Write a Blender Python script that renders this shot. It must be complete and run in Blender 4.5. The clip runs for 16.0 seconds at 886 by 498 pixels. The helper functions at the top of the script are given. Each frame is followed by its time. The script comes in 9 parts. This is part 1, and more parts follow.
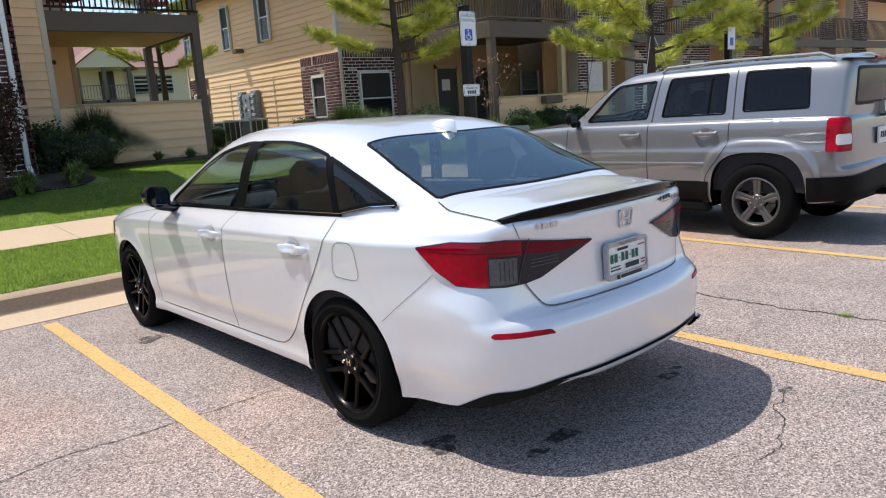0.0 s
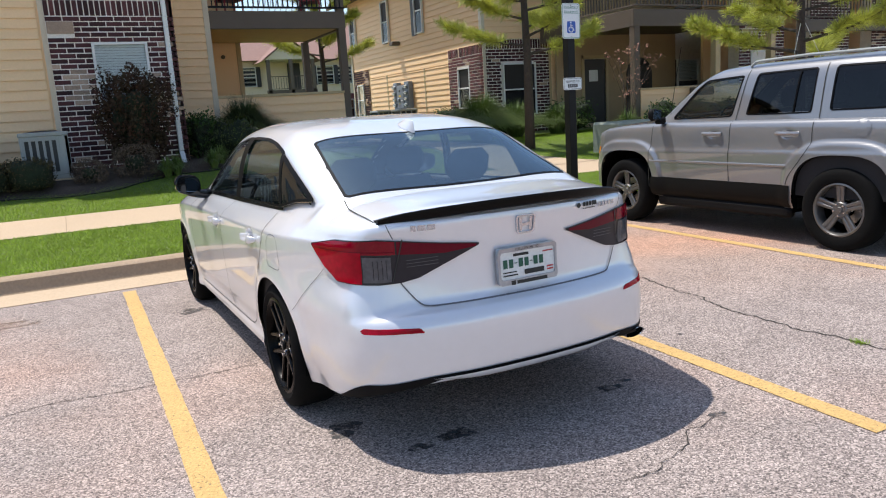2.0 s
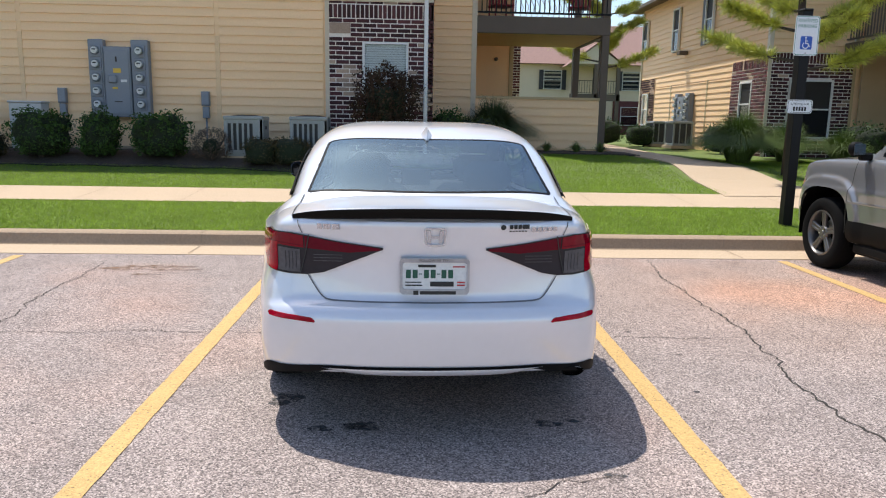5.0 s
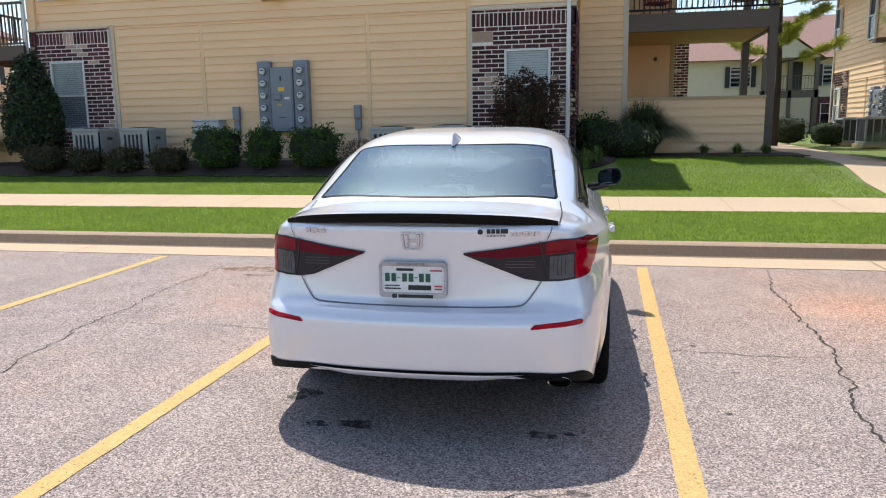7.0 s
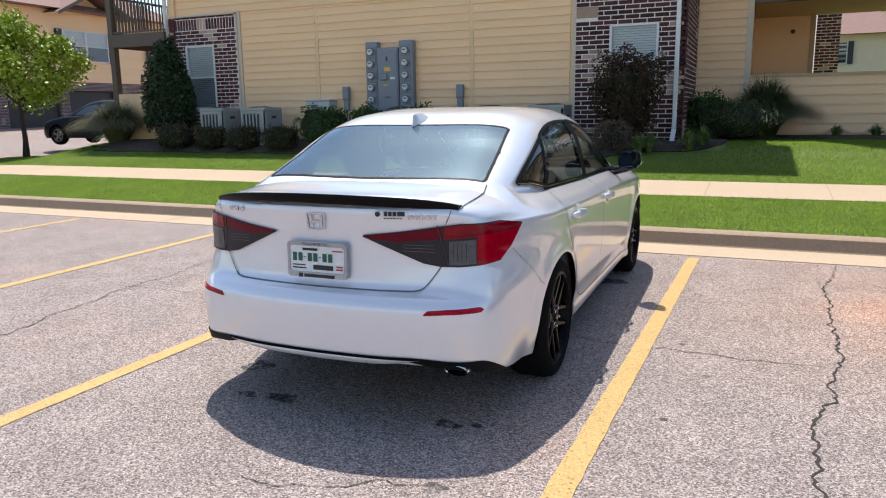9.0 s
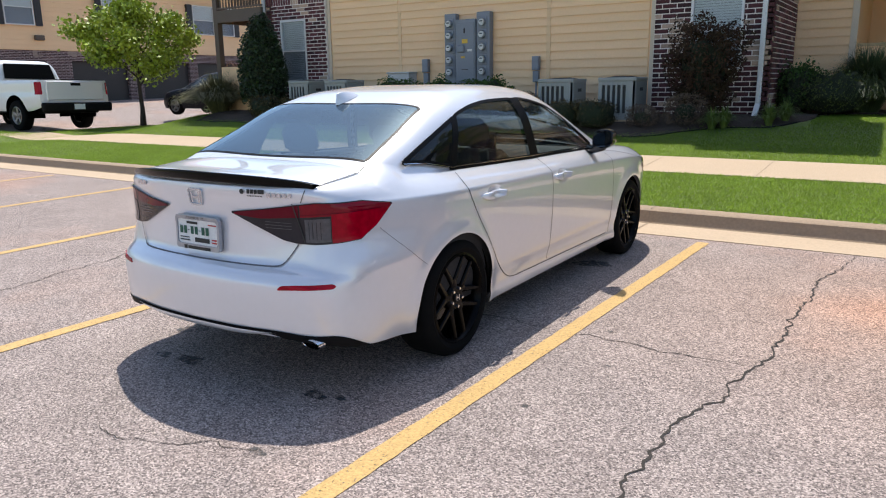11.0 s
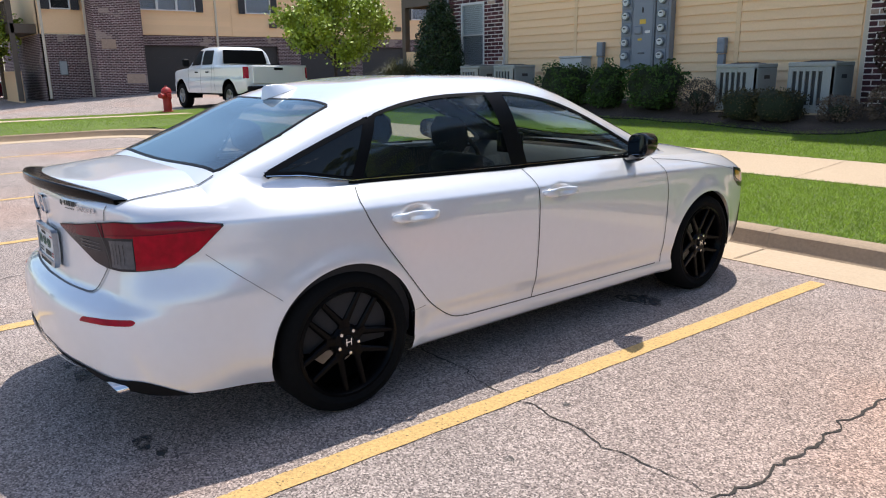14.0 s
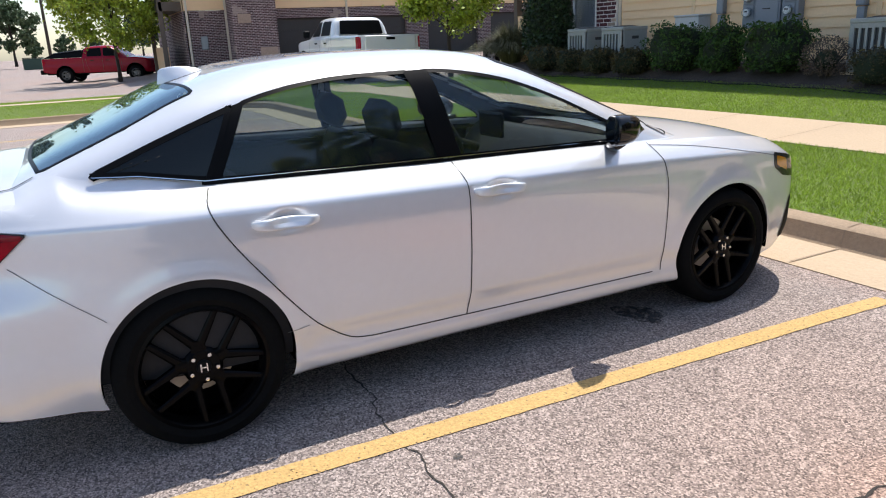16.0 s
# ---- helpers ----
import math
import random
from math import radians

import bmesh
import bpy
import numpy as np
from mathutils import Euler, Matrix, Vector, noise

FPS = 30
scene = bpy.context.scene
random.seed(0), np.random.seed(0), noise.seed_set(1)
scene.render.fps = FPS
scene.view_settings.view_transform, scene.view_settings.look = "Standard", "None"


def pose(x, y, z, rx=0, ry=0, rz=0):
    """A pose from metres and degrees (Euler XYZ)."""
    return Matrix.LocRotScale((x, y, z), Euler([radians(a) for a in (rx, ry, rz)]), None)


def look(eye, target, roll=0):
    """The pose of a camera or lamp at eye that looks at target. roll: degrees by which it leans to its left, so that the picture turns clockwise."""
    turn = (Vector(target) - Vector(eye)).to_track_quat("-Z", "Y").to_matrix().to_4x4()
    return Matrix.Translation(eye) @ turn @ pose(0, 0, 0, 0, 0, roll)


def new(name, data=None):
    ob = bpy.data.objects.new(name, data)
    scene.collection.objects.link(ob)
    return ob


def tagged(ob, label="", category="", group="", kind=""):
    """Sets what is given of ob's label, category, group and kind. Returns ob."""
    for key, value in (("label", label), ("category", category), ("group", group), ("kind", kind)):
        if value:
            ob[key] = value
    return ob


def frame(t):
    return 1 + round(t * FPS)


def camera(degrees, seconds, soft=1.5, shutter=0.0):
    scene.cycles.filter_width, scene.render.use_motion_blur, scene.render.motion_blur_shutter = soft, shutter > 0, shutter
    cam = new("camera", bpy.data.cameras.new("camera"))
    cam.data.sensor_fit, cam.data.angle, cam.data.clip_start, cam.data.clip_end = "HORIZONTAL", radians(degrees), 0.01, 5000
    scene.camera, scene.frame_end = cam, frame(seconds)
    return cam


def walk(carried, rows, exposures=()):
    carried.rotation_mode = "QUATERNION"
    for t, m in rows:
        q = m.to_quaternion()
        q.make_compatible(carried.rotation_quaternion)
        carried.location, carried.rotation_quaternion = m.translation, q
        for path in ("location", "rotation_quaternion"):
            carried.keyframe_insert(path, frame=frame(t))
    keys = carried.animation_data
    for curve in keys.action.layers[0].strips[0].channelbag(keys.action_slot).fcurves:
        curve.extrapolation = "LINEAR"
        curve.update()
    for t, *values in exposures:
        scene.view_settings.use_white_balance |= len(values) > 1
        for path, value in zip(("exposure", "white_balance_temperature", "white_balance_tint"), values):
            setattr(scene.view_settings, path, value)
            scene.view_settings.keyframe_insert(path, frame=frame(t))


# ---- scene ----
cam = camera(63.1, 16.0, soft=1.1)
ROWS = [        # seconds, eye, a point looked at, roll
    (0.0, (0.032, 0.048, 1.454), (1.314, 1.537, 1.079), -4.0),
    (0.5, (0.236, -0.192, 1.452), (1.417, 1.38, 1.084), -4.4),
    (1.0, (0.474, -0.365, 1.434), (1.558, 1.277, 1.073), -4.5),
    (1.5, (0.714, -0.525, 1.438), (1.704, 1.175, 1.076), -4.3),
    (2.0, (0.962, -0.721, 1.438), (1.844, 1.035, 1.066), -3.6),
    (2.5, (1.227, -0.822, 1.427), (1.988, 0.988, 1.045), -3.0),
    (3.0, (1.5, -0.943, 1.427), (2.132, 0.916, 1.048), -2.6),
    (3.5, (1.788, -1.069, 1.434), (2.285, 0.831, 1.057), -1.9),
    (4.0, (2.062, -1.103, 1.419), (2.433, 0.827, 1.051), -0.5),
    (4.5, (2.308, -1.173, 1.427), (2.553, 0.781, 1.075), 0.6),
    (5.0, (2.558, -1.258, 1.436), (2.656, 0.71, 1.093), 1.0),
    (7.5, (3.741, -1.152, 1.427), (3.212, 0.751, 1.114), -1.2),
    (8.0, (4.031, -1.054, 1.426), (3.383, 0.812, 1.113), -1.2),
    (8.5, (4.266, -0.952, 1.414), (3.537, 0.878, 1.066), -0.9),
    (9.0, (4.491, -0.824, 1.417), (3.701, 0.975, 1.043), -0.8),
    (11.5, (5.778, -0.117, 1.451), (4.62, 1.448, 0.995), -1.1),
    (12.0, (5.943, 0.114, 1.439), (4.709, 1.62, 0.977), -1.4),
    (12.5, (6.062, 0.398, 1.448), (4.745, 1.828, 0.978), -1.3),
    (13.0, (6.176, 0.717, 1.463), (4.776, 2.063, 0.985), -1.0),
    (13.5, (6.159, 1.029, 1.459), (4.697, 2.306, 0.978), -1.0),
    (14.0, (6.13, 1.347, 1.467), (4.604, 2.547, 0.987), -0.8),
    (14.5, (6.172, 1.649, 1.482), (4.58, 2.757, 0.993), -0.4),
    (15.0, (6.161, 1.931, 1.463), (4.521, 2.958, 0.954), -0.7),
    (15.5, (6.151, 2.232, 1.464), (4.472, 3.178, 0.932), -1.8),
    (16.0, (6.204, 2.564, 1.475), (4.483, 3.417, 0.918), -2.6),
]
walk(cam, [(t, look(eye, target, roll)) for t, eye, target, roll in ROWS], exposures=[(0.0, 0.37), (3.0, 0.47), (9.0, 0.47), (11.5, 0.39), (12.5, 0.40), (14.5, 0.48), (16.0, 0.48)])

# ---------------- light ----------------
SUN_DIR = Vector((-0.245, 0.366, 1.0)).normalized()      # towards the sun
world = bpy.data.worlds.new("sky_world")
scene.world = world
world.use_nodes = True
_wn = world.node_tree.nodes
_wn.clear()
_sky = _wn.new("ShaderNodeTexSky")
_sky.sky_type = "NISHITA"
_sky.sun_disc = False
_sky.sun_elevation = math.asin(SUN_DIR.z)
_sky.sun_rotation = math.atan2(SUN_DIR.x, SUN_DIR.y)
_sky.air_density, _sky.dust_density, _sky.ozone_density = 1.0, 1.0, 1.0
_bg = _wn.new("ShaderNodeBackground")
_bg.inputs["Strength"].default_value = 0.150
_wo = _wn.new("ShaderNodeOutputWorld")
world.node_tree.links.new(_sky.outputs[0], _bg.inputs["Color"])
world.node_tree.links.new(_bg.outputs[0], _wo.inputs["Surface"])
sun_data = bpy.data.lights.new("sun", "SUN")
sun_data.energy, sun_data.angle, sun_data.color = 3.75, radians(0.53), (1.0, 0.955, 0.89)
sun = new("sun", sun_data)
sun.matrix_world = look(SUN_DIR * 60, (0, 0, 0))


# ---------------- materials ----------------
def mat(name, c, rough=0.6, metal=0.0, var=0.12, scale=3.0, fine=60.0, fvar=0.08, bump=0.0, bscale=0.0, coat=0.0,
        spec=0.5, rnd=0.0, island=0.0, tint=None):
    """A principled material with variation at two scales, fine relief and, where asked, a shade of its own for each piece."""
    m = bpy.data.materials.new(name)
    m.use_nodes = True
    nt = m.node_tree
    n, l = nt.nodes, nt.links
    b = n["Principled BSDF"]
    b.inputs["Roughness"].default_value = rough
    b.inputs["Metallic"].default_value = metal
    b.inputs["Specular IOR Level"].default_value = spec
    b.inputs["Coat Weight"].default_value = coat
    b.inputs["Coat Roughness"].default_value = 0.03
    geo = n.new("ShaderNodeNewGeometry")
    big = n.new("ShaderNodeTexNoise")
    big.inputs["Scale"].default_value = scale
    big.inputs["Detail"].default_value = 4
    sm = n.new("ShaderNodeTexNoise")
    sm.inputs["Scale"].default_value = fine
    sm.inputs["Detail"].default_value = 2
    for t in (big, sm):
        l.new(geo.outputs["Position"], t.inputs["Vector"])
    mix = n.new("ShaderNodeMix")
    mix.data_type = "RGBA"
    t2 = tint or c
    mix.inputs["A"].default_value = (*[v * (1 - var) for v in c], 1)
    mix.inputs["B"].default_value = (*[min(1, v * (1 + var)) for v in t2], 1)
    l.new(big.outputs["Fac"], mix.inputs["Factor"])
    hsv = n.new("ShaderNodeHueSaturation")
    l.new(mix.outputs["Result"], hsv.inputs["Color"])
    mr = n.new("ShaderNodeMapRange")
    mr.inputs["From Min"].default_value, mr.inputs["From Max"].default_value = 0.25, 0.75
    mr.inputs["To Min"].default_value, mr.inputs["To Max"].default_value = 1 - fvar, 1 + fvar
    l.new(sm.outputs["Fac"], mr.inputs["Value"])
    val = mr.outputs["Result"]
    for amount, src in ((rnd, "obj"), (island, "isl")):
        if amount:
            if src == "obj":
                o = n.new("ShaderNodeObjectInfo").outputs["Random"]
            else:
                o = geo.outputs["Random Per Island"]
            m2 = n.new("ShaderNodeMapRange")
            m2.inputs["To Min"].default_value, m2.inputs["To Max"].default_value = 1 - amount, 1 + amount
            l.new(o, m2.inputs["Value"])
            mu = n.new("ShaderNodeMath")
            mu.operation = "MULTIPLY"
            l.new(val, mu.inputs[0])
            l.new(m2.outputs["Result"], mu.inputs[1])
            val = mu.outputs[0]
    l.new(val, hsv.inputs["Value"])
    l.new(hsv.outputs["Color"], b.inputs["Base Color"])
    if bump:
        bt = n.new("ShaderNodeTexNoise")
        bt.inputs["Scale"].default_value = bscale or fine
        bt.inputs["Detail"].default_value = 3
        l.new(geo.outputs["Position"], bt.inputs["Vector"])
        bp = n.new("ShaderNodeBump")
        bp.inputs["Strength"].default_value = bump
        bp.inputs["Distance"].default_value = 0.02
        l.new(bt.outputs["Fac"], bp.inputs["Height"])
        l.new(bp.outputs["Normal"], b.inputs["Normal"])
    return m


def glass_mat(name, tint, through_amount, rough=0.0, ior=1.5, sky_veil=0.0, gloss=(0.95, 0.97, 1.0), sky_glare=0.0):
    """Tinted window glass: part clear, tinted view through it and a mirror gloss on top."""
    m = bpy.data.materials.new(name)
    m.use_nodes = True
    n, l = m.node_tree.nodes, m.node_tree.links
    n.clear()
    out = n.new("ShaderNodeOutputMaterial")
    tr = n.new("ShaderNodeBsdfTransparent")
    tr.inputs["Color"].default_value = (*[v * through_amount for v in tint], 1)
    gl = n.new("ShaderNodeBsdfGlossy")
    gl.inputs["Roughness"].default_value = rough
    gl.inputs["Color"].default_value = (*gloss, 1)
    # gloss that grows towards a grazing view, alike from both sides of the pane
    f0 = ((ior - 1) / (ior + 1))**2
    lw = n.new("ShaderNodeLayerWeight")
    lw.inputs["Blend"].default_value = 0.5
    pw = n.new("ShaderNodeMath")
    pw.operation = "POWER"
    pw.inputs[1].default_value = 5.0
    l.new(lw.outputs["Facing"], pw.inputs[0])
    fr = n.new("ShaderNodeMath")
    fr.operation = "MULTIPLY_ADD"
    fr.inputs[1].default_value, fr.inputs[2].default_value = 1 - f0, f0
    l.new(pw.outputs[0], fr.inputs[0])
    mx = n.new("ShaderNodeMixShader")
    l.new(fr.outputs[0], mx.inputs["Fac"])
    l.new(tr.outputs[0], mx.inputs[1])
    l.new(gl.outputs[0], mx.inputs[2])
    last = mx
    # blue-tinted blurred gloss paints the sky's glare on the pane
    if sky_glare:
        hz = n.new("ShaderNodeBsdfGlossy")
        hz.inputs["Roughness"].default_value = 0.34
        hz.inputs["Color"].default_value = (0.60, 0.86, 1.0, 1)
        last = n.new("ShaderNodeMixShader")
        last.inputs["Fac"].default_value = sky_glare
        l.new(mx.outputs[0], last.inputs[1])
        l.new(hz.outputs[0], last.inputs[2])
    # pale blue diffuse share paints a veil of reflected sky
    if sky_veil:
        df = n.new("ShaderNodeBsdfDiffuse")
        df.inputs["Color"].default_value = (0.66, 0.76, 0.84, 1)
        under = last
        last = n.new("ShaderNodeMixShader")
        last.inputs["Fac"].default_value = sky_veil
        l.new(under.outputs[0], last.inputs[1])
        l.new(df.outputs[0], last.inputs[2])
    l.new(last.outputs[0], out.inputs["Surface"])
    return m


def asphalt_mat():
    m = mat("worn_asphalt", (0.324, 0.277, 0.253), 0.9, var=0.14, scale=0.35, fine=2.2, fvar=0.10, bump=0.5, bscale=140, spec=0.12)
    nt = m.node_tree
    n, l = nt.nodes, nt.links
    b = n["Principled BSDF"]
    src = b.inputs["Base Color"].links[0].from_socket
    geo = n.new("ShaderNodeNewGeometry")
    vo = n.new("ShaderNodeTexVoronoi")
    vo.inputs["Scale"].default_value = 150
    l.new(geo.outputs["Position"], vo.inputs["Vector"])
    sep = n.new("ShaderNodeSeparateColor")
    l.new(vo.outputs["Color"], sep.inputs[0])
    ramp = n.new("ShaderNodeValToRGB")
    e = ramp.color_ramp.elements
    e[0].position, e[0].color = 0.0, (0.33, 0.32, 0.33, 1)
    e[1].position, e[1].color = 1.0, (1.88, 1.84, 1.82, 1)
    for p, c in ((0.3, (0.72, 0.70, 0.70, 1)), (0.7, (1.20, 1.16, 1.14, 1))):
        k = ramp.color_ramp.elements.new(p)
        k.color = c
    l.new(sep.outputs[0], ramp.inputs[0])
    mul = n.new("ShaderNodeMix")
    mul.data_type, mul.blend_type = "RGBA", "MULTIPLY"
    mul.inputs["Factor"].default_value = 1.0
    l.new(src, mul.inputs["A"])
    l.new(ramp.outputs[0], mul.inputs["B"])
    # rusty clay stains, broad and soft edged
    no = n.new("ShaderNodeTexNoise")
    no.inputs["Scale"].default_value = 0.33
    no.inputs["Detail"].default_value = 5
    l.new(geo.outputs["Position"], no.inputs["Vector"])
    r2 = n.new("ShaderNodeMapRange")
    r2.inputs["From Min"].default_value, r2.inputs["From Max"].default_value = 0.50, 0.74
    r2.inputs["To Max"].default_value = 0.8
    l.new(no.outputs["Fac"], r2.inputs["Value"])
    cl = n.new("ShaderNodeMix")
    cl.data_type, cl.blend_type = "RGBA", "MULTIPLY"
    cl.inputs["B"].default_value = (1.30, 0.98, 0.82, 1)
    l.new(r2.outputs["Result"], cl.inputs["Factor"])
    l.new(mul.outputs["Result"], cl.inputs["A"])
    # one broad clay wash between the bays
    dv = n.new("ShaderNodeVectorMath")
    dv.operation = "DISTANCE"
    dv.inputs[1].default_value = (5.9, 4.9, 0.0)
    l.new(geo.outputs["Position"], dv.inputs[0])
    r3 = n.new("ShaderNodeMapRange")
    r3.inputs["From Min"].default_value, r3.inputs["From Max"].default_value = 0.4, 2.6
    r3.inputs["To Min"].default_value, r3.inputs["To Max"].default_value = 1.5, 0.0
    l.new(dv.outputs["Value"], r3.inputs["Value"])
    mu = n.new("ShaderNodeMath")
    mu.operation, mu.use_clamp = "MULTIPLY", True
    l.new(r3.outputs["Result"], mu.inputs[0])
    l.new(no.outputs["Fac"], mu.inputs[1])
    wash = n.new("ShaderNodeMix")
    wash.data_type, wash.blend_type = "RGBA", "MULTIPLY"
    wash.inputs["B"].default_value = (1.20, 1.0, 0.85, 1)
    l.new(mu.outputs[0], wash.inputs["Factor"])
    l.new(cl.outputs["Result"], wash.inputs["A"])
    l.new(wash.outputs["Result"], b.inputs["Base Color"])
    return m



def worn(m, scale, lo, hi, most=1.0):
    """Lets the ground show through where a coat is worn or a stain thins out."""
    n, l = m.node_tree.nodes, m.node_tree.links
    out, b = n["Material Output"], n["Principled BSDF"]
    geo = n.new("ShaderNodeNewGeometry")
    no = n.new("ShaderNodeTexNoise")
    no.inputs["Scale"].default_value, no.inputs["Detail"].default_value = scale, 5
    l.new(geo.outputs["Position"], no.inputs["Vector"])
    mr = n.new("ShaderNodeMapRange")
    mr.inputs["From Min"].default_value, mr.inputs["From Max"].default_value = lo, hi
    mr.inputs["To Max"].default_value = most
    l.new(no.outputs["Fac"], mr.inputs["Value"])
    tr = n.new("ShaderNodeBsdfTransparent")
    mx = n.new("ShaderNodeMixShader")
    l.new(mr.outputs["Result"], mx.inputs["Fac"])
    l.new(tr.outputs[0], mx.inputs[1])
    l.new(b.outputs[0], mx.inputs[2])
    l.new(mx.outputs[0], out.inputs["Surface"])
    return m


def sward(m):
    """Mown blades lie over one another: their shading follows the sward more than the single blade."""
    n, l = m.node_tree.nodes, m.node_tree.links
    geo = n.new("ShaderNodeNewGeometry")
    mx = n.new("ShaderNodeMix")
    mx.data_type = "VECTOR"
    mx.inputs["Factor"].default_value = 0.72
    l.new(geo.outputs["Normal"], mx.inputs[4])
    mx.inputs[5].default_value = (0, 0, 1)
    nrm = n.new("ShaderNodeVectorMath")
    nrm.operation = "NORMALIZE"
    l.new(mx.outputs[1], nrm.inputs[0])
    b = n["Principled BSDF"]
    l.new(nrm.outputs[0], b.inputs["Normal"])
    # light shines through the blades
    tl = n.new("ShaderNodeBsdfTranslucent")
    l.new(b.inputs["Base Color"].links[0].from_socket, tl.inputs["Color"])
    mix = n.new("ShaderNodeMixShader")
    mix.inputs["Fac"].default_value = 0.42
    l.new(b.outputs[0], mix.inputs[1])
    l.new(tl.outputs[0], mix.inputs[2])
    l.new(mix.outputs[0], n["Material Output"].inputs["Surface"])


M = {}
M["asphalt"] = asphalt_mat()
M["concrete"] = mat("kerb_concrete", (0.365, 0.262, 0.170), 0.85, var=0.12, scale=1.2, fine=40, fvar=0.12, bump=0.25, bscale=90)
M["walk"] = mat("walk_concrete", (0.50, 0.375, 0.250), 0.85, var=0.09, scale=0.9, fine=45, fvar=0.09, bump=0.2, bscale=110)
M["joint"] = mat("joint_dirt", (0.32, 0.24, 0.165), 0.95)
M["soil"] = mat("lawn_soil", (0.125, 0.17, 0.035), 0.95, var=0.3, scale=2.5, fine=70, fvar=0.35, bump=0.6, bscale=70)
M["mulch"] = mat("bark_mulch", (0.055, 0.040, 0.030), 0.95, var=0.4, scale=5, fine=60, fvar=0.45, bump=0.9, bscale=55)
M["grass"] = mat("grass_blade", (0.220, 0.338, 0.036), 0.6, var=0.26, scale=1.1, fine=9, fvar=0.14, island=0.16, spec=0.2)
sward(M["grass"])
M["labelyellow"] = mat("yellow_label", (0.70, 0.45, 0.06), 0.5)
M["yellow"] = worn(mat("yellow_line_paint", (0.57, 0.365, 0.135), 0.75, var=0.10, scale=2.5, fine=85, fvar=0.22, bump=0.35, bscale=140), 75, 0.29, 0.38)
M["crack"] = mat("crack_dirt", (0.045, 0.038, 0.032), 1.0)
M["oil"] = worn(mat("oil_stain", (0.05, 0.047, 0.046), 0.6, var=0.3, scale=30), 22, 0.34, 0.60, 0.85)
M["rust"] = worn(mat("clay_stain", (0.25, 0.145, 0.085), 0.9, var=0.25, scale=8, fine=90, fvar=0.3), 9, 0.38, 0.66, 0.7)
M["siding"] = mat("tan_lap_siding", (0.90, 0.61, 0.34), 0.62, var=0.05, scale=0.8, fine=30, fvar=0.03, bump=0.06, bscale=60, rnd=0.03)
M["trim"] = mat("cream_trim_paint", (0.62, 0.53, 0.40), 0.6, var=0.05)
M["batten"] = mat("tan_batten_paint", (0.80, 0.55, 0.31), 0.62, var=0.05)
M["dtrim"] = mat("tan_trim_paint", (0.50, 0.37, 0.20), 0.6, var=0.05)
M["brown"] = mat("brown_beam_paint", (0.115, 0.085, 0.062), 0.6, var=0.12)
M["brick"] = mat("red_brick", (0.078, 0.025, 0.026), 0.85, var=0.25, scale=5, fine=45, fvar=0.25, bump=0.3, bscale=70, rnd=0.55, island=0.55)
M["brickp"] = mat("pale_brick", (0.42, 0.30, 0.22), 0.85, var=0.2, scale=6, fine=45, fvar=0.2, bump=0.3, bscale=70, rnd=0.25, island=0.25)
M["mortar"] = mat("pale_mortar", (0.80, 0.73, 0.66), 0.95, var=0.15, scale=8, fine=70, fvar=0.15, bump=0.3)
M["roof"] = mat("roof_shingle", (0.125, 0.075, 0.055), 0.9, var=0.25, scale=6, fine=20, fvar=0.25)
M["white"] = mat("white_vinyl", (0.74, 0.73, 0.70), 0.5, var=0.04)
M["blind"] = mat("white_blind", (0.80, 0.81, 0.82), 0.6, var=0.04)
M["black"] = mat("black_paint", (0.006, 0.006, 0.006), 0.5, spec=0.25, var=0.1)
M["dark"] = mat("dark_door_paint", (0.035, 0.030, 0.028), 0.5, var=0.12)
M["shutter"] = mat("dark_shutter", (0.030, 0.028, 0.030), 0.5)
M["grey"] = mat("grey_enamel", (0.21, 0.235, 0.27), 0.45, metal=0.2, var=0.08)
M["acgrey"] = mat("condenser_enamel", (0.29, 0.31, 0.30), 0.5, var=0.07)
M["acpanel"] = mat("condenser_panel", (0.25, 0.275, 0.265), 0.5, var=0.08)
M["acdark"] = mat("condenser_coil", (0.03, 0.032, 0.034), 0.6)
M["wglass"] = glass_mat("house_window_glass", (0.92, 0.95, 0.96), 0.96, ior=1.30)
M["solar"] = mat("dark_solar_screen", (0.035, 0.032, 0.030), 0.6, var=0.1, spec=0.2)
M["screen"] = glass_mat("insect_screen", (0.86, 0.87, 0.90), 0.93, ior=1.02)
# dark sheet colour for the unlit depth behind windows and the arched doorway
M["room"] = mat("room_shade", (0.05, 0.048, 0.045), 0.9)
M["bark"] = mat("tree_bark", (0.055, 0.042, 0.034), 0.95, var=0.3, scale=9, fine=40, fvar=0.3, bump=0.8, bscale=25)
M["leaf"] = mat("shrub_leaf", (0.045, 0.085, 0.020), 0.65, var=0.3, scale=4, fine=15, fvar=0.25, island=0.4, spec=0.15)
M["leafr"] = mat("crape_leaf", (0.030, 0.046, 0.018), 0.75, spec=0.1, var=0.3, scale=4, fine=15, fvar=0.25, island=0.45, tint=(0.070, 0.030, 0.026))
M["twig"] = mat("dry_shrub_leaf", (0.11, 0.075, 0.05), 0.7, var=0.3, scale=5, fine=15, fvar=0.25, island=0.4)
M["leaft"] = mat("young_tree_leaf", (0.19, 0.29, 0.03), 0.5, var=0.3, scale=2, fine=9, fvar=0.2, island=0.35, tint=(0.34, 0.40, 0.03))
M["needle"] = mat("pine_needle", (0.28, 0.34, 0.05), 0.5, var=0.3, scale=2, fine=9, fvar=0.25, island=0.4, tint=(0.56, 0.56, 0.09))
M["blade"] = mat("ornamental_grass_blade", (0.10, 0.15, 0.03), 0.55, var=0.25, scale=3, fine=9, fvar=0.2, island=0.4)
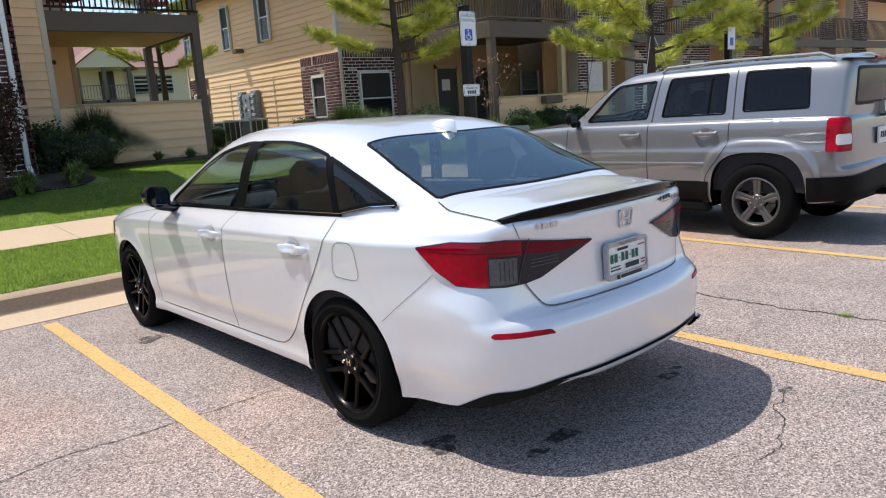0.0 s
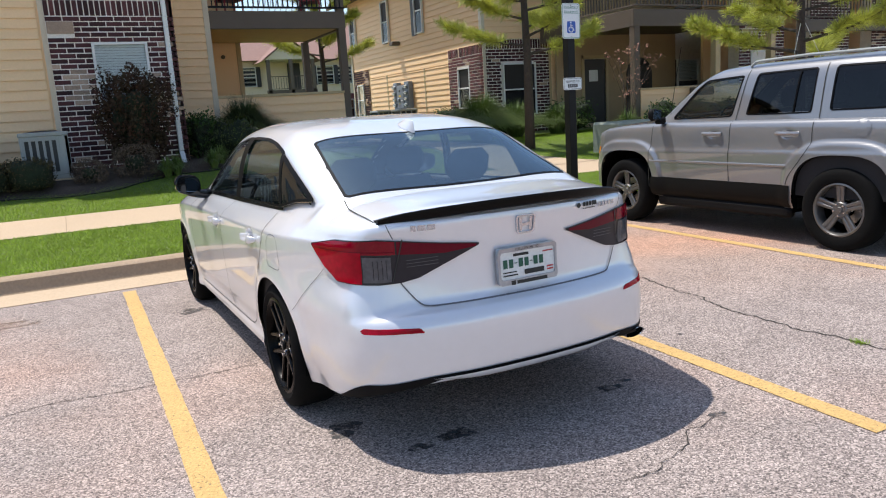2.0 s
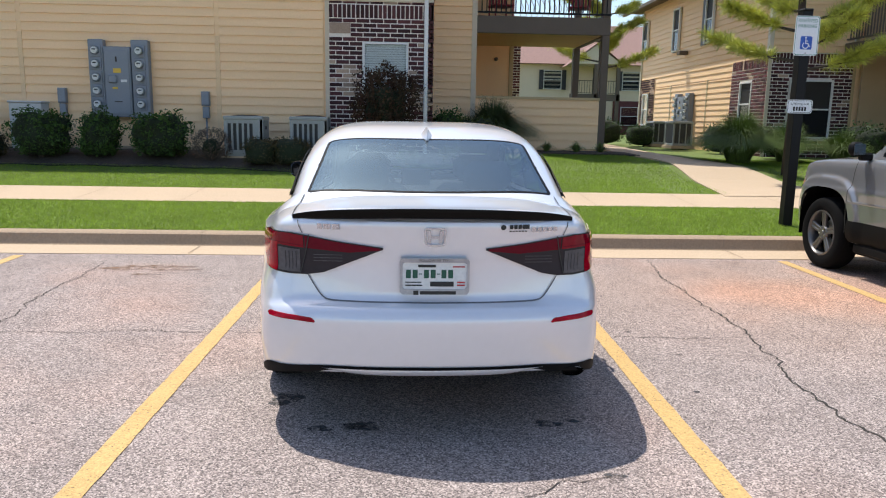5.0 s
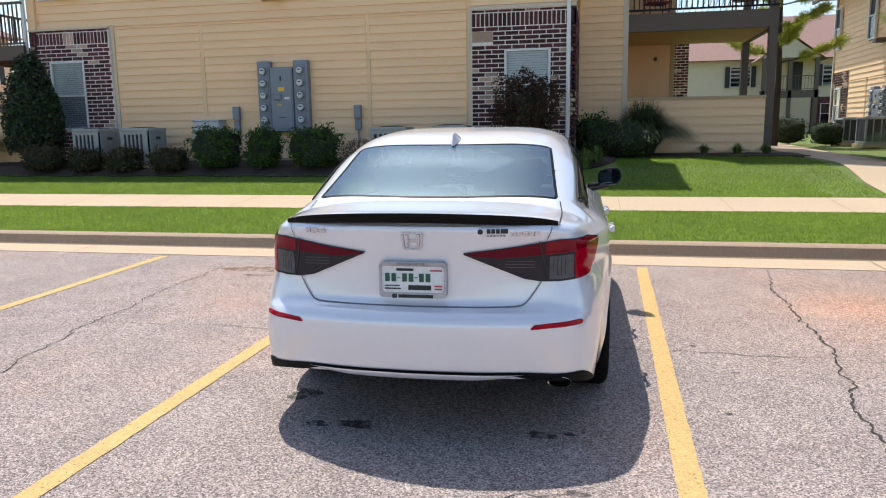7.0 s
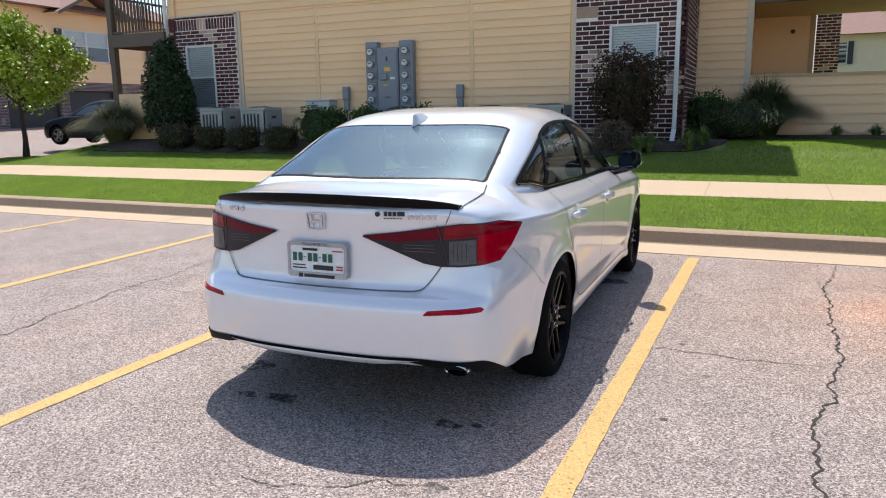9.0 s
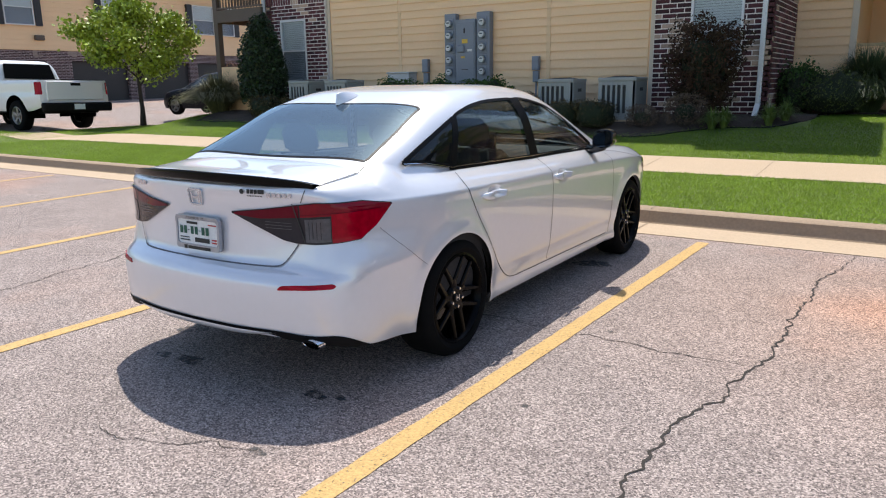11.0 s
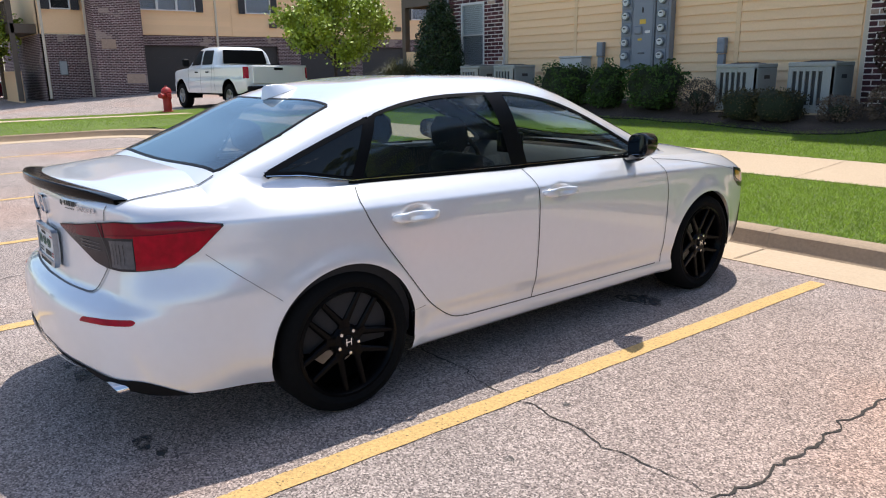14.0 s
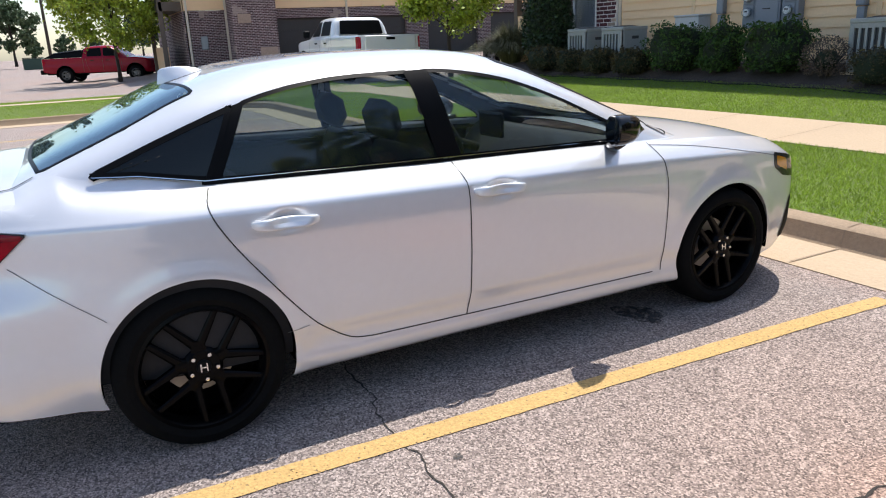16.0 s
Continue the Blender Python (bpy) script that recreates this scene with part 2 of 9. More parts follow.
M["bladed"] = mat("dark_grass_blade", (0.05, 0.075, 0.025), 0.55, var=0.25, scale=3, fine=9, fvar=0.2, island=0.4)


# ---------------- mesh helpers ----------------
class Geo:
    """Collects vertices and faces of one mesh."""

    def __init__(self):
        self.v, self.f = [], []

    def add(self, verts, faces):
        o = len(self.v)
        self.v += [tuple(p) for p in verts]
        self.f += [tuple(i + o for i in f) for f in faces]
        return self

    def box(self, x0, y0, z0, x1, y1, z1, b=0.0):
        """A box with chamfered edges."""
        if b <= 0:
            v = [(x, y, z) for x in (x0, x1) for y in (y0, y1) for z in (z0, z1)]
            return self.add(v, [(0, 1, 3, 2), (4, 6, 7, 5), (0, 4, 5, 1), (2, 3, 7, 6), (0, 2, 6, 4), (1, 5, 7, 3)])
        lo, hi = (x0, y0, z0), (x1, y1, z1)
        b = min(b, (x1 - x0) / 2.01, (y1 - y0) / 2.01, (z1 - z0) / 2.01)
        idx, v = {}, []
        for c in range(8):
            s = ((c >> 2) & 1, (c >> 1) & 1, c & 1)
            for a in range(3):
                p = [(hi[k] if s[k] else lo[k]) for k in range(3)]
                for k in range(3):
                    if k != a:
                        p[k] += -b if s[k] else b
                idx[(s, a)] = len(v)
                v.append(tuple(p))
        f = []
        for a in range(3):
            o1, o2 = (a + 1) % 3, (a + 2) % 3
            for s in (0, 1):
                q = []
                for i, j in ((0, 0), (1, 0), (1, 1), (0, 1)):
                    t = [0, 0, 0]
                    t[a], t[o1], t[o2] = s, i, j
                    q.append(idx[(tuple(t), a)])
                f.append(q if s else q[::-1])
            for i in (0, 1):
                for j in (0, 1):
                    q = []
                    for s, ax in ((0, o1), (1, o1), (1, o2), (0, o2)):
                        t = [0, 0, 0]
                        t[a], t[o1], t[o2] = s, i, j
                        q.append(idx[(tuple(t), ax)])
                    f.append(q if (i + j) % 2 == 0 else q[::-1])
        for c in range(8):
            s = ((c >> 2) & 1, (c >> 1) & 1, c & 1)
            q = [idx[(s, 0)], idx[(s, 1)], idx[(s, 2)]]
            f.append(q if sum(s) % 2 == 1 else q[::-1])
        return self.add(v, f)

    def tube(self, path, radii, n=8, cap=True):
        """A round tube along a path of points."""
        path = [Vector(p) for p in path]
        if not hasattr(radii, "__len__"):
            radii = [radii] * len(path)
        v, f = [], []
        side = None
        for i, p in enumerate(path):
            d = (path[min(i + 1, len(path) - 1)] - path[max(i - 1, 0)]).normalized()
            if side is None:
                side = d.orthogonal().normalized()
            side = (side - d * side.dot(d)).normalized()
            up = d.cross(side)
            for k in range(n):
                a = 2 * math.pi * k / n
                v.append(p + (side * math.cos(a) + up * math.sin(a)) * radii[i])
        for i in range(len(path) - 1):
            for k in range(n):
                f.append((i * n + k, i * n + (k + 1) % n, (i + 1) * n + (k + 1) % n, (i + 1) * n + k))
        if cap:
            f.append(tuple(range(n - 1, -1, -1)))
            f.append(tuple(range((len(path) - 1) * n, len(path) * n)))
        return self.add(v, f)

    def lathe(self, prof, n=32, axis="z", at=(0, 0, 0), arc=1.0):
        """Turns a profile of (radius, height) round an axis."""
        v, f, m = [], [], len(prof)
        for k in range(n):
            a = 2 * math.pi * k / n * arc
            for r, h in prof:
                p = (r * math.cos(a), r * math.sin(a), h)
                if axis == "x":
                    p = (h, r * math.cos(a), r * math.sin(a))
                elif axis == "y":
                    p = (r * math.sin(a), h, r * math.cos(a))
                v.append((p[0] + at[0], p[1] + at[1], p[2] + at[2]))
        for k in range(n if arc == 1.0 else n - 1):
            for j in range(m - 1):
                f.append((k * m + j, ((k + 1) % n) * m + j, ((k + 1) % n) * m + j + 1, k * m + j + 1))
        return self.add(v, f)

    def grid(self, fn, nu, nv):
        """A sheet of points fn(i / nu, j / nv)."""
        v = [fn(i / nu, j / nv) for i in range(nu + 1) for j in range(nv + 1)]
        w = nv + 1
        return self.add(v, [(i * w + j, (i + 1) * w + j, (i + 1) * w + j + 1, i * w + j + 1) for i in range(nu) for j in range(nv)])


def part(name, geo, material, parent=None, label="", smooth=False, angle=None, fix=True):
    """Links a Geo as one mesh object, under parent if given."""
    me = bpy.data.meshes.new(name)
    me.from_pydata(geo.v, [], geo.f)
    if fix:
        bm = bmesh.new()
        bm.from_mesh(me)
        bmesh.ops.recalc_face_normals(bm, faces=bm.faces)
        bm.to_mesh(me)
        bm.free()
    me.materials.append(material)
    if smooth:
        me.shade_smooth()
        if angle:
            me.set_sharp_from_angle(angle=radians(angle))
    ob = new(name, me)
    if parent is not None:
        ob.parent = parent
    if label:
        ob["label"] = label
    return ob


def empty(name, label, category, m=None, group="", kind=""):
    ob = new(name)
    ob.empty_display_size = 0.2
    if m is not None:
        ob.matrix_basis = m
    return tagged(ob, label, category, group, kind)


def setting(name, geo, material, label, category="structure", smooth=False):
    return tagged(part(name, geo, material, smooth=smooth), label, category, kind="structure")


def share(name, mesh, parent, loc, rot=None):
    ob = new(name, mesh)
    ob.parent = parent
    ob.location = loc
    if rot:
        ob.rotation_euler = rot
    return ob


def interp(pts):
    """A smooth curve through (t, value) points."""
    t = np.array([p[0] for p in pts], float)
    y = np.array([p[1] for p in pts], float)
    d = np.diff(y) / np.diff(t)
    m = np.zeros(len(t))
    m[1:-1] = np.where(d[:-1] * d[1:] > 0, 2 * d[:-1] * d[1:] / (d[:-1] + d[1:] + 1e-12), 0)
    m[0], m[-1] = d[0], d[-1]

    def fn(a):
        a = min(max(a, t[0]), t[-1])
        i = min(int(np.searchsorted(t, a, "right")) - 1, len(t) - 2)
        h = t[i + 1] - t[i]
        s = (a - t[i]) / h
        return float(y[i] * (2 * s**3 - 3 * s**2 + 1) + h * m[i] * (s**3 - 2 * s**2 + s) + y[i + 1] * (3 * s**2 - 2 * s**3) + h * m[i + 1] * (s**3 - s**2))
    return fn


def inside(poly, a, b):
    c = False
    for i in range(len(poly)):
        (x0, y0), (x1, y1) = poly[i - 1], poly[i]
        if (y0 > b) != (y1 > b) and a < (x1 - x0) * (b - y0) / (y1 - y0) + x0:
            c = not c
    return c


def smoothstep(a, b, x):
    t = min(max((x - a) / (b - a), 0), 1)
    return t * t * (3 - 2 * t)


def text_geo(body, size, fn, align="CENTER", thick=0.0):
    """The built-in font's letters as flat faces placed by fn(u, v)."""
    cu = bpy.data.curves.new("letters", "FONT")
    cu.body, cu.size, cu.align_x, cu.align_y, cu.resolution_u = body, size, align, "CENTER", 3
    ob = new("letters", cu)
    me = ob.evaluated_get(bpy.context.evaluated_depsgraph_get()).to_mesh()
    g = Geo().add([fn(v.co.x, v.co.y) for v in me.vertices], [tuple(p.vertices) for p in me.polygons])
    ob.to_mesh_clear()
    bpy.data.objects.remove(ob)
    bpy.data.curves.remove(cu)
    return g


# ---------------- ground ----------------
def road_z(x, y):
    """The lot is level; to the west the road climbs a little."""
    z = 0.0
    if x < -13:
        z = 0.30 * smoothstep(-13, -20, x) * (0.15 + 0.85 * smoothstep(3, 12, y)) + 0.35 * smoothstep(-19, -30, x) * smoothstep(3, 12, y) + 0.02 * max(0, min(y, 30) - 13) * smoothstep(-13, -24, x)
    return z


_lawn = interp([(7.0, 0.15), (7.4, 0.165), (9.25, 0.26), (10.6, 0.34), (12.0, 0.46), (12.7, 0.60), (13.3, 0.72), (14.3, 0.76), (40, 0.9)])


def lawn_z(x, y):
    z = _lawn(y)
    if x > 7:
        z -= 0.10 * smoothstep(7, 11, x) * smoothstep(10, 13, y)
    if x < -11:
        k = smoothstep(-11, -15, x)
        z = z * (1 - k) + (0.15 + max(road_z(x, y), 0.14 * smoothstep(-13, -15, x))) * k
    return z


gx = [-700, -300, -120, -60] + list(np.arange(-44, -11.9, 2.0)) + [0, 20, 60, 150, 400, 700]
gy = [-700, -300, -100, -30, -10] + list(np.arange(0, 32, 4.0)) + [45, 80, 150, 400, 700]
g = Geo()
g.add([(x, y, road_z(x, y)) for x in gx for y in gy],
      [(i * len(gy) + j, (i + 1) * len(gy) + j, (i + 1) * len(gy) + j + 1, i * len(gy) + j + 1) for i in range(len(gx) - 1) for j in range(len(gy) - 1)])
setting("ground", g, M["asphalt"], "worn pale grey asphalt of a parking lot", "ground")


def sheet(name, x0, x1, y0, y1, nx, ny, zfn, material, label, lift=0.0, skirt=0.3, category="ground"):
    """A raised piece of ground with a skirt down its sides."""
    g = Geo().grid(lambda u, v: (x0 + (x1 - x0) * u, y0 + (y1 - y0) * v, zfn(x0 + (x1 - x0) * u, y0 + (y1 - y0) * v) + lift), nx, ny)
    w = ny + 1
    edge = [i * w for i in range(nx + 1)] + [nx * w + j for j in range(1, ny + 1)] + [i * w + ny for i in range(nx - 1, -1, -1)] + [j for j in range(ny - 1, 0, -1)]
    o = len(g.v)
    g.v += [(g.v[i][0], g.v[i][1], g.v[i][2] - skirt) for i in edge]
    n = len(edge)
    g.f += [(edge[k], edge[(k + 1) % n], o + (k + 1) % n, o + k) for k in range(n)]
    return setting(name, g, material, label, category)


LX0 = -13.2          # west edge of the lot
sheet("lawn_front", LX0 - 0.1, 45, 7.17, 9.25, 60, 6, lawn_z, M["soil"], "short green lawn strip behind the kerb", category="lawn")
sheet("lawn_upper", -15.3, 45, 10.55, 14.0, 70, 10, lawn_z, M["soil"], "green lawn that rises to the apartment wall", category="lawn")
sheet("lawn_between", 3.0, 45, 14.0, 60, 30, 20, lawn_z, M["soil"], "green lawn between the apartment houses", category="lawn")
sheet("lawn_island", -17.9, LX0 - 0.1, -25, 10.3, 8, 40, lawn_z, M["soil"], "green lawn strip beside the lot's west kerb", category="lawn")
sheet("pavement_front", -15.3, 45, 9.25, 10.55, 70, 3, lawn_z, M["walk"], "pale tan concrete pavement along the lawn", lift=0.012, category="pavement")
sheet("pavement_island", -16.75, -16.1, -25, 9.25, 3, 40, lawn_z, M["walk"], "pale concrete path across the lawn strip", lift=0.012, category="pavement")
# joints across the pavement
g = Geo()
for k in range(36):
    x = -14.4 + 1.52 * k
    za, zb = lawn_z(x, 9.26) + 0.014, lawn_z(x, 10.54) + 0.014
    g.add([(x - 0.004, 9.26, za), (x + 0.004, 9.26, za), (x + 0.004, 10.54, zb), (x - 0.004, 10.54, zb)], [(0, 1, 2, 3)])
setting("trim_pavement_joint", g, M["joint"], "dark joints across the pavement", "trim")


def walk_sheet(pts, wid, name, label):
    """A curved concrete path."""
    g = Geo()
    P = [Vector((*p, 0)) for p in pts]
    dense = []
    for i in range(len(P) - 1):
        for k in range(8):
            t = k / 8
            a, b, c, d = P[max(i - 1, 0)], P[i], P[i + 1], P[min(i + 2, len(P) - 1)]
            dense.append(0.5 * (2 * b + (c - a) * t + (2 * a - 5 * b + 4 * c - d) * t * t + (3 * b - a - 3 * c + d) * t**3))
    dense.append(P[-1])
    v, f = [], []
    for i, p in enumerate(dense):
        d = (dense[min(i + 1, len(dense) - 1)] - dense[max(i - 1, 0)]).normalized()
        s = Vector((-d.y, d.x, 0))
        w = wid[0] + (wid[1] - wid[0]) * min(1, i / 14)
        for q, dz in ((p + s * w, -0.1), (p + s * w, 0.02), (p - s * w, 0.02), (p - s * w, -0.1)):
            v.append((q.x, q.y, lawn_z(q.x, q.y) + dz))
    for i in range(len(dense) - 1):
        for k in range(3):
            f.append((i * 4 + k, i * 4 + k + 1, (i + 1) * 4 + k + 1, (i + 1) * 4 + k))
    g.add(v, f)
    return setting(name, g, M["walk"], label, "pavement")


walk_sheet([(8.9, 10.4), (8.75, 12.5), (8.4, 15.0), (8.6, 19.0), (9.2, 24.0), (9.8, 32), (10, 44)], (1.15, 0.62), "pavement_path", "pale concrete path that leads between the two houses")


# kerb and gutter: profile swept along a path
def kerb(name, pts, label):
    prof = [(-0.52, -0.05), (-0.52, 0.006), (-0.02, 0.012), (0.0, 0.03), (0.035, 0.135), (0.06, 0.152), (0.19, 0.160), (0.20, 0.15), (0.20, -0.05)]
    P = [Vector((*p, 0)) for p in pts]
    v, f = [], []
    for i, p in enumerate(P):
        a = (P[i] - P[i - 1]).normalized() if i else (P[1] - P[0]).normalized()
        b = (P[i + 1] - P[i]).normalized() if i < len(P) - 1 else a
        d = (a + b).normalized()
        s = Vector((-d.y, d.x, 0)) / max(0.5, d.dot(a))
        for o, z in prof:
            q = p + s * o
            v.append((q.x, q.y, z))
    m = len(prof)
    for i in range(len(P) - 1):
        for k in range(m - 1):
            f.append((i * m + k, (i + 1) * m + k, (i + 1) * m + k + 1, i * m + k + 1))
    g = Geo().add(v, f)
    ob = part(name, g, M["concrete"], smooth=True, angle=35)
    ob.data.materials.append(M["walk"])
    for i, p in enumerate(ob.data.polygons):
        if i % (m - 1) < 2:
            p.material_index = 1
    return tagged(ob, label, "kerb", kind="structure")


KY = 7.0
corner = [(LX0 + 1.4 - 1.4 * math.sin(a), KY - 1.4 + 1.4 * math.cos(a)) for a in np.linspace(0, math.pi / 2, 9)]
path = [(45.0, KY)] + [(x, KY) for x in np.arange(42, LX0 + 1.5, -3.0)] + corner + [(LX0, y) for y in np.arange(4, -24, -4.0)]
kerb("kerb_front", path[::-1], "stained tan concrete kerb with a flat gutter pan")
g = Geo()
for k in range(20):
    x = -12.0 + 3.05 * k
    g.add([(x - 0.006, KY - 0.5, 0.014), (x + 0.006, KY - 0.5, 0.014), (x + 0.006, KY - 0.02, 0.018), (x - 0.006, KY - 0.02, 0.018)], [(0, 1, 2, 3)])
    g.add([(x - 0.006, KY + 0.001, 0.045), (x + 0.006, KY + 0.001, 0.045), (x + 0.006, KY + 0.030, 0.137), (x - 0.006, KY + 0.030, 0.137)], [(0, 1, 2, 3)])
    g.add([(x - 0.006, KY + 0.06, 0.157), (x + 0.006, KY + 0.06, 0.157), (x + 0.006, KY + 0.19, 0.164), (x - 0.006, KY + 0.19, 0.164)], [(0, 1, 2, 3)])
setting("trim_kerb_joint", g, M["joint"], "dark joints in the kerb", "trim")

# yellow bay lines
rl = random.Random(4)
for x, x2 in ((1.27, 1.275), (3.87, 3.965), (6.57, 6.68), (9.3, 9.37), (-1.30, -1.50), (-4.0, -4.28), (-6.78, -7.0), (-9.5, -9.7)):
    n = 70
    g = Geo()
    v = []
    for i in range(n + 1):
        y = 1.0 + 5.36 * i / n
        xc = x + (x2 - x) * (y - 1.4) / 4.96
        a, b = 0.054 + rl.uniform(-0.003, 0.003), 0.054 + rl.uniform(-0.003, 0.003)
        v += [(xc - a, y, 0.004), (xc + b, y, 0.004)]
    g.add(v, [(2 * i, 2 * i + 1, 2 * i + 3, 2 * i + 2) for i in range(n)])
    tagged(part("bay_line", g, M["yellow"]), "worn yellow painted parking bay line on asphalt", "road marking", "bay lines", "structure")


def crack(pts, w, seed, wob=0.035):
    """A jagged crack along a rough line."""
    r = random.Random(seed)
    P = [Vector((*p, 0)) for p in pts]
    out = [P[0]]
    for a, b in zip(P, P[1:]):
        n = max(2, int((b - a).length / 0.028))
        s = Vector((-(b - a).y, (b - a).x, 0)).normalized()
        off = 0
        for i in range(1, n + 1):
            off = off * 0.86 + r.uniform(-wob, wob) * 0.62
            out.append(a.lerp(b, i / n) + s * (off if i < n else 0))
    v = []
    for i, p in enumerate(out):
        d = (out[min(i + 1, len(out) - 1)] - out[max(i - 1, 0)]).normalized()
        s = Vector((-d.y, d.x, 0)) * w * r.uniform(0.45, 1.25) * min(1, 0.3 + 4 * min(i, len(out) - 1 - i) / len(out))
        v += [(*(p + s).xy, 0.0035), (*(p - s).xy, 0.0035)]
    g = Geo().add(v, [(2 * i, 2 * i + 1, 2 * i + 3, 2 * i + 2) for i in range(len(out) - 1)])
    return tagged(part("crack", g, M["crack"]), "dark jagged crack in the asphalt", "crack", "pavement cracks", "structure")


# ---------------- buildings ----------------
def siding(parent, fn, u0, u1, z0, z1, exposure=0.176, th=0.024, name="siding_board", material="siding"):
    """Lap boards on a wall: fn(u, out, z) places a point; each course is a piece of its own."""
    z = z0
    while z < z1 - 0.02:
        top = min(z + exposure + 0.012, z1)
        g = Geo()
        a, b = u0 + 0.001, u1 - 0.001
        v = [fn(a, th + 0.006, z), fn(b, th + 0.006, z), fn(b, 0.004, top), fn(a, 0.004, top), fn(a, 0.0, z), fn(b, 0.0, z)]
        g.add(v, [(0, 1, 2, 3), (4, 5, 1, 0), (0, 3, 4), (1, 5, 2)])
        part(name, g, M[material], parent)
        z += exposure


def brick_wall(parent, fn, u0, u1, z0, z1, holes=(), pieces=0, seed=1, soldier_at=None, pale=0.10):
    """Bricks in running bond with recessed joints. fn(u, out, z) places a point. The first pieces bricks are objects of their own."""
    r = random.Random(seed)
    L, H, J, D = 0.262, 0.073, 0.019, 0.006
    shared = {}
    rest = {"brick": Geo(), "pale_brick": Geo()}
    count = 0

    def clear(a, b, c, d):
        return not any(b > h[0] + 0.005 and a < h[1] - 0.005 and d > h[2] + 0.005 and c < h[3] - 0.005 for h in holes)

    def put(a, b, c, d):
        nonlocal count
        if b - a < 0.02 or not clear(a, b, c, d):
            return
        p = 0.004 * r.random()
        kind = "pale_brick" if noise.noise(((a + seed) * 1.3, c * 1.6, seed)) > 0.50 - pale or r.random() < pale * 0.4 else "brick"
        bv = 0.004
        v = [fn(a, 0, c), fn(b, 0, c), fn(b, 0, d), fn(a, 0, d), fn(a + bv, D + p, c + bv), fn(b - bv, D + p, c + bv), fn(b - bv, D + p, d - bv), fn(a + bv, D + p, d - bv)]
        fc = [(4, 5, 6, 7), (0, 1, 5, 4), (1, 2, 6, 5), (2, 3, 7, 6), (3, 0, 4, 7)]
        if count < pieces:
            part(kind, Geo().add(v, fc), M["brickp" if kind == "pale_brick" else "brick"], parent, fix=False)
            count += 1
        else:
            rest[kind].add(v, fc)

    z, row = z0, 0
    while z < z1 - 0.03:
        if soldier_at and abs(z - soldier_at) < 0.04:
            u = u0
            while u < u1 - 0.03:
                put(u, min(u + H, u1), z, z + L)
                u += H + J
            z += L + J
            row += 1
            continue
        u = u0 - (0.5 * (L + J) if row % 2 else 0)
        while u < u1:
            a, b = max(u, u0), min(u + L, u1)
            cut = [(a, b)]
            for h in holes:
                if z + H > h[2] + 0.005 and z < h[3] - 0.005:
                    cut = [q for (a1, b1) in cut for q in ((a1, min(b1, h[0])), (max(a1, h[1]), b1)) if q[1] - q[0] > 0.02]
            for a1, b1 in cut:
                put(a1, b1, z, min(z + H, z1))
            u += L + J
        z += H + J
        row += 1
    for kind, g in rest.items():
        if g.v:
            tagged(part(kind, g, M["brickp" if kind == "pale_brick" else "brick"], parent, fix=False), kind="stuff")


def window(name, fn, u0, u1, z0, z1, parent, shutters=False, blind=True, group="", dark=False):
    """A vinyl sash window in a wall: fn(u, out, z)."""
    e = empty(name, "white vinyl sash window" + (" with dark shutters" if shutters else " with closed slat blinds" if blind else ""), "window", kind="structure")
    F = 0.045

    def bx(g, a, b, o0, o1, c, d):
        g.add([fn(u, o, z) for u in (a, b) for o in (o0, o1) for z in (c, d)], [(0, 1, 3, 2), (4, 6, 7, 5), (0, 4, 5, 1), (2, 3, 7, 6), (0, 2, 6, 4), (1, 5, 7, 3)])
    zm = (z0 + z1) / 2
    g = Geo()
    bx(g, u0, u0 + F, -0.06, 0.02, z0, z1)
    bx(g, u1 - F, u1, -0.06, 0.02, z0, z1)
    bx(g, u0 + F, u1 - F, -0.06, 0.02, z0, z0 + F)
    bx(g, u0 + F, u1 - F, -0.06, 0.02, z1 - F, z1)
    bx(g, u0 + F, u1 - F, -0.055, 0.012, zm - 0.02, zm + 0.02)
    part("window_frame", g, M["white"], e)
    for c, d in ((z0 + F, zm - 0.02), (zm + 0.02, z1 - F)):
        g = Geo()
        bx(g, u0 + F, u1 - F, -0.034, -0.030, c, d)
        ob = part("pane", g, M["solar"] if dark else M["wglass"], e)
        ob.visible_shadow = False
    g = Geo()
    bx(g, u0 + F, u1 - F, -0.024, -0.021, z0 + F, zm - 0.02)
    part("insect_screen", g, M["screen"], e, "dark insect screen").visible_shadow = False
    if blind:
        g = Geo()
        n = int((z1 - z0) / 0.05)
        for k in range(n):
            z = z0 + F + (z1 - z0 - 2 * F) * (k + 0.5) / n
            g.add([fn(u0 + F, -0.05, z + 0.021), fn(u1 - F, -0.05, z + 0.021), fn(u1 - F, -0.07, z - 0.021), fn(u0 + F, -0.07, z - 0.021)], [(0, 1, 2, 3)])
        part("blind", g, M["blind"], e, "closed white slat blind")
    # flat sheet whose dark colour stands for the unlit room
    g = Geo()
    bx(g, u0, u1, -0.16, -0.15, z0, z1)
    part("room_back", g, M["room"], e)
    if shutters:
        for a, b in ((u0 - 0.36, u0 - 0.03), (u1 + 0.03, u1 + 0.36)):
            g = Geo()
            bx(g, a, b, 0.0, 0.035, z0 - 0.02, z1 + 0.02)
            n = 16
            for k in range(n):
                z = z0 + 0.05 + (z1 - z0 - 0.1) * k / n
                bx(g, a + 0.04, b - 0.04, 0.03, 0.048, z, z + (z1 - z0) / n * 0.55)
            part("shutter", g, M["shutter"], e, "dark louvred shutter")
    return e


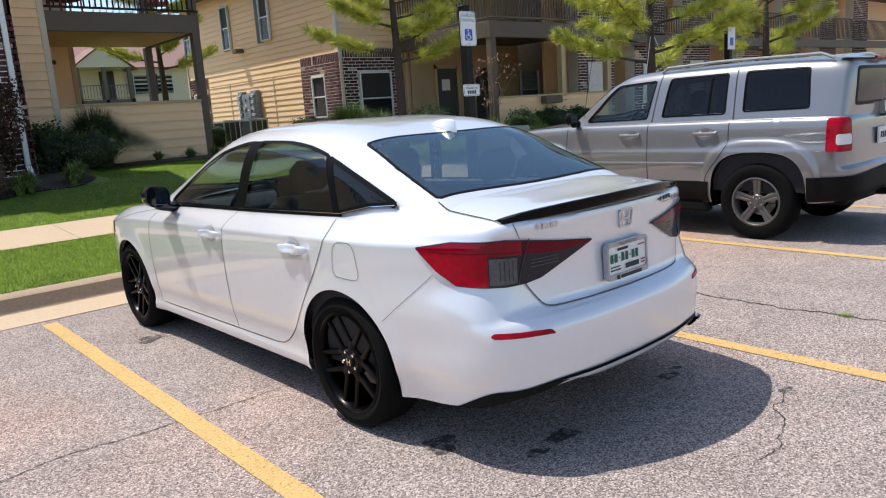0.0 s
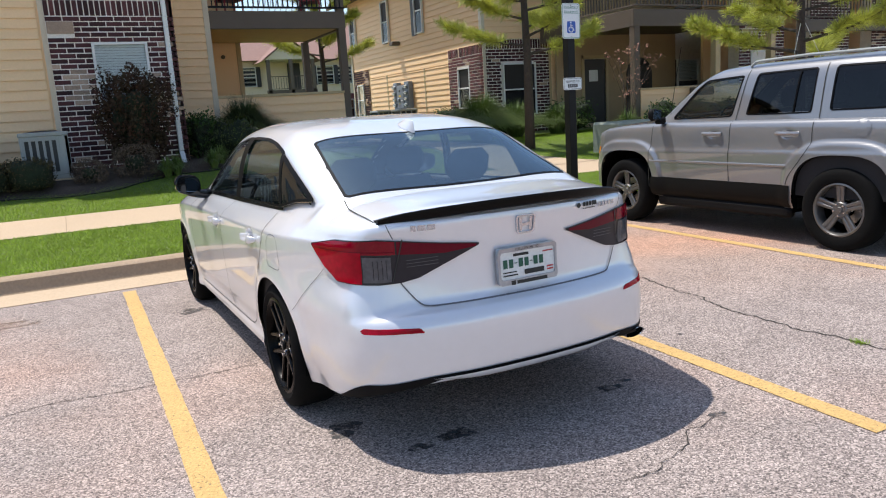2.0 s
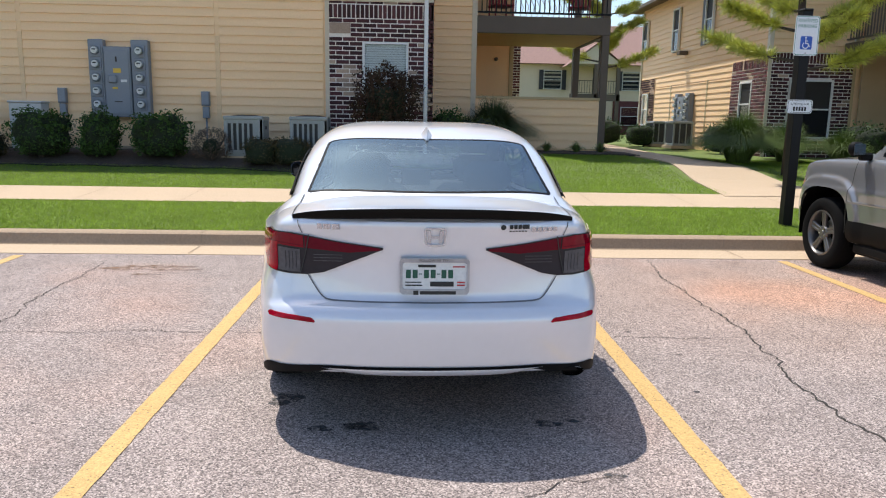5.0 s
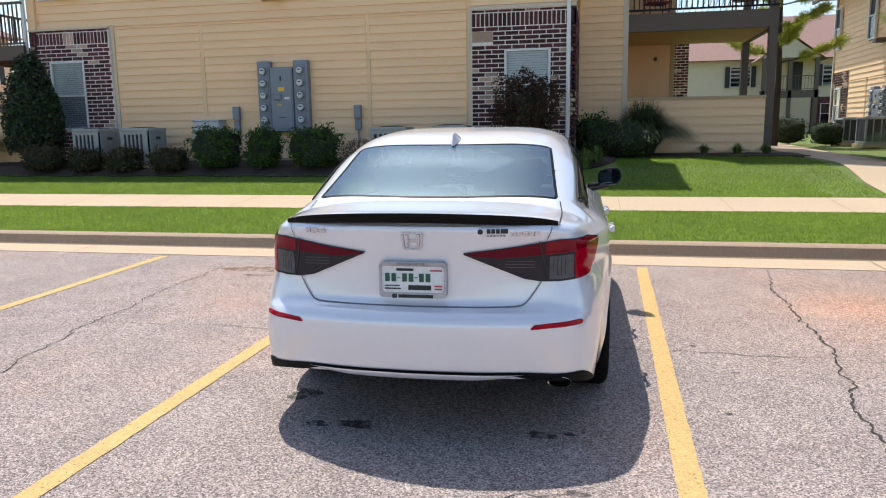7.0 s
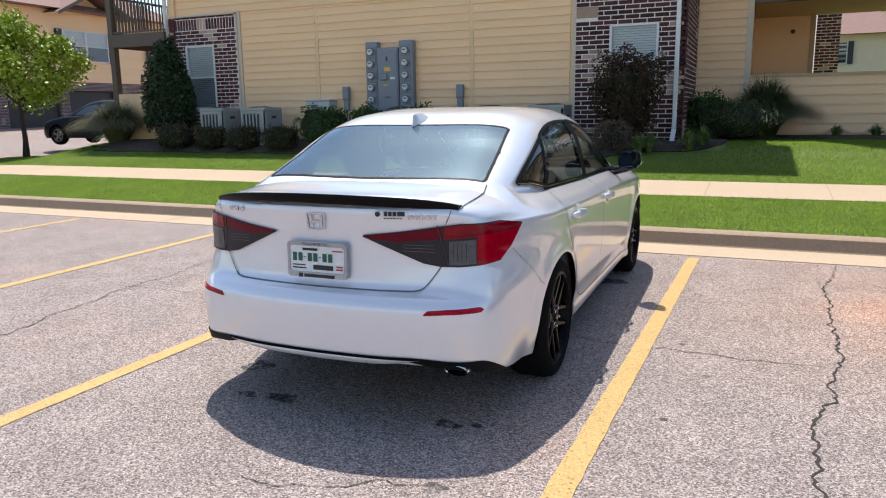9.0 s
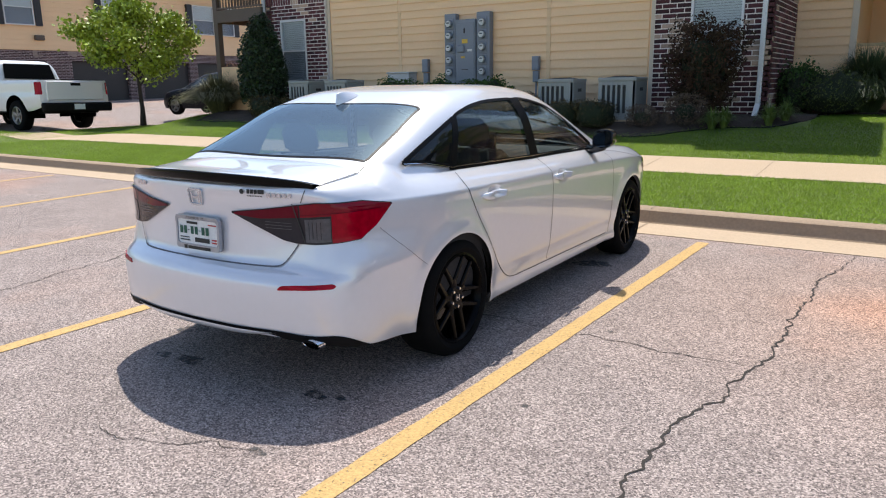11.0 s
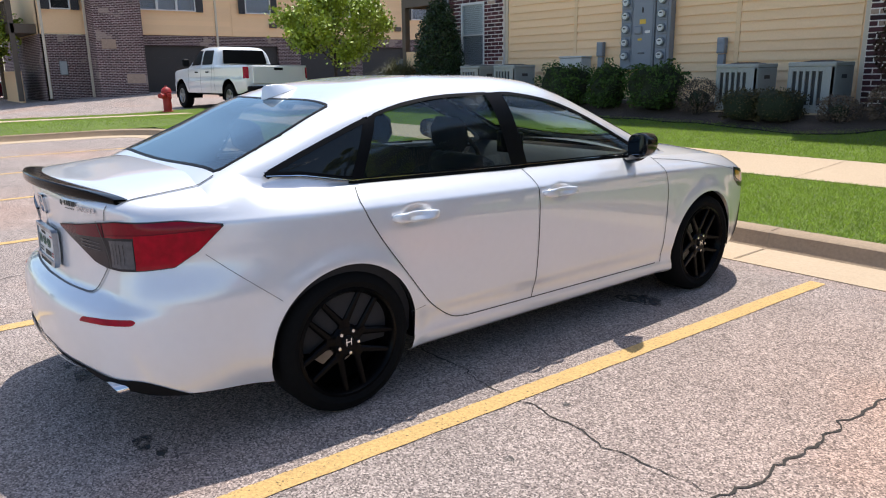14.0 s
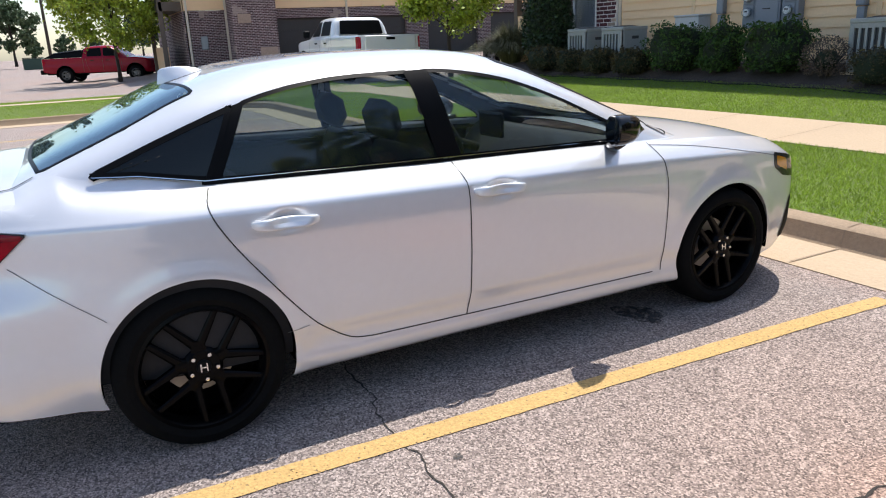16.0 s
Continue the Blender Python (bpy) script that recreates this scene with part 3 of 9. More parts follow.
def plain(name, fn, u0, u1, o0, o1, z0, z1, material, parent=None, label="", holes=()):
    """A box on a wall in the wall's own axes, with holes right through."""
    g = Geo()
    us = sorted({u0, u1, *[h[k] for h in holes for k in (0, 1) if u0 < h[k] < u1]})
    zs = sorted({z0, z1, *[h[k] for h in holes for k in (2, 3) if z0 < h[k] < z1]})
    for a, b in zip(us, us[1:]):
        for c, d in zip(zs, zs[1:]):
            if any(h[0] <= (a + b) / 2 <= h[1] and h[2] <= (c + d) / 2 <= h[3] for h in holes):
                continue
            g.add([fn(u, o, z) for u in (a, b) for o in (o0, o1) for z in (c, d)], [(0, 1, 3, 2), (4, 6, 7, 5), (0, 4, 5, 1), (2, 3, 7, 6), (0, 2, 6, 4), (1, 5, 7, 3)])
    return part(name, g, material, parent, label)


def railing(parent, fn, u0, u1, z0, z1, material, step=0.115):
    n = max(2, int(abs(u1 - u0) / step))
    plain("top_rail", fn, u0, u1, -0.04, 0.04, z1 - 0.05, z1, material, parent)
    plain("bottom_rail", fn, u0, u1, -0.03, 0.03, z0 + 0.06, z0 + 0.10, material, parent)
    me = None
    for k in range(1, n):
        u = u0 + (u1 - u0) * k / n
        if me is None:
            g = Geo().box(-0.013, -0.013, 0, 0.013, 0.013, z1 - z0 - 0.15)
            b = part("baluster", g, material, parent)
            me = b.data
            b.location = fn(u, 0, z0 + 0.10)
        else:
            share("baluster", me, parent, fn(u, 0, z0 + 0.10))


# ---- the near apartment house ----
FA = 14.28          # plane of the siding
house_a = empty("apartment_house", "two-storey tan lap-sided apartment house with red brick bays", "apartment house", kind="structure")
fa = lambda u, o, z: (u, FA - o, z)
Z0, Z1 = 0.86, 6.1
plain("wall_front", fa, -7.65, 0.93, -0.2, 0.0, 0.3, Z1, M["siding"], house_a)
plain("foundation", fa, -7.65, 0.93, 0.0, 0.02, 0.3, Z0, M["walk"], house_a, "bare concrete foundation")
cuts = [-7.55, -5.33, -1.385, 0.82]
for a, b in zip(cuts, cuts[1:]):
    siding(house_a, fa, a + 0.045, b - 0.045, Z0, 3.9)
siding(house_a, fa, -9.77, 0.78, 3.9 + 0.02, Z1)
for u, top in ((-5.33, 3.12), (-1.385, 3.12)):
    plain("batten", fa, u - 0.045, u + 0.045, 0.0, 0.032, Z0, top, M["batten"], house_a)
for u in (-5.33, -1.385):
    plain("batten", fa, u - 0.044, u + 0.044, 0.002, 0.014, 3.12, 3.9, M["siding"], house_a)
plain("corner_board", fa, -7.64, -7.55, 0.0, 0.03, Z0, 3.95, M["trim"], house_a)
plain("corner_board", fa, 0.82, 0.905, 0.0, 0.05, 0.75, 3.95, M["trim"], house_a)

# brick bay beside the balcony
FB = 14.19
fb = lambda u, o, z: (u, FB - o, z)
bay = empty("brick_bay", "dark red brick bay with a soldier course and pale stones", "wall", kind="structure")
hole = (1.585, 2.545, 1.62, 3.075)
plain("bay_backing", fb, 0.906, 3.05, -0.2, 0.0, 0.3, Z1, M["mortar"], bay, "pale recessed mortar", holes=[hole])
brick_wall(bay, fb, 0.91, 3.05, 0.50, 3.86, holes=[hole, (0.91, 1.35, 3.22, 3.44)], pieces=300, seed=3, soldier_at=3.55)
plain("stone", fb, 0.915, 1.345, 0.0, 0.014, 3.225, 3.435, M["brickp"], bay, "pale cast stone")
plain("bay_cap", fb, 0.906, 3.05, 0.0, 0.03, 3.87, 3.95, M["trim"], bay)
siding(house_a, fb, 0.91, 3.05, 3.96, Z1)
window("window_1", fb, 1.59, 2.54, 1.625, 3.07, None)
# its return, back to the balcony
fr = lambda u, o, z: (3.05 + o, u, z)
plain("return_backing", fr, FB + 0.0, 17.0, -0.2, 0.0, 0.3, Z1, M["mortar"], bay)
brick_wall(bay, fr, FB + 0.005, 16.7, 0.55, 3.86, seed=8, soldier_at=3.55)
siding(house_a, fr, FB, 16.7, 3.96, Z1)
# narrow siding wall and corner board before the balcony
FCc = 16.7
fc2 = lambda u, o, z: (u, FCc - o, z)
plain("wall_side", fc2, 3.05, 4.18, -0.2, 0.0, 0.3, Z1, M["siding"], house_a)
siding(house_a, fc2, 3.07, 4.06, 0.86, Z1)
plain("corner_board", fc2, 4.06, 4.18, 0.0, 0.03, 0.7, Z1, M["trim"], house_a)

# downspout on the bay's corner
dsp = empty("downspout", "white square downspout with an elbow at its foot", "downspout", kind="structure")
g = Geo().box(2.86, FB - 0.085, 1.02, 2.945, FB - 0.016, 6.0, 0.01)
part("pipe", g, M["white"], dsp)
g = Geo().add([(2.86, FB - 0.085, 1.02), (2.945, FB - 0.085, 1.02), (2.945, FB - 0.02, 1.02), (2.86, FB - 0.02, 1.02),
               (2.86, FB - 0.33, 0.80), (2.945, FB - 0.33, 0.80), (2.945, FB - 0.30, 0.73), (2.86, FB - 0.30, 0.73)],
              [(0, 1, 5, 4), (1, 2, 6, 5), (2, 3, 7, 6), (3, 0, 4, 7), (4, 5, 6, 7)])
part("elbow", g, M["white"], dsp)
g = Geo().box(2.72, FB - 0.75, 0.60, 3.08, FB - 0.30, 0.72, 0.015)
tagged(part("splash_block", g, M["walk"]), "pale concrete splash block under the downspout", "splash block")

# ---- balcony at the corner ----
BX0, BX1, BY = 4.18, 7.46, 16.8
balcony = empty("balcony", "brown timber balcony over a ground-floor patio with a lapped half wall", "balcony", kind="structure")
fbal = lambda u, o, z: (u, BY - o, z)
g = Geo().box(BX0, BY, 3.62, BX1, BY + 0.10, 4.02, 0.006)
part("beam", g, M["brown"], balcony)
g = Geo().box(BX1 - 0.10, BY + 0.1, 3.62, BX1, BY + 3.3, 4.02, 0.006)
part("beam", g, M["brown"], balcony)
g = Geo()
for k in range(22):
    y = BY + 0.1 + 3.2 * k / 22
    g.box(BX0, y + 0.004, 3.90, BX1 - 0.1, y + 3.2 / 22 - 0.004, 3.94)
part("deck", g, M["brown"], balcony)
g = Geo()
for k in range(16):
    y = BY + 0.1 + 3.2 * k / 16
    g.box(BX0, y + 0.003, 3.655, BX1 - 0.1, y + 0.197, 3.68)
part("soffit", g, mat("tan_soffit_board", (0.55, 0.36, 0.18), 0.75, var=0.12), balcony, "tan soffit boards")
railing(balcony, fbal, BX0, BX1, 4.02, 4.02 + 1.02, M["black"])
for y in (BY, BY + 3.1):
    g = Geo().box(BX1 - 0.19, y, 0.5, BX1 - 0.01, y + 0.18, 3.62, 0.008)
    part("post", g, M["brown"], balcony)
    g = Geo().box(BX1 - 0.19, y, 4.02, BX1 - 0.01, y + 0.18, 6.1, 0.008)
    part("post", g, M["brown"], balcony)
plain("half_wall", fbal, BX0, BX1 - 0.19, -0.12, -0.01, 0.5, 2.06, M["siding"], balcony)
siding(balcony, lambda u, o, z: fbal(u, o - 0.01, z), BX0 + 0.02, BX1 - 0.19, 0.86, 2.06, 0.20)
plain("wall_cap", fbal, BX0, BX1 - 0.18, -0.15, 0.03, 2.06, 2.12, M["dtrim"], balcony)
fs = lambda u, o, z: (BX1 - 0.02 - o, u, z)
plain("half_wall", fs, BY + 0.18, BY + 3.1, 0.0, 0.1, 0.5, 2.06, M["siding"], balcony)
plain("wall_cap", fs, BY + 0.18, BY + 3.1, -0.02, 0.14, 2.06, 2.12, M["dtrim"], balcony)
plain("half_wall", lambda u, o, z: (u, BY + 3.2 - o, z), 6.0, BX1, -0.05, 0.05, 0.5, 2.06, M["siding"], balcony)
plain("wall_cap", lambda u, o, z: (u, BY + 3.2 - o, z), 6.0, BX1, -0.08, 0.08, 2.06, 2.11, M["dtrim"], balcony)
# the walls behind the patio and balcony
plain("wall_patio", lambda u, o, z: (BX0 - 0.02 + o, u, z), FCc + 0.02, 21.5, -0.15, 0.0, 0.4, Z1, M["siding"], house_a)
plain("wall_patio", lambda u, o, z: (u, BY + 3.3 - o, z), BX0 - 0.02, 5.55, -0.15, 0.0, 0.4, Z1, M["siding"], house_a)
plain("corner_board", lambda u, o, z: (u, BY + 3.3 - o, z), 5.44, 5.56, 0.0, 0.03, 2.0, 3.65, M["dtrim"], house_a)
pier = empty("brick_pier", "dark red brick pier behind the patio", "wall", kind="structure")
plain("pier_backing", lambda u, o, z: (u, 25.0 - o, z), 5.84, 6.50, -0.5, 0.0, 0.4, 5.2, M["mortar"], pier)
brick_wall(pier, lambda u, o, z: (u, 25.0 - o, z), 5.84, 6.50, 0.6, 5.15, seed=33)
# wall lamp on the patio wall
g = Geo().lathe([(0.0, 0), (0.05, 0), (0.055, 0.07), (0.03, 0.10), (0, 0.11)], 12, "y", (5.05, BY + 3.17, 3.28))
tagged(part("wall_lamp", g, M["brown"], smooth=True), "small round wall lamp under the balcony", "lamp")


def patio_chair(x, y, z, rz, material):
    e = empty("patio_chair", "red slatted patio chair on the balcony", "chair", pose(x, y, z, 0, 0, rz), "balcony chairs")
    for dx in (-0.24, 0.22):
        for dy in (-0.22, 0.22):
            part("leg", Geo().box(dx, dy, 0, dx + 0.03, dy + 0.03, 0.62), material, e)
    part("seat", Geo().box(-0.26, -0.25, 0.40, 0.26, 0.26, 0.44, 0.01), material, e)
    for k in range(6):
        part("back_slat", Geo().box(-0.24 + 0.082 * k, 0.24, 0.44, -0.18 + 0.082 * k, 0.26, 0.98), material, e)
    for s in (-0.28, 0.22):
        part("arm", Geo().box(s, -0.25, 0.62, s + 0.06, 0.26, 0.65, 0.008), material, e)
    return e


M["redch"] = mat("red_plastic", (0.30, 0.02, 0.03), 0.45)
patio_chair(4.85, BY + 0.75, 3.94, 15, M["redch"])
patio_chair(6.85, BY + 0.8, 3.94, -20, M["redch"])
e = empty("garden_table", "white metal lattice garden table on the balcony", "table", pose(5.8, BY + 0.75, 3.94))
g = Geo()
for k in range(9):
    x = -0.55 + 1.1 * k / 8
    g.tube([(x, -0.3, 0.0), (x + 0.12, -0.3, 0.36), (x - 0.05, -0.3, 0.72)], 0.012, 5)
part("lattice", g, M["white"], e)
part("tabletop", Geo().box(-0.65, -0.32, 0.72, 0.65, 0.32, 0.745, 0.008), M["white"], e)

# ---- west end: second brick bay and the stair balcony ----
hole = (-9.28, -8.35, 1.56, 3.16)
bay2 = empty("brick_bay", "dark red brick bay with a tall window", "wall", kind="structure")
plain("wall_upper", fa, -9.78, -7.65, -0.2, 0.0, 3.86, Z1, M["siding"], house_a)
plain("bay_backing", fb, -9.78, -7.65, -0.2, 0.0, 0.3, 3.85, M["mortar"], bay2, holes=[hole])
brick_wall(bay2, fb, -9.77, -7.65, 0.60, 3.86, holes=[hole], seed=12, soldier_at=3.55)
plain("bay_cap", fb, -9.78, -7.65, -0.06, 0.03, 3.87, 3.91, M["trim"], bay2)
window("window_2", fb, -9.275, -8.355, 1.565, 3.155, None)
plain("wall_west", lambda u, o, z: (-9.78 - o, u, z), FB, 21.5, -0.2, 0.0, 0.3, Z1, M["siding"], house_a)
for a, b in ((-9.47, -8.36), (-5.42, -4.44)):
    window("window_11", lambda u, o, z: fa(u, o + 0.10, z), a, b, 4.56, 5.95, None)
plain("shutter", fa, -8.32, -7.98, 0.02, 0.06, 4.6, 5.95, M["shutter"], house_a)
lampu = empty("wall_lamp", "brown flood lamp with a pale lens high on the siding", "lamp", pose(-3.52, FA - 0.03, 4.30))
part("housing", Geo().box(-0.27, -0.20, 0.0, 0.27, 0, 0.22, 0.02), M["brown"], lampu)
part("lens", Geo().box(-0.22, -0.206, 0.02, 0.20, -0.201, 0.17), M["white"], lampu, "pale lens")
dsp2 = empty("downspout", "white square downspout at the bay's west corner", "downspout", kind="structure")
part("pipe", Geo().box(-9.87, FB - 0.09, 0.8, -9.79, FB - 0.012, 6.0, 0.01), M["white"], dsp2)
bal_w = empty("balcony", "brown timber balcony on posts at the house's west end", "balcony", kind="structure")
g = Geo().box(-11.75, 14.0, 3.22, -9.8, 14.1, 3.55, 0.006)
g.box(-11.75, 14.1, 3.44, -9.8, 18.5, 3.50)
g.box(-11.75, 14.1, 3.22, -11.65, 18.5, 3.44)
part("beam", g, M["brown"], bal_w)
for y in (14.0, 18.3):
    part("post", Geo().box(-11.75, y, 0.4, -11.58, y + 0.17, 3.22, 0.008), M["brown"], bal_w)
    part("post", Geo().box(-11.75, y, 3.55, -11.58, y + 0.17, 6.1, 0.008), M["brown"], bal_w)
railing(bal_w, lambda u, o, z: (u, 14.05 - o, z), -11.7, -9.8, 3.52, 4.55, M["brown"])
railing(bal_w, lambda u, o, z: (-11.68 - o, u, z), 14.1, 18.4, 3.52, 4.55, M["brown"])
part("half_wall", Geo().box(-11.6, 14.02, 0.4, -9.8, 14.12, 2.0, 0.006), M["siding"], bal_w)

# unseen blocks over bay and balcony, sized to throw the lawn's shade edge
plain("gable_wall", fb, 0.70, 3.05, -1.9, 0.0, Z1, 8.25, M["siding"], house_a)
plain("gable_wall", fc2, 4.10, 7.55, -4.0, 0.35, Z1, 9.1, M["siding"], house_a)
plain("gable_wall", fb, -0.55, 0.70, -1.9, 0.0, Z1, 7.15, M["siding"], house_a)
g = Geo().box(0.62, FB - 0.05, 8.25, 3.10, 16.2, 8.40, 0.02).box(-0.62, FB - 0.05, 7.15, 0.69, 16.2, 7.28, 0.02).box(4.05, 16.30, 9.1, 7.62, 20.8, 9.25, 0.02)
part("gable_cap", g, M["roof"], house_a, "brown shingle roof")

# roof and back of the near house
g = Geo()
ov = 0.20
g.add([(-12.3, FA - ov, 6.05), (3.3, FA - ov, 6.05), (3.3, 26, 6.05), (-12.3, 26, 6.05), (-8.5, 19.5, 8.6), (0.6, 19.5, 8.6)],
      [(0, 1, 5, 4), (1, 2, 5), (2, 3, 4, 5), (3, 0, 4), (0, 3, 2, 1)])
g.add([(2.0, 16.45, 6.05), (7.75, 16.45, 6.05), (7.75, 22.5, 6.05), (2.0, 22.5, 6.05), (2.0, 19.5, 7.5), (5.6, 19.5, 7.5)],
      [(0, 1, 5, 4), (1, 2, 5), (2, 3, 4, 5), (3, 0, 4), (0, 3, 2, 1)])
part("roof", g, M["roof"], house_a, "brown shingle hip roof")
g = Geo().box(-12.35, FA - ov - 0.1, 5.92, 3.32, FA - ov, 6.06, 0.02).box(3.1, 16.36, 5.92, 7.8, 16.45, 6.06, 0.02)
part("gutter", g, M["brown"], house_a)
plain("wall_back", lambda u, o, z: (u, 21.5 - o, z), -9.78, 4.18, -0.2, 0.0, 0.3, Z1, M["siding"], house_a)

# ---- the house beyond the path ----
HX = 12.2
house_c = empty("apartment_house", "two-storey sunlit tan lap-sided apartment house with brick corners", "apartment house", kind="structure")
fx = lambda u, o, z: (HX - o, u, z)                 # side wall, u runs along y
ZC0, ZC1 = 0.95, 6.15
plain("wall_side", fx, 18.2, 29.2, -0.2, 0.0, 0.4, ZC1, M["siding"], house_c)
for a, b, c, d in ((20.36, 22.15, ZC0, 2.95), (22.22, 25.42, ZC0, 2.95), (25.5, 27.2, ZC0, 2.95), (20.36, 27.2, 2.95, 3.3), (18.2, 29.1, 3.32, ZC1)):
    siding(house_c, fx, a, b, c, d, 0.176)
for u in (22.18, 25.46):
    plain("batten", fx, u - 0.045, u + 0.045, 0.0, 0.03, ZC0, 2.95, M["dtrim"], house_c)
brick_c = empty("brick_bay", "dark red brick corner bay with windows", "wall", kind="structure")
plain("bay_backing", fx, 18.1, 20.32, 0.0, 0.06, 0.4, 3.32, M["mortar"], brick_c, holes=[(18.98, 19.75, 1.5, 2.75)])
fx2 = lambda u, o, z: fx(u, o + 0.06, z)
brick_wall(brick_c, fx2, 18.1, 20.32, 0.6, 3.30, holes=[(18.98, 19.75, 1.5, 2.75)], seed=21, soldier_at=3.08)
window("window_3", fx2, 18.985, 19.745, 1.505, 2.745, None, blind=False, dark=True)
brick_wall(brick_c, lambda u, o, z: fx(u, o + 0.03, z), 27.3, 29.1, 0.6, 3.30, holes=[(27.9, 28.6, 1.5, 2.75)], seed=22)
window("window_4", fx2, 27.9, 28.6, 1.5, 2.75, None, blind=False)
for u in (21.95, 24.85, 28.3):
    window("window_5", lambda u2, o, z: fx(u2, o + 0.10, z), u - 0.0, u + 0.62, 4.12, 5.62, None, blind=False, shutters=False, dark=True)
for u in (22.98, 25.55):
    plain("shutter", fx, u - 0.42, u - 0.04, 0.01, 0.05, 4.1, 5.66, M["shutter"], house_c)
ff = lambda u, o, z: (u, 18.1 - o, z)                # front wall, u runs along x
plain("wall_front", ff, HX - 0.06, 30, -0.2, 0.0, 0.4, ZC1, M["mortar"], house_c)
brick_wall(brick_c, ff, HX - 0.06, 14.45, 0.6, 3.45, holes=[(12.72, 13.9, 1.2, 2.75)], seed=25, soldier_at=3.16)
plain("corner_trim", ff, HX - 0.1, HX + 0.0, 0.012, 0.03, 0.6, 6.1, M["trim"], house_c)
window("window_6", lambda u, o, z: ff(u, o + 0.10, z), 12.72, 13.9, 1.2, 2.75, None, dark=True)
siding(house_c, ff, HX, 14.4, 3.46, ZC1)
siding(house_c, ff, 14.5, 15.0, 0.9, ZC1)
plain("corner_board", ff, 14.45, 14.52, 0.0, 0.03, 0.6, ZC1, M["dtrim"], house_c)
# eaves, gutter and roof
g = Geo().add([(HX - 0.55, 17.4, 6.1), (36, 17.4, 6.1), (36, 30, 6.1), (HX - 0.55, 30, 6.1), (HX + 5.5, 23.6, 9.0), (34, 23.6, 9.0)],
              [(0, 1, 5, 4), (1, 2, 5), (2, 3, 4, 5), (3, 0, 4), (0, 3, 2, 1)])
part("roof", g, M["roof"], house_c, "brown shingle roof")
part("gutter", Geo().box(HX - 0.66, 17.3, 5.98, HX - 0.55, 30.05, 6.12, 0.02), M["brown"], house_c)
part("pipe", Geo().box(HX - 0.07, 28.95, 0.9, HX - 0.0, 29.05, 6.0, 0.008), M["trim"], house_c)
# flood lamp on the side wall
g = Geo().box(HX - 0.32, 24.05, 3.92, HX - 0.01, 24.35, 4.06, 0.02)
tagged(part("wall_lamp", g, M["brown"]), "brown flood lamp on the sunlit side wall", "lamp")


M["meterglass"] = glass_mat("meter_glass", (0.96, 0.98, 0.98), 0.95, ior=1.4)


def meter_stack(name, m, rows=5):
    """Electric meters in two columns with a cabinet between them; local x along the wall, -y out."""
    e = empty(name, "grey electric meter stack with ten round glass meters", "electric meter", m)
    part("cabinet", Geo().box(-0.29, -0.20, 0.02, 0.24, 0, 1.42, 0.012), M["grey"], e)
    part("door", Geo().box(-0.26, -0.215, 0.08, 0.21, -0.202, 1.34, 0.006), M["grey"], e)
    part("handle", Geo().box(-0.20, -0.27, 0.70, -0.03, -0.216, 0.86, 0.02), M["grey"], e)
    part("latch", Geo().box(-0.05, -0.235, 1.12, -0.02, -0.2165, 1.22, 0.004), M["dark"], e)
    part("pull", Geo().tube([(-0.09, -0.216, 0.33), (-0.09, -0.25, 0.33), (0.04, -0.25, 0.33), (0.04, -0.216, 0.33)], 0.008, 6), M["dark"], e)
    part("warning_label", Geo().box(-0.10, -0.222, 0.90, 0.05, -0.2165, 0.99), M["labelyellow"], e, "yellow warning label")
    part("label_plate", Geo().box(0.04, -0.222, 0.72, 0.16, -0.2165, 0.77), M["white"], e)
    part("label_plate", Geo().box(-0.13, -0.222, 0.58, -0.03, -0.2165, 0.62), M["labelyellow"], e)
    for s in (-1, 1):
        x0, x1 = (-0.60, -0.30) if s < 0 else (0.25, 0.59)
        part("meter_column", Geo().box(x0, -0.17, 0.0, x1, 0, 1.56, 0.012), M["grey"], e)
        for k in range(rows):
            z = 0.28 + 0.265 * k
            x = (x0 + x1) / 2
            mt = part("meter", Geo().lathe([(0.0, -0.17), (0.085, -0.17), (0.092, -0.20), (0.085, -0.215)], 20, "y", (x, 0, z)), M["grey"], e, smooth=True, angle=30)
            part("dial", Geo().lathe([(0.0, -0.262), (0.066, -0.262), (0.068, -0.21)], 16, "y", (x, 0, z)), M["white"], mt)
            part("register", Geo().box(x - 0.036, -0.2655, z + 0.004, x + 0.036, -0.2622, z + 0.030), M["dark"], mt)
            part("meter_base", Geo().box(x - 0.11, -0.19, z - 0.12, x + 0.11, -0.171, z + 0.12, 0.006), M["grey"], mt)
            part("glass_dome", Geo().lathe([(0.084, -0.216), (0.083, -0.27), (0.072, -0.292), (0.04, -0.30), (0.0, -0.302)], 20, "y", (x, 0, z)), M["meterglass"], mt, smooth=True)
    return e


meter_stack("meter_stack", pose(-3.32, FA - 0.03, 1.43))
meter_stack("meter_stack", pose(HX - 0.03, 23.85, 1.35, 0, 0, -90) @ Matrix.Diagonal((1.15, 1, 0.8, 1)))


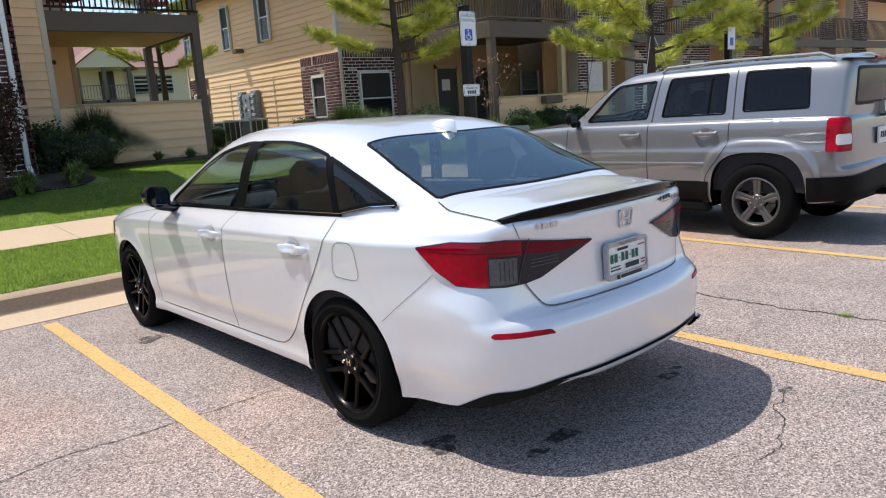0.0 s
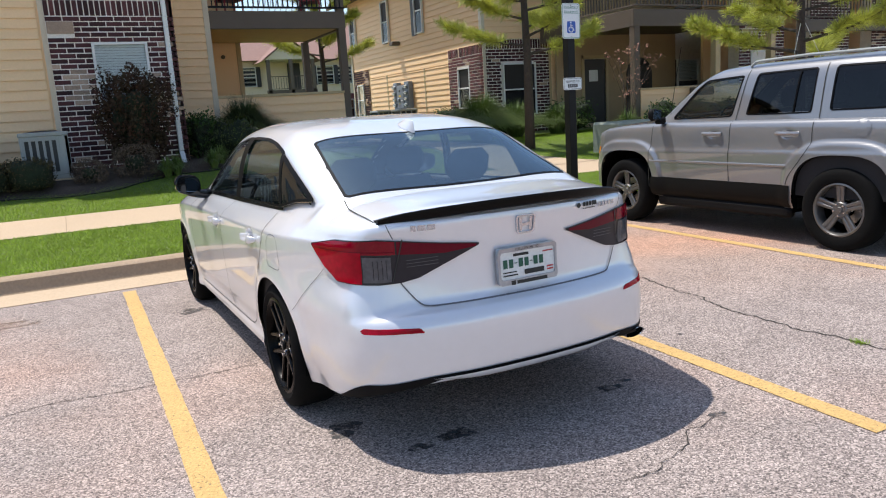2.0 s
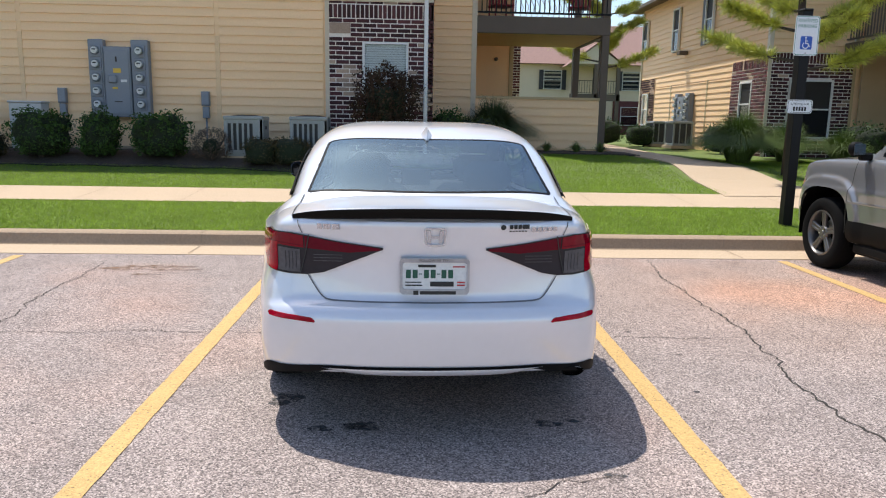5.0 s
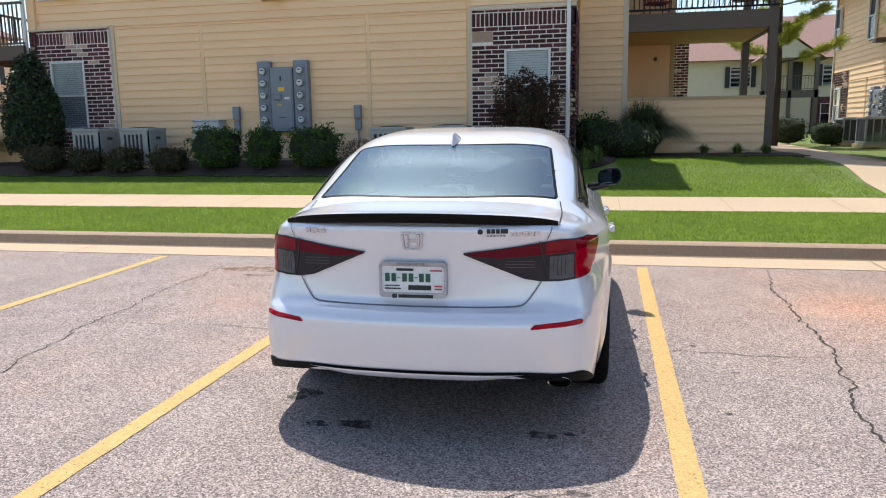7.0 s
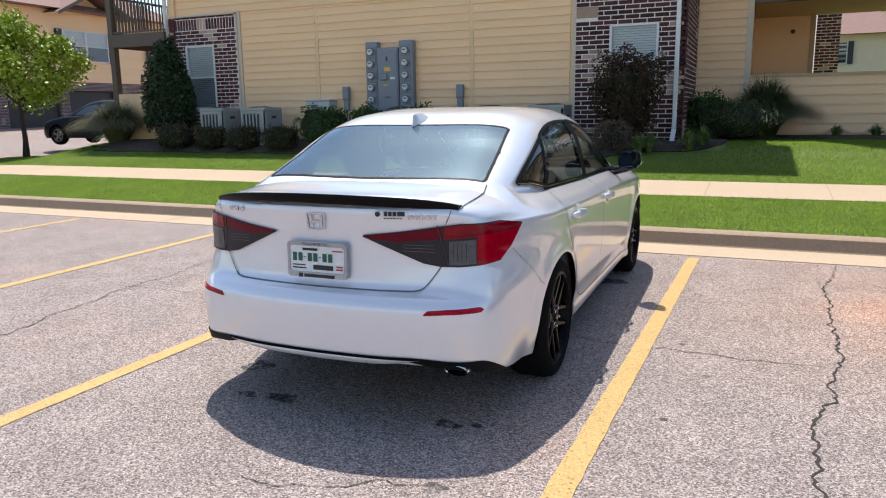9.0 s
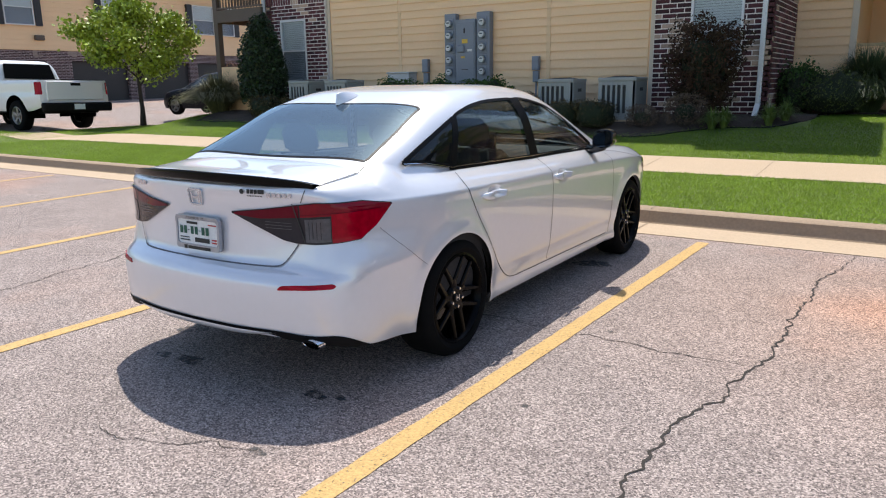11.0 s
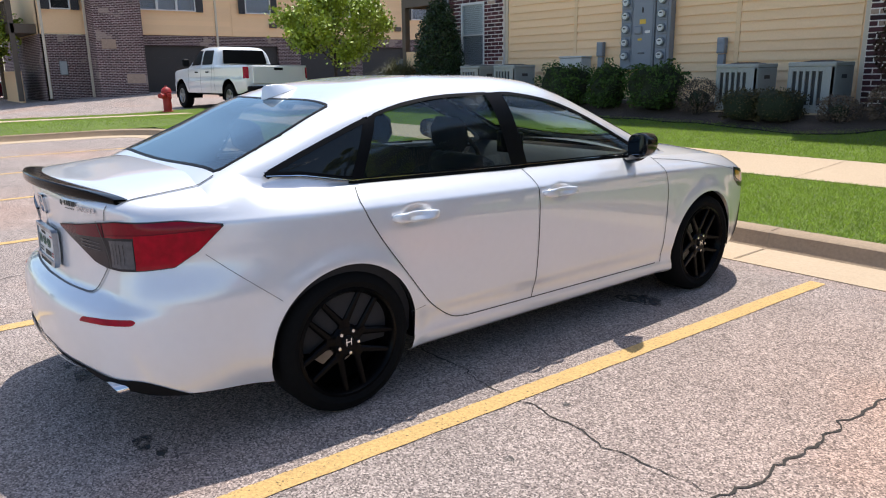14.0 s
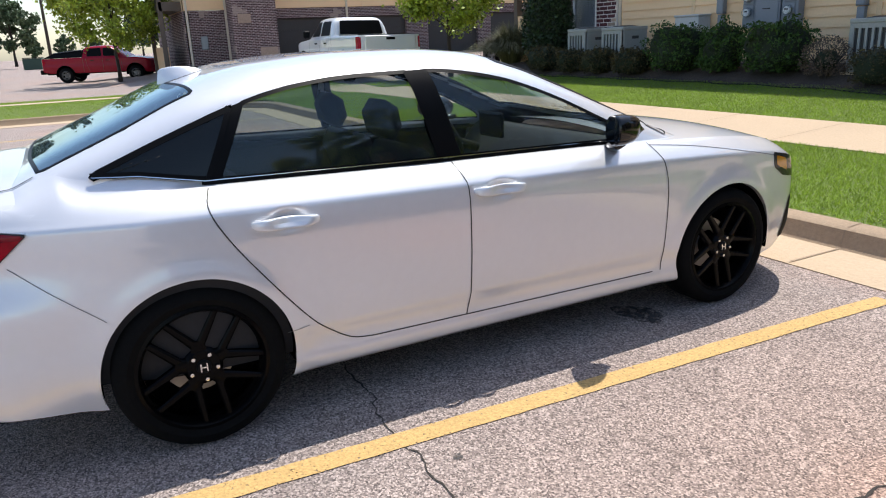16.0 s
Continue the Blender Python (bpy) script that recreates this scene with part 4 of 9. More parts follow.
def junction(x, z, h, w=0.16):
    e = empty("disconnect_box", "small grey disconnect box with conduit on the siding", "electric box", pose(x, FA - 0.03, z), "disconnect boxes")
    part("box", Geo().box(-w / 2, -0.11, h * 0.46, w / 2, 0, h, 0.008), M["grey"], e)
    part("lid", Geo().box(-w / 2 + 0.008, -0.122, h * 0.5, w / 2 - 0.008, -0.111, h - 0.02, 0.004), M["grey"], e)
    part("lower_box", Geo().box(-w / 2 + 0.015, -0.09, 0, w / 2 - 0.015, 0, h * 0.44, 0.008), M["grey"], e)
    part("conduit", Geo().tube([(0, -0.04, 0.0), (0, -0.05, -0.4), (0.05, -0.1, -0.75)], 0.017, 8), M["grey"], e, smooth=True)


junction(-1.64, 1.46, 0.54)
junction(-4.53, 1.46, 0.56)
cb = empty("utility_cabinet", "pale grey utility cabinet against the siding", "cabinet", pose(-5.1, FA - 0.03, 0.75))
M["palegrey"] = mat("pale_grey_enamel", (0.50, 0.51, 0.50), 0.5, var=0.06)
part("body", Geo().box(-0.38, -0.34, 0, 0.26, 0, 0.95, 0.012), M["palegrey"], cb)
part("lid", Geo().box(-0.40, -0.36, 0.95, 0.28, 0, 0.99, 0.012), M["palegrey"], cb)


def condenser(x, y, z, w, h, rz=0.0, d=0.64):
    """An outdoor unit: corner posts, louvred coil sides, top with a fan grille."""
    e = empty("condenser_unit", "beige-grey air conditioning condenser with louvred sides on a pad", "air conditioner", pose(x, y, z, 0, 0, rz), "condensers")
    part("pad", Geo().box(-w / 2 - 0.06, -d / 2 - 0.06, -0.10, w / 2 + 0.06, d / 2 + 0.06, 0.0, 0.01), M["walk"], e, "concrete pad")
    part("base", Geo().box(-w / 2, -d / 2, 0.0, w / 2, d / 2, 0.07, 0.01), M["acgrey"], e)
    part("coil", Geo().box(-w / 2 + 0.03, -d / 2 + 0.03, 0.07, w / 2 - 0.03, d / 2 - 0.03, h - 0.06), M["acdark"], e)
    part("top", Geo().box(-w / 2 - 0.01, -d / 2 - 0.01, h - 0.07, w / 2 + 0.01, d / 2 + 0.01, h, 0.012), M["acgrey"], e)
    part("fan_grille", Geo().lathe([(0.05, h + 0.025), (0.16, h + 0.025), (0.30, h + 0.004), (0.30, h - 0.01)], 20), M["acdark"], e)
    for a in (-1, 1):
        for b in (-1, 1):
            part("corner_post", Geo().box(min(a * w / 2, a * (w / 2 - 0.05)), min(b * d / 2, b * (d / 2 - 0.05)), 0.07, max(a * w / 2, a * (w / 2 - 0.05)), max(b * d / 2, b * (d / 2 - 0.05)), h - 0.07), M["acgrey"], e)
    # louvred panel with five tall slots, then a plain panel
    p = 0.70 * w / 5
    for k in range(6):
        u = -w / 2 + 0.05 + p * k
        part("rib", Geo().box(u - 0.19 * p, -d / 2 + 0.002, 0.07, u + 0.19 * p, -d / 2 + 0.028, h - 0.07), M["acgrey"], e)
    for za, zb in ((0.07, 0.12), (h - 0.14, h - 0.07)):
        part("rail", Geo().box(-w / 2 + 0.05, -d / 2 + 0.004, za, w / 2 - 0.05, -d / 2 + 0.028, zb), M["acgrey"], e)
    part("front_panel", Geo().box(-w / 2 + 0.05 + 5.19 * p, -d / 2, 0.07, w / 2 - 0.002, -d / 2 + 0.028, h - 0.07, 0.004), M["acgrey"], e)
    for k in range(2):
        u = -d / 2 + d * (k + 1) / 3
        part("rib", Geo().box(-w / 2 + 0.002, u - 0.016, 0.07, -w / 2 + 0.03, u + 0.016, h - 0.07), M["acgrey"], e)
    sp = part("service_panel", Geo().box(w / 2 - 0.012, -d / 2 + 0.03, 0.07, w / 2 + 0.004, d / 2 - 0.03, h - 0.07, 0.004), M["acpanel"], e, "plain grey-green service panel")
    part("hand_recess", Geo().box(w / 2 + 0.002, -0.09, h - 0.25, w / 2 + 0.007, 0.09, h - 0.19, 0.002), M["acdark"], sp)
    return e


condenser(-0.63, 13.34, 0.74, 0.74, 0.77)
condenser(0.62, 13.34, 0.74, 0.72, 0.78)
condenser(-7.57, 13.34, 0.74, 0.70, 0.83)
condenser(-6.36, 13.34, 0.74, 0.70, 0.83)
condenser(11.5, 22.6, 0.85, 0.8, 0.78, 90)
condenser(11.5, 24.6, 0.85, 0.8, 0.78, 90)

# ---- porch wing of the house beyond the path ----
PX0, PY = 14.1, 13.9
porch = empty("porch_wing", "shaded two-storey porch with a lapped half wall and brown posts", "porch", kind="structure")
fp = lambda u, o, z: (u, PY - o, z)
part("beam", Geo().box(PX0, PY, 3.28, 19.4, PY + 0.12, 3.70, 0.006), M["brown"], porch)
part("beam", Geo().box(PX0, PY + 0.12, 3.28, PX0 + 0.12, 18.0, 3.70, 0.006), M["brown"], porch)
part("deck", Geo().box(PX0 + 0.1, PY + 0.1, 3.52, 19.4, 18.0, 3.58), M["brown"], porch)
railing(porch, fp, PX0, 19.4, 3.72, 4.75, M["brown"])
railing(porch, lambda u, o, z: (PX0 + 0.06 - o, u, z), PY + 0.1, 18.0, 3.72, 4.75, M["brown"])
for x in (PX0 + 0.02, 17.0, 19.2):
    part("post", Geo().box(x, PY, 0.4, x + 0.19, PY + 0.19, 3.28, 0.008), M["brown"] if x < 15 else M["dtrim"], porch)
plain("half_wall", fp, PX0 + 0.21, 19.3, -0.12, -0.01, 0.4, 1.68, M["siding"], porch)
siding(porch, lambda u, o, z: fp(u, o - 0.01, z), PX0 + 0.22, 19.2, 0.75, 1.68, 0.2)
plain("wall_cap", fp, PX0 + 0.2, 19.3, -0.15, 0.02, 1.68, 1.73, M["dtrim"], porch)
# siding tan darkened in its colour for the porch's deep shade
plain("back_wall", lambda u, o, z: (u, 17.9 - o, z), 14.6, 19.5, -0.05, 0.0, 0.4, 6.1, mat("shaded_porch_siding", (0.44, 0.31, 0.175), 0.65, var=0.08), porch, holes=[(15.6, 16.55, 0.8, 2.85)])
d = empty("door_1", "brown panelled entrance door with a framed notice", "door", kind="structure")
fd = lambda u, o, z: (u, 17.9 - o, z)
plain("leaf", fd, 15.66, 16.49, -0.05, -0.01, 0.8, 2.78, M["dark"], d)
for a, b, c, dd in ((15.55, 15.65, 0.8, 2.9), (16.5, 16.6, 0.8, 2.9), (15.55, 16.6, 2.79, 2.9)):
    plain("door_frame", fd, a, b, 0.0, 0.03, c, dd, M["dtrim"], d)
plain("notice", fd, 15.85, 16.2, -0.009, -0.004, 2.1, 2.45, M["white"], d, "pale framed notice")
g = Geo()
n = 14
v = [fd(17.9 + 0.55 * math.cos(a), 0.012, 2.25 + 0.55 * math.sin(a)) for a in np.linspace(0, math.pi, n)] + [fd(17.35, 0.012, 0.9), fd(18.45, 0.012, 0.9)]
g.add(v, [tuple(range(n + 2))])
# flat dark panel painted as the shaded opening
part("arched_doorway", g, M["room"], porch, "dark arched doorway in shade")
window("window_7", fd, 19.6, 20.6, 1.3, 2.7, None)
# hanging planter on the half wall
pl = empty("planter_box", "dark planter box with leaves on the half wall", "planter", pose(16.35, PY - 0.02, 1.46))
part("trough", Geo().box(-0.36, -0.22, 0, 0.36, 0, 0.22, 0.02), M["brown"], pl)
# right-hand bays of the porch wing, brick piers
for k, x in enumerate((19.4, 22.6, 25.8, 30.0, 34.2, 38.4, 42.6)):
    f2 = lambda u, o, z: (u, 15.2 - o, z)
    plain("pier", f2, x, x + 2.0, -0.4, 0.0, 0.4, 6.1, M["mortar"], porch)
    brick_wall(porch, f2, x, x + 2.0, 0.6, 6.0, seed=40 + k, holes=[(x + 0.5, x + 1.5, 1.3, 2.7)])
    window("window_8", lambda u, o, z: f2(u, o + 0.02, z), x + 0.5, x + 1.5, 1.3, 2.7, None, blind=(k != 1))
plain("wall_far", lambda u, o, z: (u, 16.6 - o, z), 19.4, 62, -0.1, 0.0, 0.4, 6.1, M["siding"], porch)
part("beam", Geo().box(21.4, 14.6, 3.2, 50, 14.75, 3.55, 0.006), M["brown"], porch)
railing(porch, lambda u, o, z: (u, 14.65 - o, z), 21.4, 50, 3.55, 4.6, M["brown"], 0.16)
part("roof", Geo().add([(13.6, 13.3, 6.1), (62, 13.3, 6.1), (62, 18, 6.1), (13.6, 18, 6.1), (16, 16, 7.6), (62, 16, 7.6)], [(0, 1, 5, 4), (1, 2, 5), (2, 3, 4, 5), (3, 0, 4), (0, 3, 2, 1)]), M["roof"], porch)


# ---- far house seen through the gap and under the balcony ----
M["pinkroof"] = mat("pink_brown_shingle", (0.27, 0.16, 0.13), 0.9, var=0.2, scale=5, fine=18, fvar=0.2)
FY = 56.0
M["cream"] = mat("cream_lap_siding", (0.74, 0.62, 0.45), 0.65, var=0.05)
far = empty("apartment_house", "distant two-storey cream apartment house with a hip roof and a porch", "apartment house", kind="structure")
fd2 = lambda u, o, z: (u, FY - o, z)
plain("wall_front", fd2, 6, 44, -0.2, 0, 0.3, 6.2, M["cream"], far)
plain("brick_base", fd2, 18.6, 44, 0.0, 0.06, 0.3, 3.4, M["brick"], far)
siding(far, fd2, 6, 18.5, 0.9, 6.2, 0.3, material="cream")
siding(far, fd2, 18.6, 44, 3.4, 6.2, 0.3, material="cream")
for u, z in ((8.0, 4.2), (13.0, 4.2), (19.2, 4.2), (20.75, 4.2), (19.2, 1.5), (20.75, 1.5), (26, 4.2), (30, 4.2), (34, 4.2)):
    window("window_9", lambda u2, o, z2: fd2(u2, o + 0.17, z2), u, u + 1.4, z, z + 1.45, None, shutters=z > 3 and u != 20.75, blind=False)
g = Geo().add([(4.5, FY - 0.8, 6.1), (45.5, FY - 0.8, 6.1), (45.5, FY + 14, 6.1), (4.5, FY + 14, 6.1), (12, FY + 7, 10.0), (38, FY + 7, 10.0)], [(0, 1, 5, 4), (1, 2, 5), (2, 3, 4, 5), (3, 0, 4), (0, 3, 2, 1)])
part("roof", g, M["pinkroof"], far, "pinkish brown shingle hip roof")
fp2 = lambda u, o, z: (u, FY - 2.4 - o, z)
part("gable", Geo().add([(14.6, FY - 2.5, 6.0), (18.4, FY - 2.5, 6.0), (16.5, FY - 2.5, 7.4), (14.6, FY, 6.0), (18.4, FY, 6.0), (16.5, FY, 7.4)], [(0, 1, 2), (0, 2, 5, 3), (1, 4, 5, 2), (0, 3, 4, 1)]), M["trim"], far)
part("gable_roof", Geo().add([(14.2, FY - 2.7, 5.82), (16.5, FY - 2.7, 7.52), (16.5, FY + 1, 7.52), (14.2, FY + 1, 5.82), (18.8, FY - 2.7, 5.82), (18.8, FY + 1, 5.82)], [(0, 1, 2, 3), (1, 4, 5, 2)]), M["pinkroof"], far)
for x in (14.7, 16.4, 18.1):
    part("post", Geo().box(x, FY - 2.5, 0.5, x + 0.25, FY - 2.25, 6.0, 0.01), M["brown"], far)
part("beam", Geo().box(14.6, FY - 2.5, 3.3, 18.4, FY - 2.3, 3.8), M["brown"], far)
railing(far, fp2, 14.7, 18.3, 3.8, 4.8, M["brown"], 0.2)
plain("door_leaf", fd2, 16.9, 17.9, 0.02, 0.06, 3.8, 5.9, M["dark"], far)

# ---- garage house to the west ----
GX = -30.0
gar = empty("garage_house", "two-storey tan house over red brick garages with dark doors", "house", kind="structure")
fg = lambda u, o, z: (GX + o, u, z)
doors = [(6.2, 0), (12.05, 1), (15.92, 1), (20.22, 1), (24.1, 1), (27.7, 1), (31.8, 1)]
holes = [(u, u + 3.05, 0.3, 2.80) for u, k in doors[1:]]


def brick_tex():
    """Far brickwork: rows of bricks with pale joints."""
    m = mat("far_brickwork", (0.058, 0.020, 0.020), 0.85, var=0.3, scale=1.2, fine=6, fvar=0.3)
    n, l = m.node_tree.nodes, m.node_tree.links
    b = n["Principled BSDF"]
    src = b.inputs["Base Color"].links[0].from_socket
    geo = n.new("ShaderNodeNewGeometry")
    sx = n.new("ShaderNodeSeparateXYZ")
    l.new(geo.outputs["Position"], sx.inputs[0])
    ad = n.new("ShaderNodeMath")
    l.new(sx.outputs["X"], ad.inputs[0])
    l.new(sx.outputs["Y"], ad.inputs[1])
    co = n.new("ShaderNodeCombineXYZ")
    l.new(ad.outputs[0], co.inputs["X"])
    l.new(sx.outputs["Z"], co.inputs["Y"])
    br = n.new("ShaderNodeTexBrick")
    br.inputs["Scale"].default_value = 1.0
    br.inputs["Brick Width"].default_value = 0.211
    br.inputs["Row Height"].default_value = 0.073
    br.inputs["Mortar Size"].default_value = 0.013
    br.inputs["Color1"].default_value = (1.3, 1.2, 1.2, 1)
    br.inputs["Color2"].default_value = (0.55, 0.55, 0.55, 1)
    br.inputs["Mortar"].default_value = (6.5, 15.0, 14.0, 1)
    l.new(co.outputs[0], br.inputs["Vector"])
    mx = n.new("ShaderNodeMix")
    mx.data_type, mx.blend_type = "RGBA", "MULTIPLY"
    mx.inputs["Factor"].default_value = 1
    l.new(src, mx.inputs["A"])
    l.new(br.outputs["Color"], mx.inputs["B"])
    no = n.new("ShaderNodeTexNoise")
    no.inputs["Scale"].default_value, no.inputs["Detail"].default_value = 1.1, 2
    snap = n.new("ShaderNodeVectorMath")
    snap.operation = "SNAP"
    snap.inputs[1].default_value = (0.211, 0.073, 1)
    l.new(co.outputs[0], snap.inputs[0])
    l.new(snap.outputs["Vector"], no.inputs["Vector"])
    th = n.new("ShaderNodeMapRange")
    th.inputs["From Min"].default_value, th.inputs["From Max"].default_value = 0.62, 0.65
    th.inputs["To Max"].default_value = 0.75
    l.new(no.outputs["Fac"], th.inputs["Value"])
    pale = n.new("ShaderNodeMix")
    pale.data_type = "RGBA"
    pale.inputs["B"].default_value = (0.36, 0.28, 0.23, 1)
    l.new(th.outputs["Result"], pale.inputs["Factor"])
    l.new(mx.outputs["Result"], pale.inputs["A"])
    l.new(pale.outputs["Result"], b.inputs["Base Color"])
    return m


M["farbrick"] = brick_tex()
plain("garage_wall", fg, 11.8, 36, -0.3, 0.0, 0.2, 3.25, M["farbrick"], gar, "red brick garage wall", holes=holes)
plain("soldier_course", fg, 11.8, 36, 0.0, 0.03, 3.05, 3.27, M["farbrick"], gar)
plain("upper_wall", fg, 11.8, 36, -0.3, 0.05, 3.27, 7.0, M["siding"], gar)
siding(gar, lambda u, o, z: fg(u, o + 0.05, z), 11.9, 16.4, 3.3, 7.0, 0.22)
siding(gar, lambda u, o, z: fg(u, o + 0.05, z), 16.5, 36, 3.3, 7.0, 0.22)
for u, k in doors[1:]:
    dr = empty("garage_door", "dark brown sectional garage door", "garage door", kind="structure")
    for j in range(4):
        plain("panel", fg, u + 0.01, u + 3.04, -0.22, -0.18, 0.55 + 0.562 * j, 0.55 + 0.562 * (j + 1) - 0.012, M["dark"], dr)
    plain("door_frame", fg, u - 0.0, u + 3.05, -0.24, -0.222, 0.4, 2.80, M["dark"], dr)
plain("tower", lambda u, o, z: (GX + 1.2 + o, u, z), 9.75, 11.8, -2.5, 0.0, 0.2, 7.0, M["farbrick"], gar, "red brick stair tower")
plain("pale_block", lambda u, o, z: (GX + 1.2 + o, u, z), 10.0, 10.6, 0.0, 0.012, 2.6, 3.0, M["brickp"], gar)
plain("pale_block", lambda u, o, z: (GX + 1.2 + o, u, z), 10.9, 11.7, 0.0, 0.012, 1.1, 1.5, M["brickp"], gar)
plain("side_wall", fg, 7.9, 9.75, -0.6, -0.3, 0.2, 3.25, M["farbrick"], gar, "red brick side wall")
plain("side_upper", fg, 7.9, 9.75, -0.6, -0.25, 3.27, 7.0, M["siding"], gar)
for u, wd in ((11.95, 0.9), (12.86, 0.9), (13.77, 0.9), (17.2, 1.35), (22.0, 1.3), (27.5, 1.45), (28.98, 1.45), (33.6, 1.3)):
    window("window_10", lambda u2, o, z: fg(u2, o + 0.20, z), u, u + wd, 4.38, 5.98, None, shutters=not (27 < u < 30 or 12 < u < 14 or u < 12), blind=True)
for a in (27.12, 30.46, 11.58, 14.70):
    plain("shutter", fg, a, a + 0.34, 0.06, 0.22, 4.36, 6.0, M["shutter"], gar)
# front gable over the double window
part("gable", Geo().add([(GX + 0.06, 27.1, 6.85), (GX + 0.06, 31.0, 6.85), (GX + 0.06, 29.05, 7.9), (GX - 3, 27.1, 6.85), (GX - 3, 31.0, 6.85), (GX - 3, 29.05, 7.9)], [(0, 1, 2), (0, 2, 5, 3), (1, 4, 5, 2), (0, 3, 4, 1)]), M["siding"], gar)
for s in (-1, 1):
    part("gable_roof", Geo().add([(GX + 1.25, 29.05 + s * 2.5, 6.72), (GX + 1.25, 29.05, 8.08), (GX - 5, 29.05, 8.08), (GX - 5, 29.05 + s * 2.5, 6.72), (GX + 1.25, 29.05 + s * 2.5, 6.60), (GX + 1.25, 29.05, 7.94)], [(0, 1, 2, 3), (4, 5, 1, 0)]), M["pinkroof"], gar)
    part("barge_board", Geo().add([(GX + 1.27, 29.05 + s * 2.52, 6.56), (GX + 1.27, 29.05, 7.92), (GX + 1.27, 29.05, 8.10), (GX + 1.27, 29.05 + s * 2.52, 6.74)], [(0, 1, 2, 3)]), M["brown"], gar)
window("window_10", lambda u2, o, z: fg(u2, o - 0.09, z), 8.4, 9.2, 4.3, 5.9, None, shutters=True, blind=False)
for u in (15.68, 9.7, 7.95):
    part("pipe", Geo().box(GX + 0.05, u - 0.05, 0.5, GX + 0.13, u + 0.05, 7.0, 0.01), M["trim"], gar)
for u in (18.7, 26.5):
    tagged(part("wall_lamp", Geo().box(GX + 0.06, u - 0.22, 3.72, GX + 0.26, u + 0.22, 3.95, 0.03), M["brown"]), "brown wall pack lamp over the garages", "lamp")
tagged(part("wall_meter", Geo().box(GX - 0.29, 8.5, 1.5, GX - 0.1, 8.8, 2.1, 0.03), M["acgrey"]), "pale grey meter box on the brick wall", "electric meter")
g = Geo().add([(GX + 0.9, 7.4, 6.95), (GX + 0.9, 36.5, 6.95), (GX - 12, 36.5, 6.95), (GX - 12, 7.4, 6.95), (GX - 5.5, 12, 10), (GX - 5.5, 32, 10)], [(0, 1, 5, 4), (1, 2, 5), (2, 3, 4, 5), (3, 0, 4), (0, 3, 2, 1)])
part("roof", g, M["pinkroof"], gar, "pinkish brown shingle hip roof")
plain("end_wall", lambda u, o, z: (u, 7.9 - o, z), GX - 11, GX - 0.3, -0.2, 0.0, 0.2, 7.0, M["siding"], gar)
plain("end_brick", lambda u, o, z: (u, 7.9 - o, z), GX - 11, GX - 0.28, 0.0, 0.04, 0.2, 3.25, M["farbrick"], gar, "red brick lower wall")
plain("patio_wall", lambda u, o, z: (u, 7.0 - o, z), GX - 5.5, GX - 1.0, -0.1, 0.0, 0.2, 1.7, M["siding"], gar)
for x in (GX - 5.5, GX - 1.1):
    part("post", Geo().box(x, 6.85, 0.4, x + 0.2, 7.05, 7.0, 0.01), M["brown"], gar)
part("beam", Geo().box(GX - 5.5, 6.9, 3.3, GX - 0.9, 7.9, 3.7), M["brown"], gar)
railing(gar, lambda u, o, z: (u, 6.95 - o, z), GX - 5.4, GX - 1.0, 3.7, 4.7, M["brown"], 0.2)


# ---------------- vehicles ----------------
def paint_mat(name, c, rough=0.28, metal=0.0, flake=0.0):
    m = mat(name, c, rough, metal=metal, var=0.02, scale=1.5, fine=25, fvar=0.012, coat=1.0)
    m.node_tree.nodes["Principled BSDF"].inputs["Coat IOR"].default_value = 1.85
    return m


M["pearl"] = paint_mat("white_pearl_paint", (0.742, 0.750, 0.778), 0.32, metal=0.28)
M["silver"] = paint_mat("silver_paint", (0.198, 0.201, 0.210), 0.33, metal=0.35)
M["twhite"] = paint_mat("truck_white_paint", (0.76, 0.77, 0.77), 0.35)
M["tred"] = mat("truck_red_paint", (0.27, 0.002, 0.016), 0.25, spec=0.3, var=0.03)
M["navy"] = mat("dark_blue_paint", (0.005, 0.006, 0.011), 0.3, spec=0.12)
M["gloss"] = mat("gloss_black", (0.003, 0.003, 0.0035), 0.42, var=0.1, spec=0.10)
M["plast"] = mat("black_plastic", (0.005, 0.005, 0.0055), 0.65, spec=0.15, var=0.15, fine=120, fvar=0.15)
M["gplast"] = mat("dark_grey_cladding", (0.0055, 0.0053, 0.005), 0.6, var=0.1, spec=0.12)
# glossless black: shade of wheel arches and other recesses put into the colour
M["liner"] = mat("recess_shade_black", (0.004, 0.004, 0.004), 1.0, spec=0.0, var=0.2)
M["tyre"] = mat("tyre_rubber", (0.006, 0.006, 0.006), 0.9, spec=0.1, var=0.2, scale=12, fine=70, fvar=0.15)
M["rimblk"] = mat("black_alloy", (0.002, 0.002, 0.0022), 0.25, var=0.1, spec=0.09)
M["alloy"] = mat("grey_alloy", (0.15, 0.147, 0.145), 0.35, metal=0.7, var=0.1)
M["frame"] = mat("plate_frame_metal", (0.36, 0.40, 0.46), 0.28, metal=0.9, var=0.12, scale=30)
M["shine"] = mat("polished_black", (0.004, 0.004, 0.005), 0.12, var=0.1, spec=0.45)
M["chrome"] = mat("chrome", (0.75, 0.75, 0.76), 0.12, metal=1.0, var=0.03)
M["steel"] = mat("brushed_steel", (0.35, 0.34, 0.33), 0.4, metal=0.9, var=0.1)
M["lampred"] = mat("red_lamp_lens", (0.33, 0.0, 0.012), 0.10, var=0.45, scale=12, fine=40, fvar=0.2, spec=0.12, coat=0.15)
